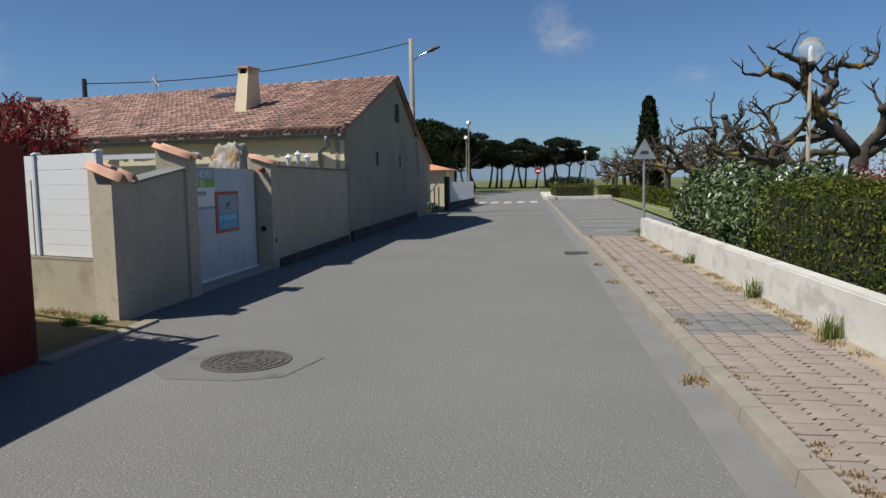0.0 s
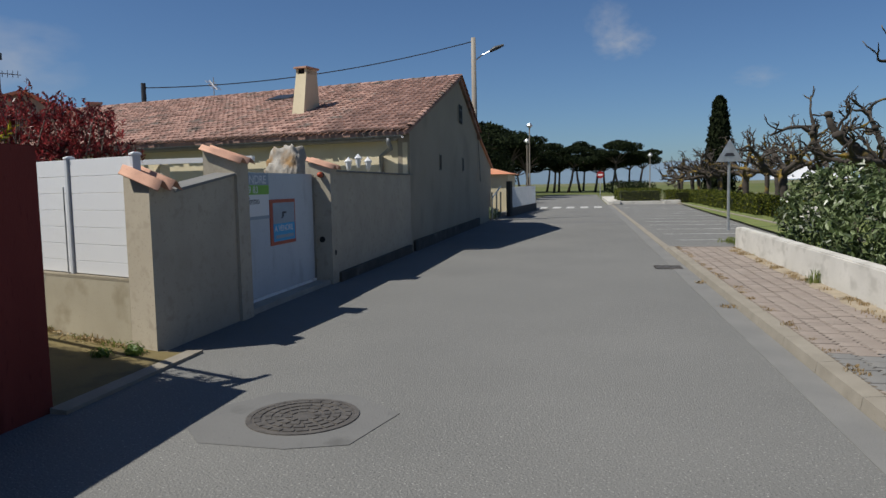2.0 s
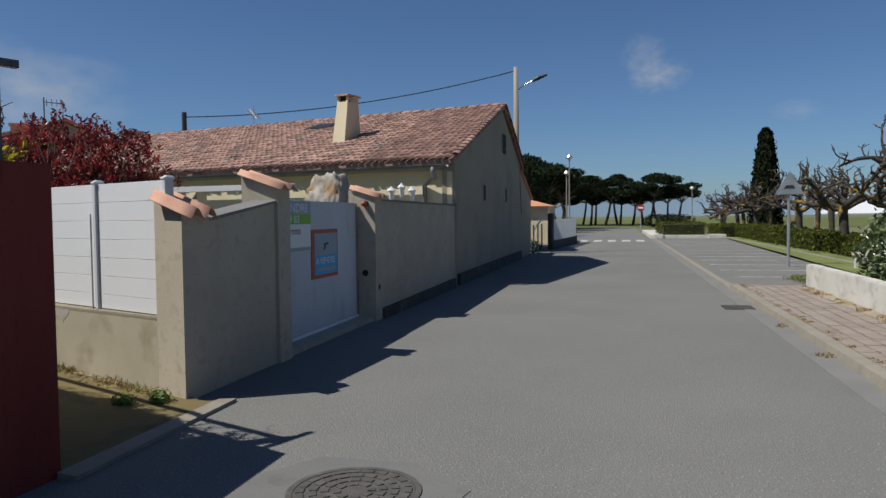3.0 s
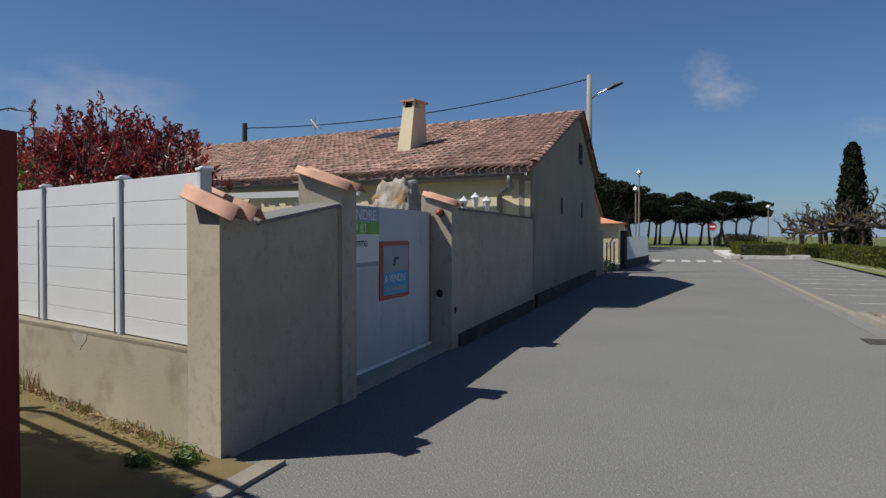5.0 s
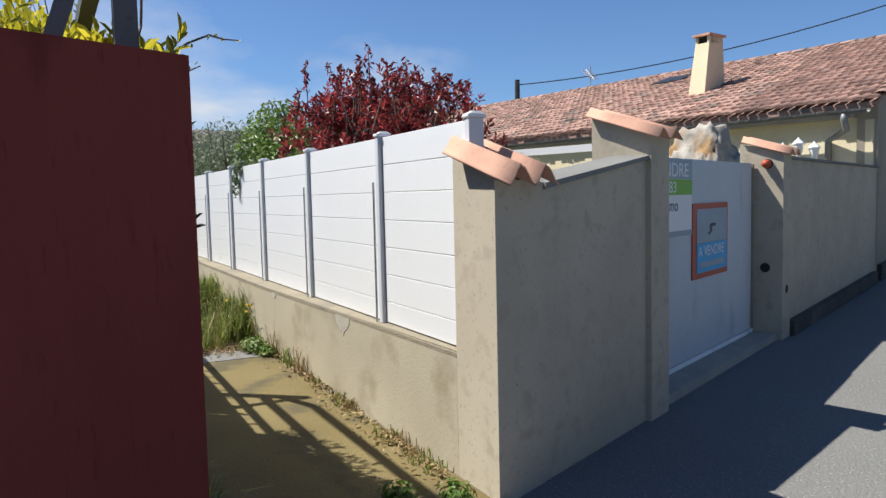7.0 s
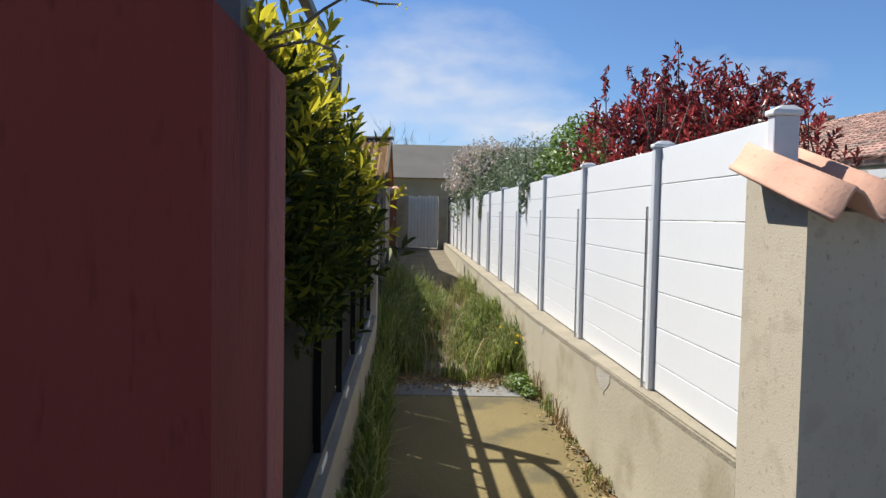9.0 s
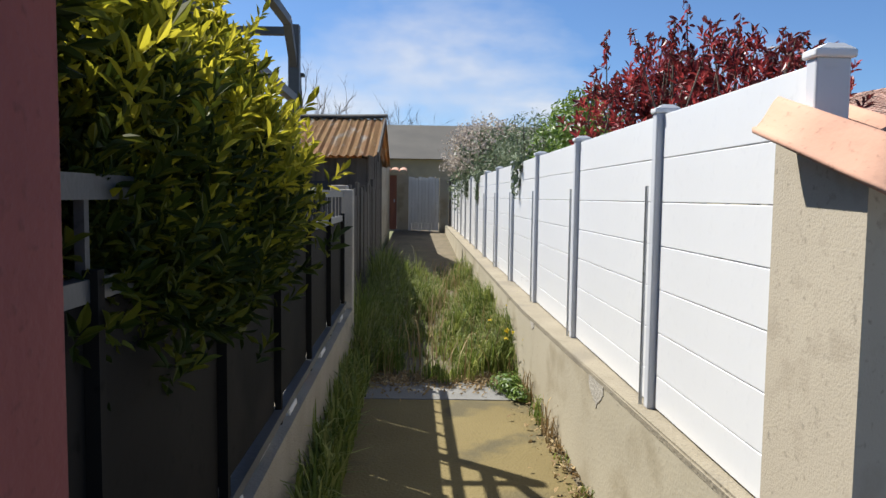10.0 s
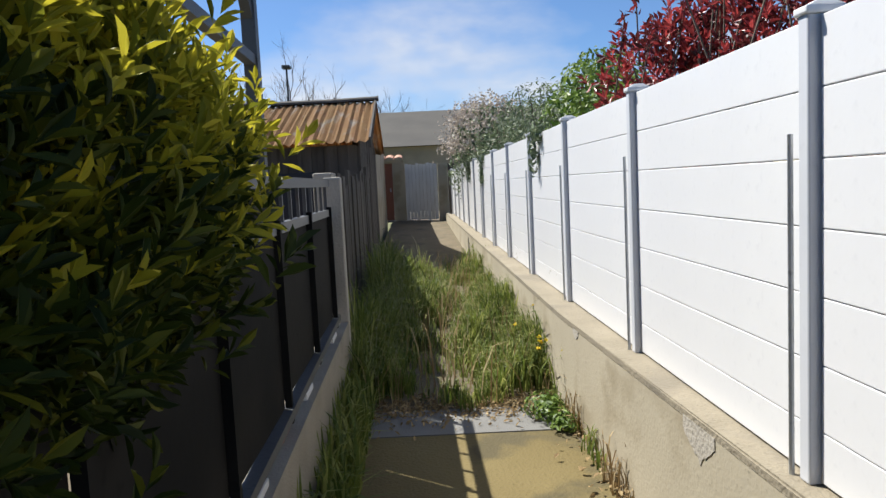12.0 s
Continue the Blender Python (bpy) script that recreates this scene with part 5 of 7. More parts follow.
# cypress
cy = W(53, 14.4, 0.1)
cyt = thing("cypress", cy, "tall narrow dark cypress tree", "tree")
bm = bmesh.new()
tube(bm, [cy - Z * 0.05, cy + Z * 6.8], [0.16, 0.03], 8)
part("trunk", bm, PINE_BARK, cyt)
n = 9000
zz = rng.uniform(0.6, 7.9, n)
rad = (0.30 + 0.62 * np.clip((8.0 - zz) / 6.0, 0, 1)) * np.clip((8.05 - zz) / 0.5, 0.5, 1) * (1 + 0.20 * rng.normal(size=n))
aa = rng.uniform(0, 2 * math.pi, n)
p = np.stack([cy.x + rad * np.cos(aa), cy.y + rad * np.sin(aa), cy.z + zz], axis=1)
nn = np.stack([np.cos(aa), np.sin(aa), np.zeros(n)], axis=1) + rng.normal(size=(n, 3)) * 0.4
part("crown", leaves_mesh("cypress_crown", p, nn, rng.uniform(0.2, 0.4, n), CYPRESS, rng, 0.5, droop=-1.5), CYPRESS, cyt)


def umbrella_pine(at, height, width, seed):
    """A stone pine: bare leaning trunk, forked limbs, flat-topped crown of separate clumps."""
    r = np.random.default_rng(seed)
    at = Vector(at)
    t = thing("stone_pine", at, "dark umbrella-shaped stone pine with bare trunk", "tree", "stone pines")
    height *= r.uniform(0.85, 1.12)
    ln_ = Vector((r.uniform(-1.5, 1.5), r.uniform(-1.2, 1.2), 0))
    f = at + ln_ + Z * height * 0.55
    bm = bmesh.new()
    tube(bm, [at - Z * 0.1, at.lerp(f, 0.5) + ln_ * 0.15, f], [0.26, 0.2, 0.16], 8)
    part("trunk", bm, PINE_BARK, t, smooth=True)
    lumps = []
    width *= r.uniform(0.9, 1.3)
    for k in range(7):
        a = 2 * math.pi * k / 7 + r.uniform(-0.3, 0.3)
        q = f + Vector((math.cos(a), math.sin(a), 0)) * width * r.uniform(0.22, 0.42) + Z * height * r.uniform(0.08, 0.36)
        bm = bmesh.new()
        tube(bm, [f - Z * 0.1, f.lerp(q, 0.5) + Z * 0.1, q], [0.12, 0.08, 0.04], 5)
        part("limb", bm, PINE_BARK, t)
        lumps.append((tuple(q + Z * 0.2), (width * r.uniform(0.16, 0.25), width * r.uniform(0.16, 0.25), height * r.uniform(0.06, 0.105))))
    q = f + Z * height * 0.33
    lumps.append((tuple(q), (width * 0.28, width * 0.28, height * 0.08)))
    p, nn = shell_points(r, lumps, 4200, 0.45)
    part("crown", leaves_mesh("pine_crown", p, nn, r.uniform(0.25, 0.6, len(p)), PINE, r, 0.4), PINE, t)


for k in range(19):
    umbrella_pine(W(116 + (k * 7 % 5) * 5, -14 + k * 1.5 + (k % 3) * 0.5, -0.06), 6.7 + (k * 5 % 4) * 0.4, 7.4, 40 + k)
for k, (u, v, h) in enumerate(((66, -6.5, 8.5), (74, -4.2, 8.2), (82, -8, 8.5), (60, -9, 9.2), (92, -5.5, 8.4), (84, -2.2, 7.4))):
    umbrella_pine(W(u, v, -0.06), h, 6.5, 70 + k)
bush("far_oak", [(tuple(W(52, -4.0, 4.0)), (2.2, 2.2, 2.2)), (tuple(W(55, -5.2, 3.2)), (2.4, 2.4, 2.4)), (tuple(W(58, -3.8, 2.5)), (2, 2, 2))], 5000, 0.35, PINE, "dark dense evergreen tree behind the houses", "tree")
for k in range(3):
    bush("far_shrub", street_lumps(96 + k * 6, 102 + k * 6, 9 + 2 * k, 0.8, 2.0, 1.6, 0.9, 3), 900, 0.3, PINE, "dark scrub under the pines", group="far shrubs")

bm = bmesh.new()
grid_sheet(bm, [W(92, -60, -0.03), W(92, 60, -0.03), W(330, 150, -0.03), W(330, -150, -0.03)], 4, 8)
solo("field", bm, FIELD, "bright yellow green field beyond the street", "field", kind="structure")
# far hills
bm = bmesh.new()
prev = None
for k in range(61):
    a = radians(-75 + k * 2.5)
    d = RD * math.cos(a) + RR * math.sin(a)
    h = 34 + 14 * noise.noise(Vector((k * 0.13, 2, 0))) + 7 * noise.noise(Vector((k * 0.5, 5, 0)))
    cur = (bm.verts.new(d * 1500 - Z * 2), bm.verts.new(d * 1500 + Z * h), bm.verts.new(d * 1700 - Z * 2))
    if prev:
        bm.faces.new((prev[0], cur[0], cur[1], prev[1]))
        bm.faces.new((prev[1], cur[1], cur[2], prev[2]))
    prev = cur
solo("backdrop", bm, HILL, "low hills on the horizon in painted bluish haze", "hills", kind="structure")

# far lamps and masts
for k, (u, v, h) in enumerate(((46, 0.3, 5.6), (47.6, 0.0, 4.6), (64, 10.2, 3.9))):
    fl_ = thing("street_lamp", W(u, v, 0), "slender pale street lamp post", "street lamp", "far street lamps")
    q = W(u, v, 0)
    bm = bmesh.new()
    tube(bm, [q, q + Z * h], [0.06, 0.045], 8)
    part("post", bm, KERB, fl_)
    bm = bmesh.new()
    tube(bm, [q + Z * h, q + Z * (h + 0.12), q + Z * (h + 0.3)], [0.1, 0.24, 0.12], 10)
    part("lamp_head", bm, GALV, fl_)
for k, (u, v, h) in enumerate(((70, 24, 9), (75, 29, 10), (60, 26, 9), (66, 34, 11), (50, 31, 10), (42, 30, 10))):
    q = W(u, v, -0.06)
    bm = bmesh.new()
    tube(bm, [q, q + Z * (h * 0.8)], 0.045, 6)
    solo("boat_mast", bm, KERB, "thin pale boat mast behind the trees", "mast", "boat masts")
tentb = thing("white_tent", W(46, 19, 0), "white tent roof beyond the trees", "tent")
bm = bmesh.new()
prism(bm, [W(44, 17, 1.6), W(44, 21, 1.6), W(50, 21, 1.6), W(50, 17, 1.6)], [W(46, 18.8, 2.5), W(46, 19.2, 2.5), W(48, 19.2, 2.5), W(48, 18.8, 2.5)])
part("canopy", bm, PVC, tentb)
for u, v in ((44.1, 17.1), (44.1, 20.9), (49.9, 17.1), (49.9, 20.9)):
    bm = bmesh.new()
    tube(bm, [W(u, v, 0), W(u, v, 1.61)], 0.04, 6)
    part("pole", bm, GALV, tentb)

# ---- neighbours beyond the house ----
nb = thing("neighbour_house", W(30, -2, 0), "plain beige rendered neighbouring house with gable", "house", "far houses")
bm = bmesh.new()
g = [W(26.2, -1.0, -0.05), W(34.0, -1.0, -0.05), W(34.0, -1.0, 2.6), W(27.2, -1.0, 4.5), W(26.2, -1.0, 4.3)]
prism(bm, g, [p - RR * 8 for p in g])
part("wall", bm, HOUSE_WALL, nb)
bm = bmesh.new()
g = [W(26.0, -0.9, 4.3), W(27.2, -0.9, 4.58), W(34.2, -0.9, 2.62), W(34.2, -0.9, 2.5), W(27.2, -0.9, 4.48)]
prism(bm, g, [p - RR * 8.2 for p in g])
part("roof", bm, ORANGE_ROOF, nb)
nb2 = thing("neighbour_house", W(40, -2, 0), "small cream house with bright orange tile roof", "house", "far houses")
bm = bmesh.new()
street_box(bm, 36.5, 41, -6, -0.3, -0.05, 2.2)
part("wall", bm, CREAM, nb2)
bm = bmesh.new()
prism(bm, [W(36.2, -6.2, 2.2), W(36.2, 0, 2.2), W(41.3, 0, 2.2), W(41.3, -6.2, 2.2)], [W(38.5, -5.8, 3.0), W(38.5, -3.0, 3.0), W(39, -3.0, 3.0), W(39, -5.8, 3.0)])
part("roof", bm, ORANGE_ROOF, nb2)
wg = thing("white_railing", W(33, 1.0, 0), "white slatted metal gate panels on a dark base", "gate")
bm = bmesh.new()
prism(bm, [W(29.4, 0.6, -0.05), W(38.5, 1.25, -0.05), W(38.5, 1.0, -0.05), W(29.4, 0.35, -0.05)], [W(29.4, 0.6, 0.42), W(38.5, 1.25, 0.42), W(38.5, 1.0, 0.42), W(29.4, 0.35, 0.42)])
part("base_wall", bm, DARK_WOOD, wg, "dark base wall")
for k in range(36):
    bm = bmesh.new()
    a = W(29.4, 0.55, 0.42).lerp(W(38.5, 1.2, 0.42), k / 36)
    b = W(29.4, 0.55, 0.42).lerp(W(38.5, 1.2, 0.42), (k + 0.75) / 36)
    prism(bm, [a, b, b - RR * 0.03, a - RR * 0.03], [p + Z * 1.05 for p in (a, b, b - RR * 0.03, a - RR * 0.03)])
    part("slat", bm, PAINT_WHITE, wg)
bm = bmesh.new()
bar(bm, W(29.4, 0.5, -0.05), W(29.4, 0.5, 1.75), 0.22)
part("post", bm, DARK_WOOD, wg)
gp_ = thing("yard_gate", W(26.5, 0.2, 0), "thin grey wire yard gate", "gate")
for k in range(3):
    bm = bmesh.new()
    bar(bm, W(25.7 + k * 1.7, 0.1, 0.0), W(25.7 + k * 1.7, 0.1, 1.25), 0.05)
    part("post", bm, GALV, gp_)
bm = bmesh.new()
bar(bm, W(25.7, 0.1, 1.0), W(29.2, 0.1, 1.5), 0.05)
part("top_rail", bm, GALV, gp_)
bush("verge_weeds", street_lumps(26, 29, -0.3, 0.25, 0.6, 0.4, 0.3, 4), 1500, 0.12, OLIVE, "low weeds beside the yard gate")

# house with chimneys behind the shrubs
gh = thing("gable_house", (-34, 15, 0), "dull beige gabled house with tile roof and chimneys behind the shrubs", "house", "far houses")
across, deep = Vector((0.44, 0.90, 0)), Vector((-0.90, 0.44, 0))
gc = Vector((-30.9, 16.0, 0))
prof = [(-4.2, -0.05), (1.7, -0.05), (1.7, 4.78), (0.2, 5.50), (-4.2, 4.1)]
bm = bmesh.new()
ring = [gc + across * a + Z * b for a, b in prof]
prism(bm, ring, [p + deep * 8 for p in ring])
part("wall", bm, HOUSE_WALL, gh)
for a0, z0, a1, z1 in ((-4.6, 4.02, 0.2, 5.54), (0.2, 5.54, 1.95, 4.70)):
    bm = bmesh.new()
    q = [gc - deep * 0.2 + across * a0 + Z * z0, gc - deep * 0.2 + across * a1 + Z * z1]
    ring = [q[0], q[1], q[1] + Z * 0.13, q[0] + Z * 0.13]
    prism(bm, ring, [p + deep * 8.4 for p in ring])
    part("roof", bm, ORANGE_ROOF, gh)
for a, z0, z1, w in ((-3.1, 4.2, 5.62, 0.32), (-1.75, 4.6, 5.45, 0.5), (2.6, 3.2, 5.35, 0.5)):
    o = gc + across * a + deep * 1.2
    bm = bmesh.new()
    ring = [o, o + across * w, o + across * w + deep * 0.5, o + deep * 0.5]
    prism(bm, [p + Z * (z0 if a < 2 else 0.0) for p in ring], [p + Z * z1 for p in ring])
    ch = part("chimney", bm, HOUSE_WALL, gh)
    bm = bmesh.new()
    o = o - across * 0.06 - deep * 0.06
    ring = [o, o + across * (w + 0.12), o + across * (w + 0.12) + deep * 0.62, o + deep * 0.62]
    prism(bm, [p + Z * z1 for p in ring], [p + Z * (z1 + 0.09) for p in ring])
    part("chimney_cap", bm, TILE, ch)
mast = thing("antenna", gc, "thin rooftop television antenna on the gabled house", "antenna")
o = gc - across * 0.55 + deep * 1.0
bm = bmesh.new()
tube(bm, [o + Z * 5.25, o + Z * 6.6], 0.025, 6)
part("mast", bm, DARK_METAL, mast)
bm = bmesh.new()
tube(bm, [o + Z * 6.42, o + Z * 6.38 + across * 0.75], 0.018, 5)
part("boom", bm, DARK_METAL, mast)
for k in range(4):
    bm = bmesh.new()
    q = o + Z * 6.4 + across * (0.1 + 0.18 * k)
    tube(bm, [q - Z * 0.14, q + Z * 0.14], 0.012, 5)
    part("element", bm, DARK_METAL, mast)

# ---- left of the alley ----
LY = 3.83
sf = thing("steel_fence", (-9.5, LY, 0.5), "grey steel rail fence with dark panels on a concrete base", "fence")


def base_top(x):
    return 0.50 + (-6.7 - x) * 0.0262


for z0, h in ((1.62, 0.05), (1.42, 0.045)):
    bm = bmesh.new()
    bar(bm, (-7.0, LY, z0), (-12.0, LY, z0), 0.04, h)
    part("rail", bm, STEEL, sf)
bm = bmesh.new()
bar(bm, (-7.0, LY + 0.02, base_top(-7.0) + 0.05), (-12.0, LY + 0.02, base_top(-12.0) + 0.05), 0.05, 0.04)
part("bottom_rail", bm, STEEL, sf)
for k in range(6):
    x = -7.3 - k * 0.92
    bm = bmesh.new()
    bar(bm, (x, LY + 0.02, base_top(x) - 0.02), (x, LY + 0.02, 1.46), 0.03)
    part("upright", bm, PANEL, sf)
    bm = bmesh.new()
    bar(bm, (x, LY, 1.44), (x, LY, 1.60), 0.02)
    part("spacer", bm, STEEL, sf)
    for j in range(3):
        bm = bmesh.new()
        bar(bm, (x - 0.23 * (j + 1), LY, 1.44), (x - 0.23 * (j + 1), LY, 1.60), 0.016)
        part("spacer", bm, STEEL, sf)
    bm = bmesh.new()
    box(bm, x - 0.90, LY - 0.012, base_top(x - 0.45) + 0.08, x - 0.03, LY + 0.004, 1.39)
    part("panel", bm, PANEL, sf, "dark smooth panel")
bm = bmesh.new()
box(bm, -7.32, LY - 0.012, base_top(-7.2) + 0.08, -7.08, LY + 0.004, 1.39)
part("panel", bm, PANEL, sf, "dark smooth panel")
# Pale laths also paint the sunlight that gets in below the panels.
for k in range(8):
    x = -7.6 - k * 0.55
    bm = bmesh.new()
    box(bm, x - 0.2, LY - 0.03 + 0.02 * (k % 2), base_top(x) - 0.005, x, LY + 0.03 + 0.02 * (k % 2), base_top(x) + 0.03, bevel=0.004)
    part("loose_lath", bm, PALE_SHEET if k % 4 else BROWN_DOOR, sf, "broken lath on the base, mostly pale as if sunlit")

for nm, x, y, w, d, h, mt in (("concrete_post", -12.12, 3.86, 0.11, 0.12, 1.66, CONCRETE), ("concrete_post", -12.5, 3.76, 0.30, 0.14, 1.70, CONCRETE)):
    bm = bmesh.new()
    box(bm, x - w / 2, y - d / 2, 0.0, x + w / 2, y + d / 2, h, bevel=0.012)
    solo(nm, bm, mt, "weathered grey concrete fence post", "post", "concrete posts")
bf = thing("board_fence", (-15.5, 3.75, 0.2), "old grey vertical board fence beside the alley", "fence")
r = random.Random(4)
x = -12.75
while x > -18.2:
    w = r.uniform(0.16, 0.30)
    bm = bmesh.new()
    h = 1.62 + r.uniform(-0.12, 0.1)
    box(bm, x - w, 3.72 + r.uniform(-0.015, 0.015), alley_z(x) - 0.06, x - 0.008, 3.755 + r.uniform(-0.015, 0.015), h + (-12 - x) * 0.03, bevel=0.003)
    part("board", bm, OLD_WOOD, bf)
    x -= w

# pergola frame
pg = thing("pergola", (-9.5, 3.5, 0.0), "grey steel pergola frame over the hedge", "pergola")
for x, y, zt in ((-10.75, 3.65, 2.72), (-10.75, 1.2, 2.72), (-6.97, 3.79, 2.60)):
    bm = bmesh.new()
    bar(bm, (x, y, 1.93 if x > -7 else -0.05), (x, y, zt), 0.07)
    part("post", bm, STEEL, pg)
for a, b in (((-10.72, 3.65, 2.24), (-7.0, 3.70, 2.24)), ((-10.50, 3.65, 2.69), (-7.0, 3.72, 2.62)), ((-10.73, 3.65, 2.46), (-10.50, 3.65, 2.69)),
             ((-10.75, 3.62, 2.68), (-10.75, 1.2, 2.68)), ((-6.97, 3.74, 2.54), (-6.97, 3.56, 2.0)), ((-6.97, 1.6, 2.63), (-6.97, 3.95, 2.63))):
    bm = bmesh.new()
    bar(bm, a, b, 0.05)
    part("bar", bm, STEEL, pg)

# golden hedge hanging over the fence
def sprig_bush(name, lumps, n, size, dark, bright, label, depth=0.5, stems=8, root=3.2, bright_at=0.3, gain=0.9, fall=0.0, spread=0.045, far=0.0):
    """A shrub of short shoots: each ends in a tuft of narrow leaves that stand up round it."""
    g = np.random.default_rng(len(lumps) * 7 + n)
    cx, cy = sum(c[0] for c, q in lumps) / len(lumps), sum(c[1] for c, q in lumps) / len(lumps)
    t = thing(name, (cx, root, 0.0), label, "shrub")
    p, nn = shell_points(g, lumps, n, depth)
    nn = nn / (np.linalg.norm(nn, axis=1, keepdims=True) + 1e-9)
    p = p + nn * g.exponential(spread, (len(p), 1))
    axis = nn * 0.8 + np.array([[0, 0, 0.75 - fall]]) + g.normal(size=p.shape) * 0.25
    axis /= np.linalg.norm(axis, axis=1, keepdims=True)
    ref = np.cross(axis, g.normal(size=p.shape))
    ref /= np.linalg.norm(ref, axis=1, keepdims=True)
    oth = np.cross(axis, ref)
    # Upward, high and far tufts take the bright copy: sunlight put into colour.
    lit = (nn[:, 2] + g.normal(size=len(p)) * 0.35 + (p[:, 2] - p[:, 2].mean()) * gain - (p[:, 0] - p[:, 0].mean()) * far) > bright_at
    sets = {True: [], False: []}
    for k in range(8):
        a = k * 2.4 + g.uniform(-0.3, 0.3, len(p))
        open_ = (0.35 + 0.11 * k) * g.uniform(0.8, 1.2, len(p))
        out = ref * np.cos(a)[:, None] + oth * np.sin(a)[:, None]
        d = axis * np.cos(open_)[:, None] + out * np.sin(open_)[:, None]
        s = size * g.uniform(0.7, 1.25, len(p))
        base = p - axis * (0.012 * k)
        side = np.cross(d, axis)
        side /= np.linalg.norm(side, axis=1, keepdims=True) + 1e-9
        up = np.cross(side, d)
        w = (s * 0.16)[:, None]
        sl = s[:, None]
        mid = base + d * sl * 0.45 - up * sl * 0.02
        q3 = base + d * sl * 0.75 - up * sl * 0.05
        tip = base + d * sl - up * sl * 0.12
        fold = -up * w * 0.5
        v = np.stack([base, mid + side * w - fold, q3 + side * w * 0.75 - fold, tip, q3 - side * w * 0.75 - fold, mid - side * w - fold], axis=1)
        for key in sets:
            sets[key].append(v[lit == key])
    for key, nm, material, lb in ((False, "leaves", dark, ""), (True, "lit_young_leaves", bright, "bright young leaves in a painted sunlit tone")):
        v = np.concatenate(sets[key]).reshape(-1, 3)
        m = len(v) // 6
        k = np.arange(m)[:, None] * 6
        f = np.concatenate([k + np.array([[0, 1, 2, 3]]), k + np.array([[0, 3, 4, 5]])], axis=1).reshape(-1, 4)
        me = bpy.data.meshes.new(nm)
        me.from_pydata(v.tolist(), [], f.tolist())
        me.materials.append(material)
        part(nm, me, material, t, lb)
    for k in range(stems):
        c, q = lumps[k % len(lumps)]
        bm = bmesh.new()
        b = Vector((c[0] * 0.7 + cx * 0.3, root + g.uniform(-0.1, 0.1), -0.02))
        e = Vector((c[0] + g.uniform(-0.5, 0.5) * q[0], c[1] + g.uniform(-0.5, 0.5) * q[1], c[2] + 0.6 * q[2]))
        tube(bm, [b, b.lerp(e, 0.5) + Vector((g.uniform(-0.1, 0.1), g.uniform(-0.1, 0.1), 0.1)), e], [0.03, 0.02, 0.008], 6)
        part("stem", bm, TWIG, t)
    return t


GOLD = [((-7.60, 3.40, 1.68), (0.40, 0.30, 0.42)), ((-8.15, 3.42, 1.80), (0.55, 0.36, 0.50)), ((-8.75, 3.45, 1.90), (0.50, 0.36, 0.52)), ((-7.80, 3.66, 1.66), (0.50, 0.28, 0.46)), ((-8.45, 3.70, 1.62), (0.50, 0.30, 0.46)),
        ((-9.05, 3.66, 1.62), (0.44, 0.28, 0.38)), ((-7.58, 3.68, 1.50), (0.32, 0.20, 0.30)), ((-8.0, 3.78, 1.42), (0.34, 0.16, 0.20)), ((-9.25, 3.45, 1.66), (0.34, 0.28, 0.34)), ((-7.9, 3.0, 1.65), (0.8, 0.5, 0.5)), ((-9.0, 3.0, 1.72), (0.8, 0.5, 0.5)),
        ((-8.55, 3.42, 2.12), (0.40, 0.30, 0.28)), ((-9.45, 3.72, 1.72), (0.20, 0.16, 0.12))]
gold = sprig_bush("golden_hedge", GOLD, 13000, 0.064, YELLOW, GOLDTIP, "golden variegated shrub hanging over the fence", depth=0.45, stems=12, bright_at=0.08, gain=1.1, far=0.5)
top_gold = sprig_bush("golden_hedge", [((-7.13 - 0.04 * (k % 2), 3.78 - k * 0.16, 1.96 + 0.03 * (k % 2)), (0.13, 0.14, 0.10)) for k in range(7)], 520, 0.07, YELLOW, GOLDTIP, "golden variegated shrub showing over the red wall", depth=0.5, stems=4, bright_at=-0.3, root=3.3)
r = random.Random(17)
for y, dy, h in ((3.82, 0.42, 0.16), (3.86, 0.14, 0.42), (3.84, 0.26, 0.05), (3.35, 0.06, 0.30)):
    bm = bmesh.new()
    pts = [Vector((-7.08 + r.uniform(-0.01, 0.01) * i, y - 0.06 + dy * i / 7 + r.uniform(-0.012, 0.012), 1.98 + h * math.sin(i / 7 * 1.5) + r.uniform(-0.01, 0.01))) for i in range(8)]
    tube(bm, pts, [0.006, 0.006, 0.005, 0.005, 0.004, 0.004, 0.003, 0.002], 5)
    tw = part("twig", bm, TWIG, top_gold, "thin bare budding twig")
    cs = np.array([tuple(p) for p in pts[3:] for _ in range(2)]) + np.random.default_rng(int(y * 100)).normal(size=(10, 3)) * 0.012
    part("bud", leaves_mesh("bud", cs, np.random.default_rng(5).normal(size=(10, 3)), np.full(10, 0.022), GOLDTIP, np.random.default_rng(6), 0.4), GOLDTIP, tw)
r = random.Random(9)
for k in range(16):
    bm = bmesh.new()
    p = Vector((-7.2 - r.random() * 2.2, 3.45 + r.uniform(-0.2, 0.2), 2.1))
    d = Vector((r.uniform(-0.4, 0.4), r.uniform(-0.3, 0.4), 1)).normalized()
    pts = [p]
    for i in range(5):
        d = (d + Vector((r.uniform(-1, 1), r.uniform(-1, 1), r.uniform(-0.3, 0.6))) * 0.25).normalized()
        pts.append(pts[-1] + d * 0.15)
    tube(bm, pts, [0.006, 0.005, 0.004, 0.004, 0.003, 0.002], 4)
    part("spray", bm, TWIG, gold)

# dark yard ground behind the fence
bm = bmesh.new()
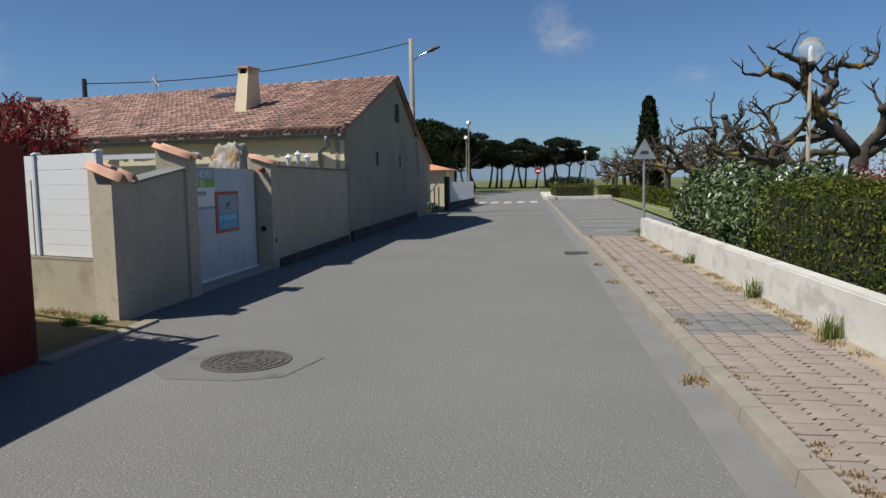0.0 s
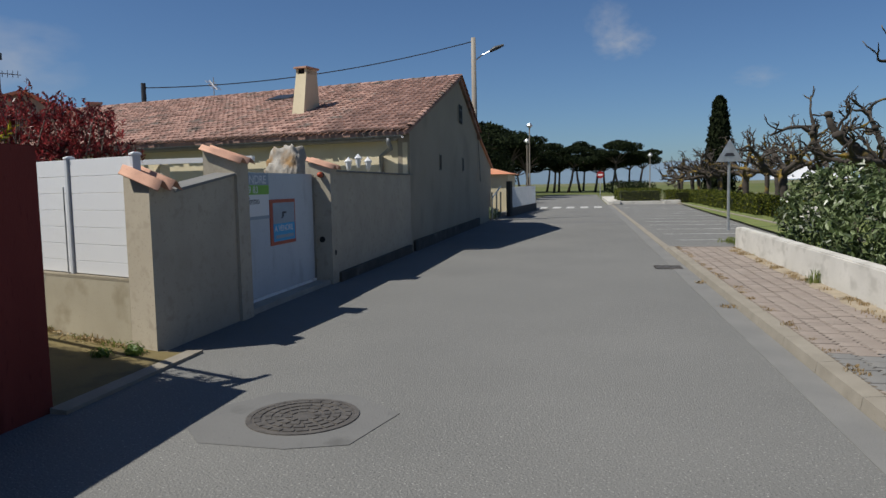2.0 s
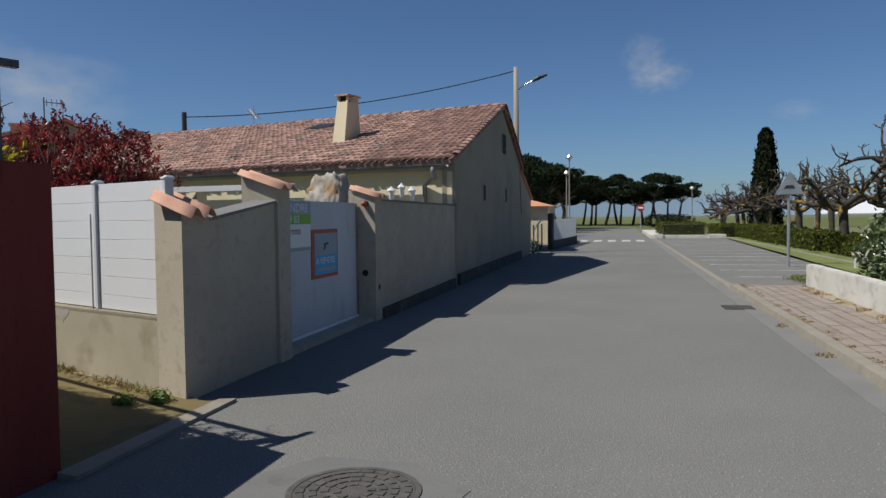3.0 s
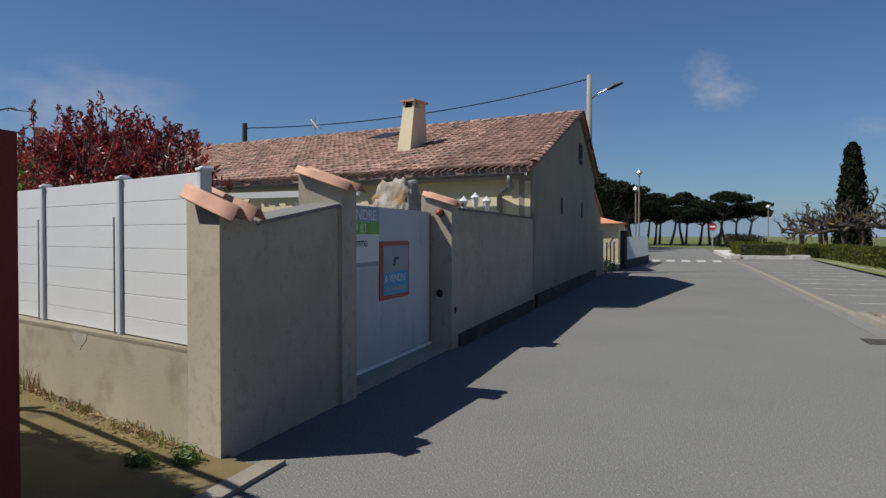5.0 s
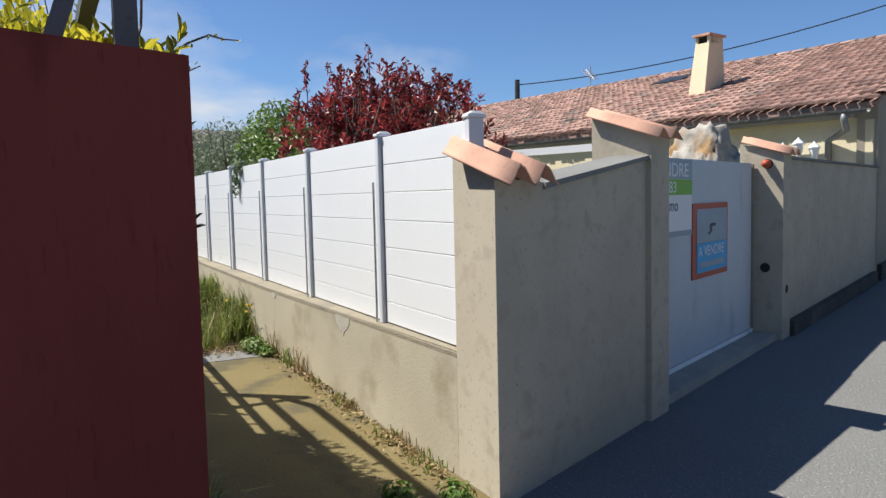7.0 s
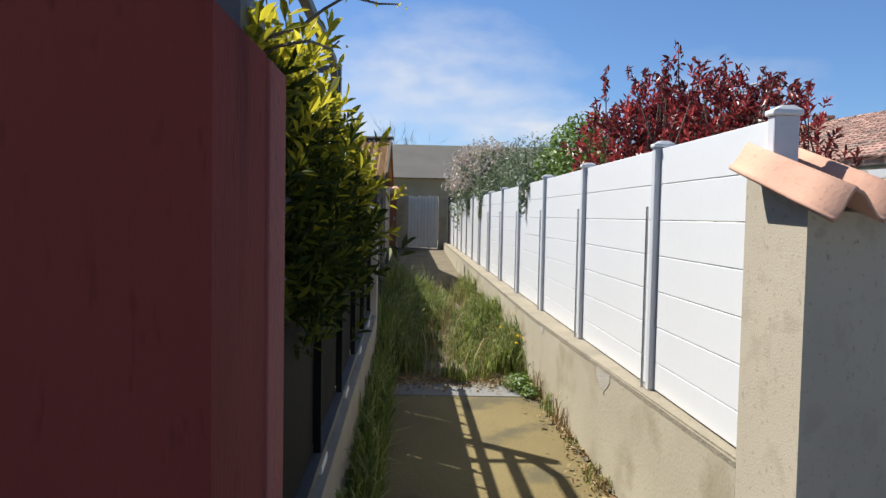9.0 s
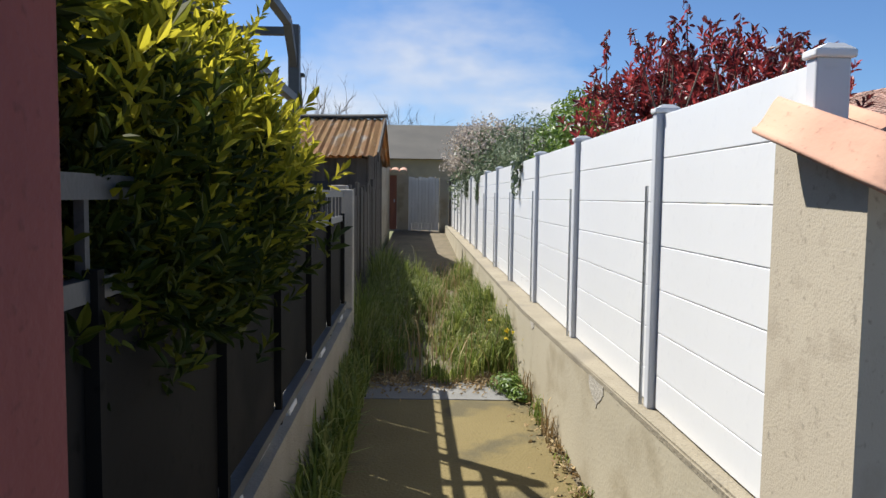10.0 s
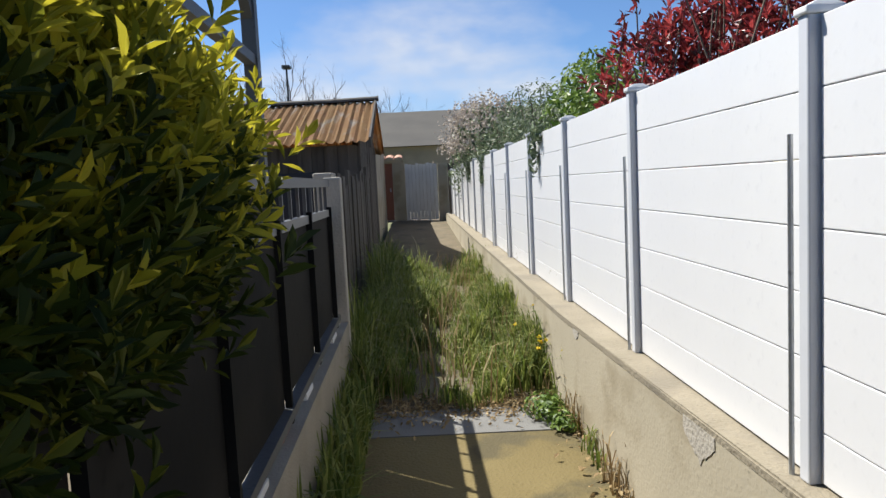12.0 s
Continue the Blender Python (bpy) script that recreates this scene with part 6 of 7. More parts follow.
grid_sheet(bm, [(-20, -4, 0.02), (-7.2, -4, 0.02), (-7.2, 3.69, 0.02), (-20, 3.69, 0.02)], 6, 6, 0.03)
solo("yard_ground", bm, SOIL, "bare earth yard behind the fence", "ground", kind="structure")

# shed with rusty roof
SX, SRX = -18.2, -20.4
sh = thing("shed", (-20, 2, 0.2), "old shed with dark board walls and rusty corrugated roof", "shed")
bm = bmesh.new()
box(bm, SX - 4.2, -1.8, 0.0, SX, 3.60, 2.22)
part("wall", bm, OLD_WOOD, sh)
y = 3.58
while y > -1.4:
    w = r.uniform(0.14, 0.22)
    bm = bmesh.new()
    box(bm, SX + 0.002, y - w, 0.15, SX + 0.022 + r.uniform(0, 0.01), y - 0.006, 2.24)
    part("board", bm, OLD_WOOD, sh)
    y -= w
x = SX
while x > SX - 4.2:
    w = r.uniform(0.14, 0.22)
    bm = bmesh.new()
    box(bm, x - w, 3.602, 0.2, x - 0.006, 3.625 + r.uniform(0, 0.01), 2.3 + min(x - SX + 4.2, SX - x) * 0.4)
    part("board", bm, OLD_WOOD, sh)
    x -= w
bm = bmesh.new()
box(bm, SX + 0.034, 2.0, 0.9, SX + 0.05, 2.95, 1.85)
part("window", bm, WINDOW, sh, "dark bluish window")
for sx in (1, -1):
    bm = bmesh.new()
    n = 130
    xe = SX + 0.30 if sx > 0 else SX - 4.5
    low, high = 2.27, 3.14
    sheet = []
    for j in range(3):
        t = j / 2
        xx, zz = xe + (SRX - xe) * t, low + (high - low) * t
        sheet.append([bm.verts.new((xx, -2.0 + 5.82 * i / n + (0.0), zz + 0.022 * math.sin(i / n * 5.82 / 0.125 * 2 * math.pi) - 0.05 * (1 - i / n))) for i in range(n + 1)])
    for a, b in zip(sheet, sheet[1:]):
        for i in range(n):
            bm.faces.new((a[i], a[i + 1], b[i + 1], b[i]))
    bmesh.ops.solidify(bm, geom=bm.faces[:], thickness=0.012)
    part("roof_sheet", bm, RUST, sh, "rusty corrugated sheet")
for k in range(6):
    bm = bmesh.new()
    ya = -2.0 + k * 0.97
    canal_tile(bm, (SRX, ya, 3.13), (SRX, ya + 1.0, 3.14 + 0.02 * (k % 2)), 0.13, 0.12, (0, 0, 1), steps=6)
    part("ridge_cap", bm, DARK_WOOD, sh)
bm = bmesh.new()
prism(bm, [(SX, 3.60, 2.22), (SRX, 3.60, 3.1), (SX - 4.2, 3.60, 2.22)], [(SX, 3.5, 2.22), (SRX, 3.5, 3.1), (SX - 4.2, 3.5, 2.22)])
part("gable_board", bm, DARK_WOOD, sh)
bm = bmesh.new()
bar(bm, (SX + 0.3, 3.80, 2.25), (SRX, 3.80, 3.10), 0.03, 0.16)
part("barge_board", bm, DARK_WOOD, sh)

# block added beyond the shed to cast shade on the alley's far end
bm = bmesh.new()
box(bm, -29.0, -2.0, 0.0, SX - 4.3, 3.55, 2.75)
solo("outbuilding", bm, LOWWALL, "plain cream block added along the alley to shade its far end", "building", "far houses")

# rear part of the alley
zt = alley_z(-29)
bm = bmesh.new()
box(bm, -29.3, 1.0, 0, -29.05, 3.30, 2.35)
box(bm, -29.3, 3.78, 0, -29.05, 4.15, 2.35)
box(bm, -29.3, 3.30, 2.28, -29.05, 3.78, 2.35)
solo("end_wall", bm, LOWWALL, "cream end wall with a narrow door", "wall", kind="structure")
dd = thing("door_1", (-29.1, 3.54, zt), "closed red brown wooden door at the alley end", "door", kind="structure")
bm = bmesh.new()
box(bm, -29.2, 3.31, zt - 0.02, -29.12, 3.77, 2.27)
part("door_leaf", bm, BROWN_DOOR, dd)
bm = bmesh.new()
bar(bm, (-29.05, 3.70, zt + 0.9), (-29.05, 3.70, zt + 1.0), 0.03)
part("door_handle", bm, GALV, dd)
bm = bmesh.new()
box(bm, -29.1, 3.25, zt - 0.02, -28.8, 3.85, zt + 0.03)
part("door_step", bm, CONCRETE, dd)
cg = thing("sheet_gate", (-28.3, 4.6, zt), "pale corrugated sheet gate closing the alley", "gate")
for k in range(9):
    bm = bmesh.new()
    ya = 4.16 + k * 0.105
    box(bm, -28.72 + k * 0.05, ya, zt + (0.04 if k % 3 else 0.02), -28.68 + k * 0.05, ya + 0.098, 2.22 - 0.02 * (k % 3))
    part("sheet", bm, PALE_SHEET, cg)
bm = bmesh.new()
box(bm, -28.45, 5.12, 0.2, -28.25, 5.40, 2.2)
solo("gate_pier", bm, LOWWALL, "cream rendered gate pier", "pier", kind="structure")
bm = bmesh.new()
box(bm, -27.6, 5.38, 0.3, -27.4, 5.58, 2.15)
solo("dark_post", bm, DARK_WOOD, "dark timber post ending the white fence", "post")
for k in range(4):
    bm = bmesh.new()
    canal_tile(bm, (-28.8, 3.2 + k * 0.26, 2.37), (-29.4, 3.2 + k * 0.26, 2.47), 0.13, 0.12, (0, 0, 1), steps=5)
    solo("wall_tile", bm, TILE, "terracotta tile on the end wall", "roof tile", "end wall tiles")
# far roof beyond the alley
fr = thing("far_building", (-46, 6, 0), "long building with dull grey roof beyond the alley", "building", "far houses")
bm = bmesh.new()
box(bm, -60, -4, -0.05, -45, 22, 3.6)
part("wall", bm, HOUSE_WALL, fr)
bm = bmesh.new()
prism(bm, [(-60.4, -4.3, 3.61), (-44.6, -4.3, 3.61), (-44.6, 22.3, 3.61), (-60.4, 22.3, 3.61)], [(-54, -4.3, 6.1), (-52, -4.3, 6.1), (-52, 22.3, 6.1), (-54, 22.3, 6.1)])
part("roof", bm, GREY_ROOF, fr, "dull grey roof")
for k, (x, y, h) in enumerate(((-58, -3.2, 11.5), (-60, 1.2, 10.5), (-62, -6.5, 11), (-64, 3.4, 9.5))):
    r2 = random.Random(k + 60)
    bt = thing("bare_tree", (x, y, -0.06), "thin bare grey tree behind the shed", "tree", "bare trees")
    bm = bmesh.new()
    tube(bm, [(x, y, -0.1), (x, y, h * 0.35)], [0.2, 0.14], 7)
    part("trunk", bm, TWIG, bt)
    for j in range(7):
        bm = bmesh.new()

        def twig(p, d, length, rad, depth):
            q = p
            pts = [p]
            for i in range(4):
                d = (d + Vector((r2.uniform(-1, 1), r2.uniform(-1, 1), r2.uniform(-0.3, 0.8))) * 0.3).normalized()
                q = q + d * length / 4
                pts.append(q)
            tube(bm, pts, [rad, rad * 0.8, rad * 0.6, rad * 0.5, rad * 0.3], 4)
            if depth < 3:
                for i in range(3):
                    s = pts[r2.randrange(1, 5)]
                    twig(s, (d + Vector((r2.uniform(-1, 1), r2.uniform(-1, 1), r2.uniform(-0.2, 1))) * 0.8).normalized(), length * 0.6, rad * 0.55, depth + 1)

        a = j * 0.9
        twig(Vector((x, y, h * (0.25 + 0.015 * j))), Vector((math.cos(a), math.sin(a), 1.2)).normalized(), h * 0.35, 0.07, 0)
        part("branch", bm, TWIG, bt)
flamp = thing("street_lamp", (-52, -3.0, 0), "tall thin street lamp behind the shed", "street lamp", "far street lamps")
bm = bmesh.new()
tube(bm, [(-52, -3.0, -0.05), (-52, -3.0, 9.0)], [0.08, 0.06], 8)
part("post", bm, DARK_METAL, flamp)
bm = bmesh.new()
box(bm, -52.3, -3.25, 9.0, -51.7, -2.75, 9.2, bevel=0.04)
part("lamp_head", bm, DARK_METAL, flamp)

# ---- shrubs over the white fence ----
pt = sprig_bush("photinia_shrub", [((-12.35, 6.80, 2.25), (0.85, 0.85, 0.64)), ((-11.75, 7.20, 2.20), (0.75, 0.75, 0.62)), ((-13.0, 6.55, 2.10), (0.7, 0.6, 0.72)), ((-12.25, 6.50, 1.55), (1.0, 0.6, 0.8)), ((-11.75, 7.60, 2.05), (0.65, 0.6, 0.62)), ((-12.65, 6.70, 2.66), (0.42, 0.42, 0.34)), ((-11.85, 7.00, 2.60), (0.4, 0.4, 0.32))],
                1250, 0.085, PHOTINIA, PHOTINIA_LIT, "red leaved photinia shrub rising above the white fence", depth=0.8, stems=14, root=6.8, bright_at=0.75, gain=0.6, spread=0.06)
r = random.Random(21)
for k in range(56):
    bm = bmesh.new()
    c = r.choice(((-12.35, 6.70, 2.68), (-11.75, 7.10, 2.58), (-12.95, 6.60, 2.45), (-11.7, 7.60, 2.42)))
    p = Vector(c) + Vector((r.uniform(-0.5, 0.5), r.uniform(-0.5, 0.5), r.uniform(-0.1, 0.1)))
    d = Vector((r.uniform(-0.35, 0.35), r.uniform(-0.35, 0.35), 1)).normalized()
    L = r.uniform(0.25, 0.5)
    tube(bm, [p - d * 0.3, p + d * L * 0.5, p + d * L], [0.008, 0.006, 0.003], 4)
    tw_ = part("shoot", bm, TWIG, pt)
    cs = [p + d * L * t + Vector((r.uniform(-0.04, 0.04), r.uniform(-0.04, 0.04), 0)) for t in [i / 13 for i in range(3, 14)] for _ in range(2)]
    nn = [(r.uniform(-1, 1), r.uniform(-1, 1), r.uniform(-0.2, 0.9)) for _ in cs]
    part("shoot_leaves", leaves_mesh("shoot_leaves", np.array([tuple(c_) for c_ in cs]), np.array(nn), np.full(len(cs), 0.085), PHOTINIA, np.random.default_rng(k), 0.34, droop=-0.6), PHOTINIA, tw_)
hb = np.concatenate([np.random.default_rng(80 + k).normal(size=(22, 3)) * np.array([[0.07, 0.07, 0.03]]) + np.array([[x, y, z]]) for k, (x, y, z) in enumerate(((-11.75, 6.90, 2.84), (-11.55, 7.30, 2.74), (-11.65, 7.60, 2.62), (-11.85, 6.70, 2.76), (-11.6, 7.75, 2.56)))])
tagged(part("flower_head", leaves_mesh("photinia_heads", hb, np.random.default_rng(3).normal(size=hb.shape) + np.array([[0, 0, 1]]), np.full(len(hb), 0.03), BLOSSOM, np.random.default_rng(4), 0.7), BLOSSOM, pt), kind="stuff")
bl_ = bush("blossom_bush", [((-22.3, 5.95, 2.3), (1.2, 0.7, 0.9)), ((-21.0, 6.0, 2.25), (1.1, 0.7, 0.85)), ((-19.6, 6.0, 2.0), (0.8, 0.55, 0.6)), ((-23.6, 5.8, 1.8), (0.9, 0.6, 0.7))], 5000, 0.10, OLIVE, "grey green shrub with faded pale blossom over the fence", depth=0.5, stems=8)
for k in range(30):
    rk = np.random.default_rng(100 + k)
    a, b = rk.uniform(0, 2 * math.pi), rk.uniform(-0.2, 1.2)
    c = np.array([[-21.7 + 1.5 * math.cos(a) * math.cos(b), 5.95 + 0.75 * math.sin(a) * math.cos(b), 2.35 + 0.85 * math.sin(b)]])
    q = c + rk.normal(size=(90, 3)) * np.array([[0.15, 0.15, 0.09]])
    part("blossom", leaves_mesh("blossom", q, rk.normal(size=q.shape), np.full(len(q), 0.06), BLOSSOM, rk, 0.7), BLOSSOM, bl_)
bush("olive_shrub", [((-17.6, 6.2, 2.05), (0.9, 0.6, 0.65)), ((-16.6, 6.3, 2.1), (0.8, 0.6, 0.7)), ((-18.2, 6.4, 2.5), (0.7, 0.6, 0.6))], 5000, 0.085, OLIVE, "silvery green shrub over the white fence", depth=0.5, aspect=0.25, stems=8)
bush("green_shrub", [((-15.2, 6.5, 2.1), (0.8, 0.6, 0.75)), ((-14.6, 6.6, 1.9), (0.7, 0.6, 0.55)), ((-16.2, 6.9, 2.6), (0.7, 0.6, 0.6))], 5500, 0.09, GREENLEAF, "fresh green shrub over the white fence", depth=0.5, stems=8)
bush("hanging_spray", [((-13.05, 5.44, 1.78), (0.10, 0.05, 0.2)), ((-12.95, 5.46, 1.95), (0.16, 0.09, 0.1))], 260, 0.06, OLIVE, "small leafy spray hanging over the fence", depth=0.8, stems=0, ground=0.74)
bush("hanging_spray", [((-18.0, 5.46, 1.72), (0.14, 0.05, 0.22)), ((-17.9, 5.48, 1.95), (0.3, 0.1, 0.12)), ((-20.6, 5.46, 1.8), (0.3, 0.06, 0.25))], 700, 0.06, OLIVE, "small leafy spray hanging over the fence", depth=0.8, stems=0, ground=0.74)

# rods beside the fence posts
for i, x in enumerate(PX[1:8]):
    bm = bmesh.new()
    tube(bm, [(x + 0.075 - 0.13, FPY - 0.055, 0.724), (x + 0.075 - 0.13, FPY - 0.055, 1.665)], 0.008, 6)
    part("steel_rod", bm, GALV, fence, "thin steel rod beside the post")

# ---- grass and weeds ----
def tuft(name, centres, n, h, material, label, spread=0.06, width=0.005, kind="stuff", lean=0.6):
    c = np.asarray(centres)[rng.integers(0, len(centres), n)]
    p = c + rng.normal(size=(n, 3)) * np.array([[spread, spread, 0]])
    hh = h * rng.uniform(0.4, 1.15, n)
    return solo(name, blades_mesh(name, p, hh, material, rng, width, lean), material, label, "grass", kind=kind)


def alley_patch(n, x0, x1, y0, y1):
    x = rng.uniform(x0, x1, n)
    y = rng.uniform(y0, y1, n)
    z = np.array([alley_z(a) for a in x])
    return np.stack([x, y, z], axis=1)


p = alley_patch(60000, -19.5, -11.5, 3.92, 5.42)
path = p[:, 1] - (4.78 + 0.16 * np.sin(p[:, 0] * 1.1))
clump = np.array([noise.noise(Vector((a * 1.7, b * 1.7, 3))) + 0.6 * noise.noise(Vector((a * 5.0, b * 5.0, 8))) for a, b in p[:, :2]])
away = np.abs(path)
keep = (rng.uniform(0, 1, len(p)) < np.clip(0.12 + away * 1.35 + clump * 1.0, 0.03, 1)) & (p[:, 0] > -17.2 + rng.uniform(-1.2, 1.2, len(p))) & (p[:, 0] < -11.75 + 0.18 * np.sin(p[:, 1] * 7) + rng.uniform(-0.15, 0.15, len(p)))
p, clump, away, path = p[keep], clump[keep], away[keep], path[keep]
tall = np.where(path < 0, 0.50, 0.40)
h = (0.10 + tall * np.clip(away * 1.6, 0, 1) * np.clip(0.55 + clump, 0.1, 1.4)) * rng.uniform(0.4, 1.3, len(p))
solo("tall_grass", blades_mesh("tall_grass", p, np.maximum(h, 0.05), GRASS, rng, 0.0048, 0.9), GRASS, "tall green meadow grass growing in the alley", "grass", kind="stuff")
pick = rng.uniform(0, 1, len(p)) < 0.018
q, hq = p[pick], h[pick] * 1.15 + 0.06
solo("grass_stalk", blades_mesh("grass_stalk", q, hq, SEED, rng, 0.0018, 0.5), SEED, "thin pale flowering stalks over the grass", "grass", kind="stuff")
ears = np.repeat(q, 7, axis=0) + rng.normal(size=(len(q) * 7, 3)) * np.array([[0.05, 0.05, 0.0]])
ears[:, 2] += np.repeat(hq, 7) * rng.uniform(0.72, 1.0, len(ears))
solo("grass_ears", leaves_mesh("grass_ears", ears, rng.normal(size=ears.shape), rng.uniform(0.010, 0.026, len(ears)), SEED, rng, 0.3, droop=-1.0), SEED, "pale feathery grass ears", "grass", kind="stuff")
p = alley_patch(700, -17.5, -11.55, 3.95, 5.4)
solo("dry_grass", blades_mesh("dry_grass", p, rng.uniform(0.10, 0.45, len(p)), DRY, rng, 0.004, 0.8), DRY, "dry straw among the grass", "grass", kind="stuff")
n = 1600
x = -11.62 + rng.normal(size=n) * 0.16
p = np.stack([x, rng.uniform(3.95, 5.35, n), np.array([max(alley_z(a) + 0.02, 0.118) for a in x])], axis=1)
solo("leaf_litter", leaves_mesh("edge_litter", p, rng.normal(size=(n, 3)) * 0.6 + np.array([[0, 0, 1]]), rng.uniform(0.015, 0.05, n), DRY, rng, 0.45), DRY, "dry stalks and leaves along the edge of the grass", "litter", kind="stuff")
p = alley_patch(2600, -11.6, -7.4, 3.92, 4.1)
p[:, 2] += 0.03
solo("wall_grass", blades_mesh("wall_grass", p, rng.uniform(0.08, 0.45, len(p)) * (rng.uniform(0, 1, len(p)) ** 0.5), GRASS, rng, 0.007, 0.8), GRASS, "green grass along the concrete base", "grass", kind="stuff")
p = alley_patch(1500, -11.8, -7.6, 5.28, 5.41)
p = p[np.array([noise.noise(Vector((a * 2.1, 7, 0))) for a in p[:, 0]]) > 0.05]
solo("foot_weeds", blades_mesh("foot_weeds", p, rng.uniform(0.04, 0.34, len(p)) ** 1.4 * np.where(p[:, 0] < -10.2, 1.3, 0.45), DRY, rng, 0.004, 0.7), DRY, "dry brown weeds at the foot of the low wall", "weeds", kind="stuff")
p = alley_patch(700, -11.9, -7.6, 5.26, 5.42)
p = p[np.array([noise.noise(Vector((a * 2.3, 9, 0))) for a in p[:, 0]]) > 0.08]
solo("foot_grass", blades_mesh("foot_grass", p, rng.uniform(0.03, 0.20, len(p)) * np.where(p[:, 0] < -10.2, 1.0, 0.5), GRASS, rng, 0.0045, 0.9), GRASS, "green weeds at the foot of the low wall", "weeds", kind="stuff")
n = 380
x = rng.uniform(-11.6, -7.6, n)
p = np.stack([x, 5.36 - rng.exponential(0.06, n), np.array([alley_z(a) + 0.04 for a in x])], axis=1)
solo("leaf_litter", leaves_mesh("leaf_litter", p, rng.normal(size=(n, 3)) * 0.5 + np.array([[0, 0, 1]]), rng.uniform(0.02, 0.05, n), DRY, rng, 0.6), DRY, "dry leaves along the slab edge", "litter", kind="stuff")
bush("corner_weed", [(tuple(W(-0.16, -0.16, 0.07)), (0.14, 0.10, 0.09)), (tuple(W(-0.3, -0.42, 0.06)), (0.12, 0.10, 0.07))], 420, 0.05, GREENLEAF, "leafy green weed at the pillar foot", depth=0.8, stems=0)
bush("slab_weed", [((-11.35, 5.18, 0.17), (0.22, 0.14, 0.09)), ((-11.1, 5.24, 0.15), (0.14, 0.1, 0.07))], 700, 0.045, GREENLEAF, "leafy green weed on the slab edge", depth=0.8, stems=0, ground=0.1)
fl3 = alley_patch(7, -12.6, -11.3, 5.1, 5.38)
for q in fl3:
    f1 = thing("yellow_flower", tuple(q), "small yellow wild flower on a thin stalk", "flower", "yellow flowers")
    hq = float(rng.uniform(0.28, 0.5))
    bm = bmesh.new()
    tube(bm, [tuple(q), (q[0] + 0.02, q[1], q[2] + hq)], 0.002, 4)
    part("stalk", bm, GRASS, f1)
    cc = np.array([[q[0] + 0.02, q[1], q[2] + hq]]) + rng.normal(size=(8, 3)) * 0.006
    part("petals", leaves_mesh("petals", cc, rng.normal(size=(8, 3)) + np.array([[0, 0, 2]]), np.full(8, 0.024), FLOWER, rng, 0.6), FLOWER, f1)
for nm, u, v, h in (("wall_tuft", 1.2, 7.34, 0.26), ("wall_tuft", -1.05, 7.32, 0.24), ("wall_tuft", 4.7, 7.36, 0.22)):
    c = [tuple(W(u, v, 0.1))]
    tuft(nm, c, 80, h, GRASS, "green grass tuft at the foot of the white wall", 0.05, kind="stuff")
cs = [tuple(W(rng.uniform(-4.5, 10.5), 7.38 - abs(rng.normal()) * 0.10, 0.105)) for _ in range(60)]
tuft("pavement_weeds", cs, 2600, 0.05, DRY, "dry weeds along the foot of the white wall", 0.05, 0.004)
cs = [tuple(W(rng.uniform(-4.5, 10.8), 6.19 + abs(rng.normal()) * 0.03, 0.1)) for _ in range(45)]
tuft("kerb_weeds", cs, 1300, 0.035, DRY, "dry weeds in the joint behind the kerb", 0.03, 0.004)
cs = [tuple(W(u, 5.93, 0.0)) for u in (-2.15, -2.05, 3.2, 5.4)]
tuft("gutter_litter", cs, 240, 0.05, DRY, "dry litter in the gutter", 0.06, 0.006)
cs = [tuple(W(rng.uniform(11.0, 13.5), rng.uniform(7.6, 10.4), 0.07)) for _ in range(200)] + [tuple(W(rng.uniform(3, 10.4), rng.uniform(7.65, 8.2), 0.1)) for _ in range(100)]
tuft("lawn_grass", cs, 5000, 0.07, GRASS, "short lawn grass", 0.12, 0.006)

# sandy dirt gathered at the foot of the white wall
bm = bmesh.new()
rows = []
for k in range(121):
    u = -9.0 + k * 0.16
    w = 0.16 + 0.20 * max(0.0, noise.noise(Vector((u * 0.9, 1, 0))) + 0.35) + 0.05 * noise.noise(Vector((u * 5, 2, 0)))
    rows.append([bm.verts.new(W(u, 7.425 - w * f, 0.098 + (0.027 + 0.006 * noise.noise(Vector((u * 6, f * 3, 0)))) * (1 - f) ** 0.5)) for f in (0.0, 0.3, 0.6, 0.85, 1.0)])
for a, b in zip(rows, rows[1:]):
    for k in range(4):
        bm.faces.new((a[k], b[k], b[k + 1], a[k + 1]))
solo("dirt", bm, DIRT, "sandy dirt gathered along the foot of the white wall", "dirt", kind="stuff", smooth=True)
# plaster broken away below the fence
for x, w, h, sd in ((-9.42, 0.26, 0.12, 1), (-11.1, 0.12, 0.05, 2)):
    bm = bmesh.new()
    y = 5.43 + (5.31 - 5.43) * (px - x) / (11.5 - 7.802)
    n = 18
    top = [(x - w / 2 + w * k / n, 0.7) for k in range(n + 1)]
    low = [(a, 0.69 - h * (0.25 + 0.75 * math.sin(math.pi * (k + 0.5) / (n + 1))) * (0.9 + 0.35 * noise.noise(Vector((k * 0.45, sd * 5, 0))))) for k, (a, z) in enumerate(top)]
    va = [[bm.verts.new((a, y - dy - (a - x) * -0.0325, z)) for a, z in line] for line in (top, low) for dy in (0.003, -0.01)]
    for k in range(n):
        bm.faces.new((va[0][k], va[2][k], va[2][k + 1], va[0][k + 1]))
        bm.faces.new((va[2][k], va[3][k], va[3][k + 1], va[2][k + 1]))
    solo("bare_mortar", bm, CONCRETE, "grey mortar patch where the wall's plaster broke away", "wall patch", kind="structure")

# ---- pavers ----
CV, CU = 0.207, 0.19


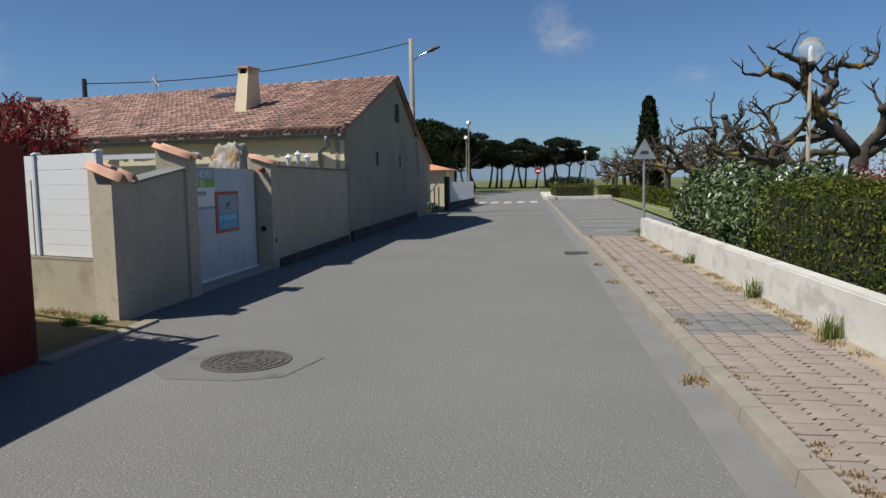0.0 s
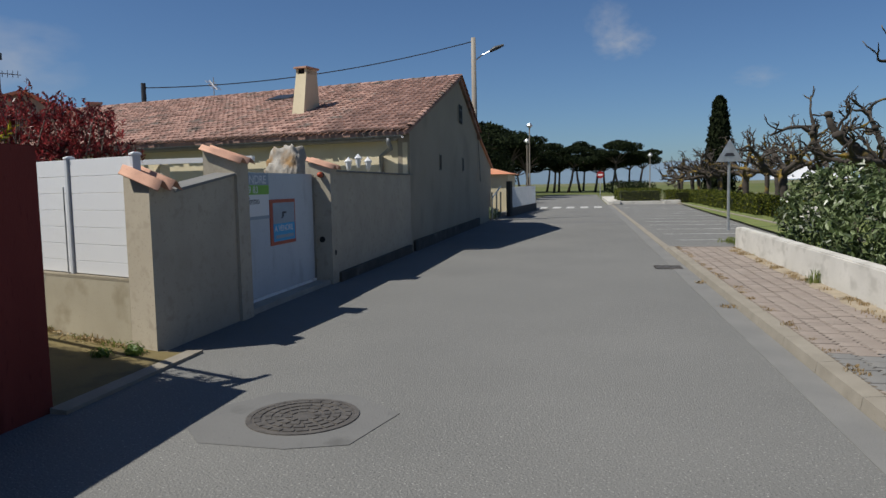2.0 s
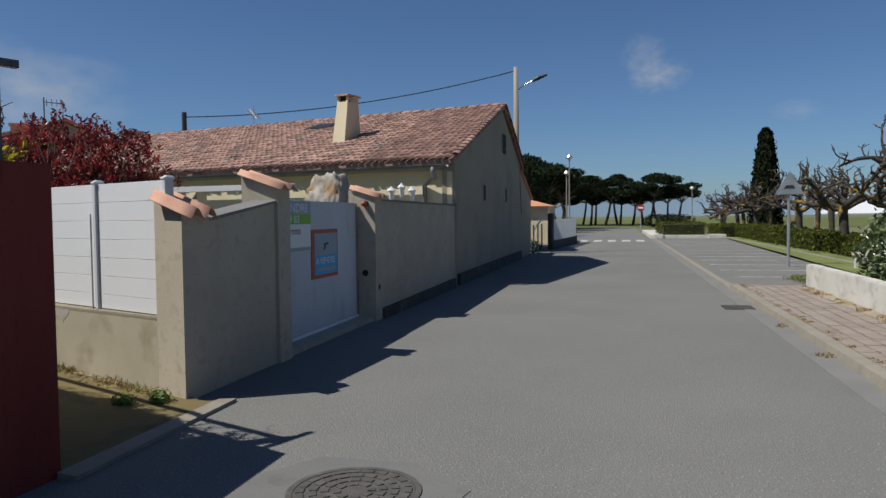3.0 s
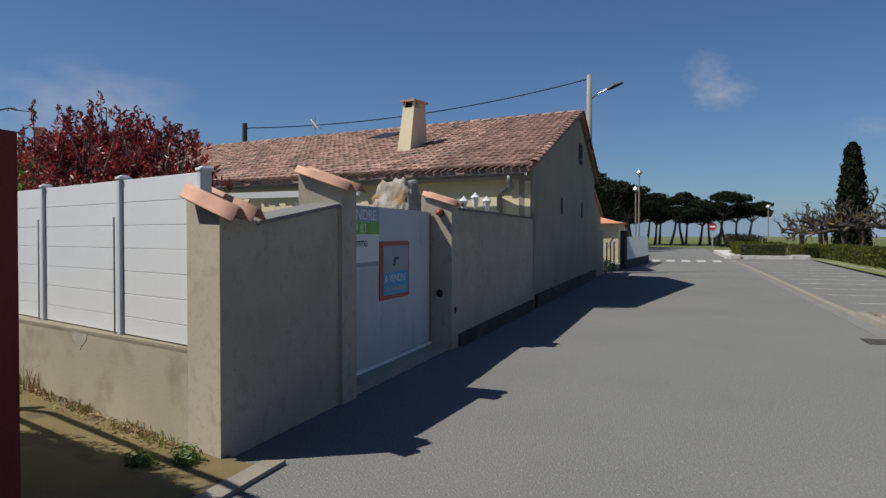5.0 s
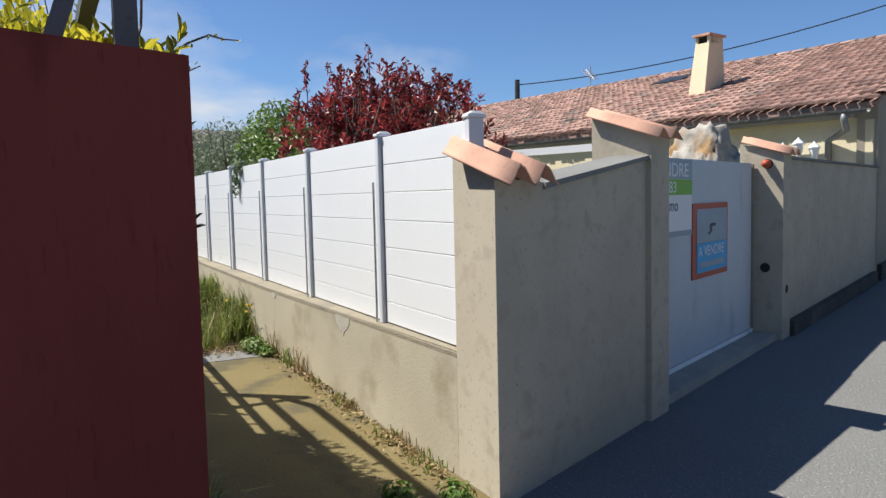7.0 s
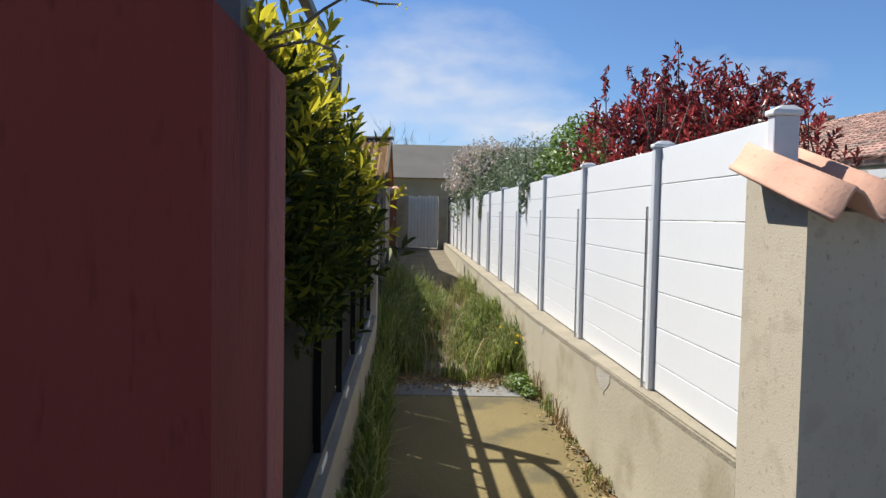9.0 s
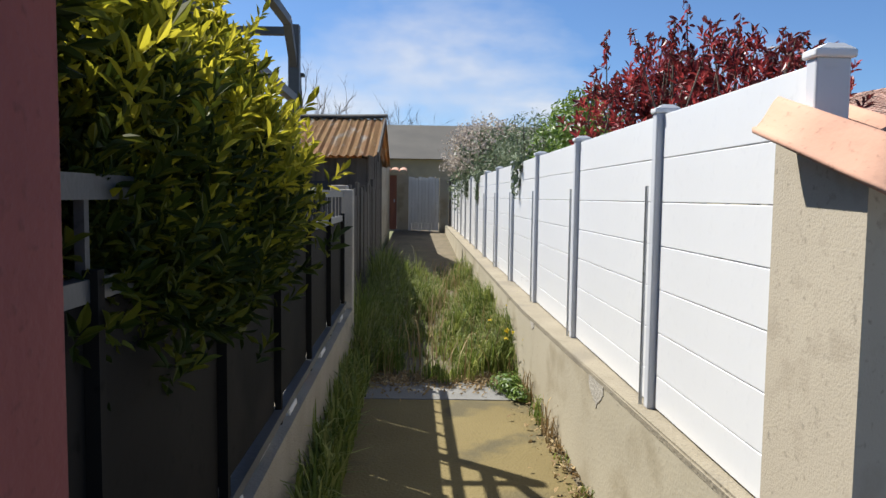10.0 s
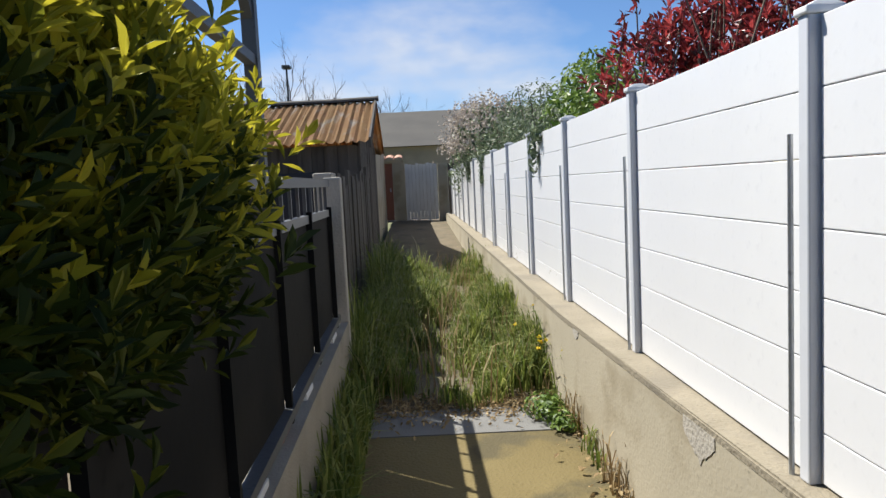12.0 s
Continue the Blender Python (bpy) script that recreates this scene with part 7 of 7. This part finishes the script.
def paver_mesh(mat_):
    z = 0.022
    g, gv = 0.004, 0.0085
    zig = [(-CU / 2 + g, 0.0), (-CU * 3 / 8, 0.024), (-CU / 8, -0.024), (CU / 8, 0.024), (CU * 3 / 8, -0.024), (CU / 2 - g, 0.0)]
    a = [(x, -CV / 2 + gv + dy) for x, dy in zig]
    b = [(x, CV / 2 - gv + dy) for x, dy in zig][::-1]
    out = a + b
    v = [(x, y, 0.0) for x, y in out] + [(x, y, z) for x, y in out]
    f = [tuple(range(12, 24))] + [(i, (i + 1) % 12, 12 + (i + 1) % 12, 12 + i) for i in range(12)]
    return v, f


PV, PF = paver_mesh(PAVER)
paver_me = bpy.data.meshes.new("paver")
paver_me.from_pydata(PV, [], PF)
paver_me.materials.append(PAVER)
grey_me = bpy.data.meshes.new("paver")
grey_me.from_pydata(PV, [], PF)
grey_me.materials.append(PAVER_GREY)
prng = np.random.default_rng(31)
rot = Matrix((RD, RR, Z)).transposed().to_4x4()
near, rest_v, rest_f = [], [], []
for c in range(6):
    for k in range(int(22.5 / CU)):
        u = -11.6 + k * CU + (CU / 2 if c % 2 else 0)
        if u > 10.8:
            continue
        m = Matrix.Translation(W(u, 6.275 + c * CV, 0.086 + prng.uniform(-0.003, 0.003))) @ rot @ Matrix.Rotation(prng.normal() * 0.012, 4, "Z")
        if -5.2 < u < 3.6:
            near.append((m, -0.85 < u < 0.25 or (c > 2 and 4.6 < u < 5.2)))
        else:
            k0 = len(rest_v)
            rest_v += [tuple(m @ Vector(q)) for q in PV]
            rest_f += [tuple(i + k0 for i in f) for f in PF]
me = bpy.data.meshes.new("pavers_far")
me.from_pydata(rest_v, [], rest_f)
me.materials.append(PAVER_REST)
tagged(part("pavers", me, PAVER_REST, pavement), kind="stuff")
for m, grey in near[:300]:
    ob = part("paver", grey_me if grey else paver_me, PAVER, pavement)
    ob.matrix_basis = m
for m in late_tiles:
    ob = part("roof_tile", tile_me, ROOF_TILE, roof)
    ob.matrix_basis = m


# ---- thin far clouds ----
def cloud_mat(strength, seed):
    m = bpy.data.materials.new("thin cloud")
    m.use_nodes = True
    nt = m.node_tree
    n, ln = nt.nodes, nt.links
    n.remove(n["Principled BSDF"])
    tc = n.new("ShaderNodeTexCoord")
    ns = n.new("ShaderNodeTexNoise")
    ns.inputs["Scale"].default_value, ns.inputs["Detail"].default_value = 3.4, 9.0
    mp = n.new("ShaderNodeMapping")
    mp.inputs["Location"].default_value = (seed, seed * 0.7, 0)
    ln.new(tc.outputs["Object"], mp.inputs["Vector"])
    ln.new(mp.outputs["Vector"], ns.inputs["Vector"])
    gr = n.new("ShaderNodeTexGradient")
    gr.gradient_type = "SPHERICAL"
    ln.new(tc.outputs["Object"], gr.inputs["Vector"])
    mu = n.new("ShaderNodeMath")
    mu.operation = "MULTIPLY"
    ln.new(ns.outputs["Fac"], mu.inputs[0])
    ln.new(gr.outputs["Fac"], mu.inputs[1])
    mr = n.new("ShaderNodeMapRange")
    mr.inputs["From Min"].default_value, mr.inputs["From Max"].default_value = 0.14, 0.62
    mr.inputs["To Max"].default_value = strength
    ln.new(mu.outputs[0], mr.inputs["Value"])
    em, tr, ms = n.new("ShaderNodeEmission"), n.new("ShaderNodeBsdfTransparent"), n.new("ShaderNodeMixShader")
    em.inputs["Color"].default_value, em.inputs["Strength"].default_value = (0.93, 0.95, 1.0, 1), 0.45
    ln.new(mr.outputs["Result"], ms.inputs[0])
    ln.new(tr.outputs[0], ms.inputs[1])
    ln.new(em.outputs[0], ms.inputs[2])
    ln.new(ms.outputs[0], n["Material Output"].inputs["Surface"])
    return m


# Sheets glow by emission; the four wide ones also paint pale haze westward.
for k, (yaw, elev, sx, sz, st) in enumerate(((19.5, 10.5, 3.4, 2.0, 0.5), (20.5, 12.0, 2.6, 2.6, 0.3), (10.0, 7.4, 2.6, 1.2, 0.22), (88, 10.5, 16, 8, 0.85), (98, 7.0, 14, 6, 0.85), (80, 6.5, 14, 5.0, 0.8), (66, 9.0, 10, 5, 0.5))):
    D_ = 1300
    d = Vector((-math.sin(radians(yaw)), math.cos(radians(yaw)), math.tan(radians(elev)))) * D_
    me = bpy.data.meshes.new("cloud")
    me.from_pydata([(-1, -1, 0), (1, -1, 0), (1, 1, 0), (-1, 1, 0)], [], [(0, 1, 2, 3)])
    me.materials.append(cloud_mat(st, k * 3.1))
    ob = tagged(new("backdrop_cloud", me), "thin wispy white cloud sheet glowing low in the blue sky", "cloud", "clouds", "structure")
    ob.matrix_basis = look(d, (0, 0, 0)) @ Matrix.Diagonal((D_ * math.tan(radians(sx)), D_ * math.tan(radians(sz)), 1, 1))
    ob.visible_shadow = False
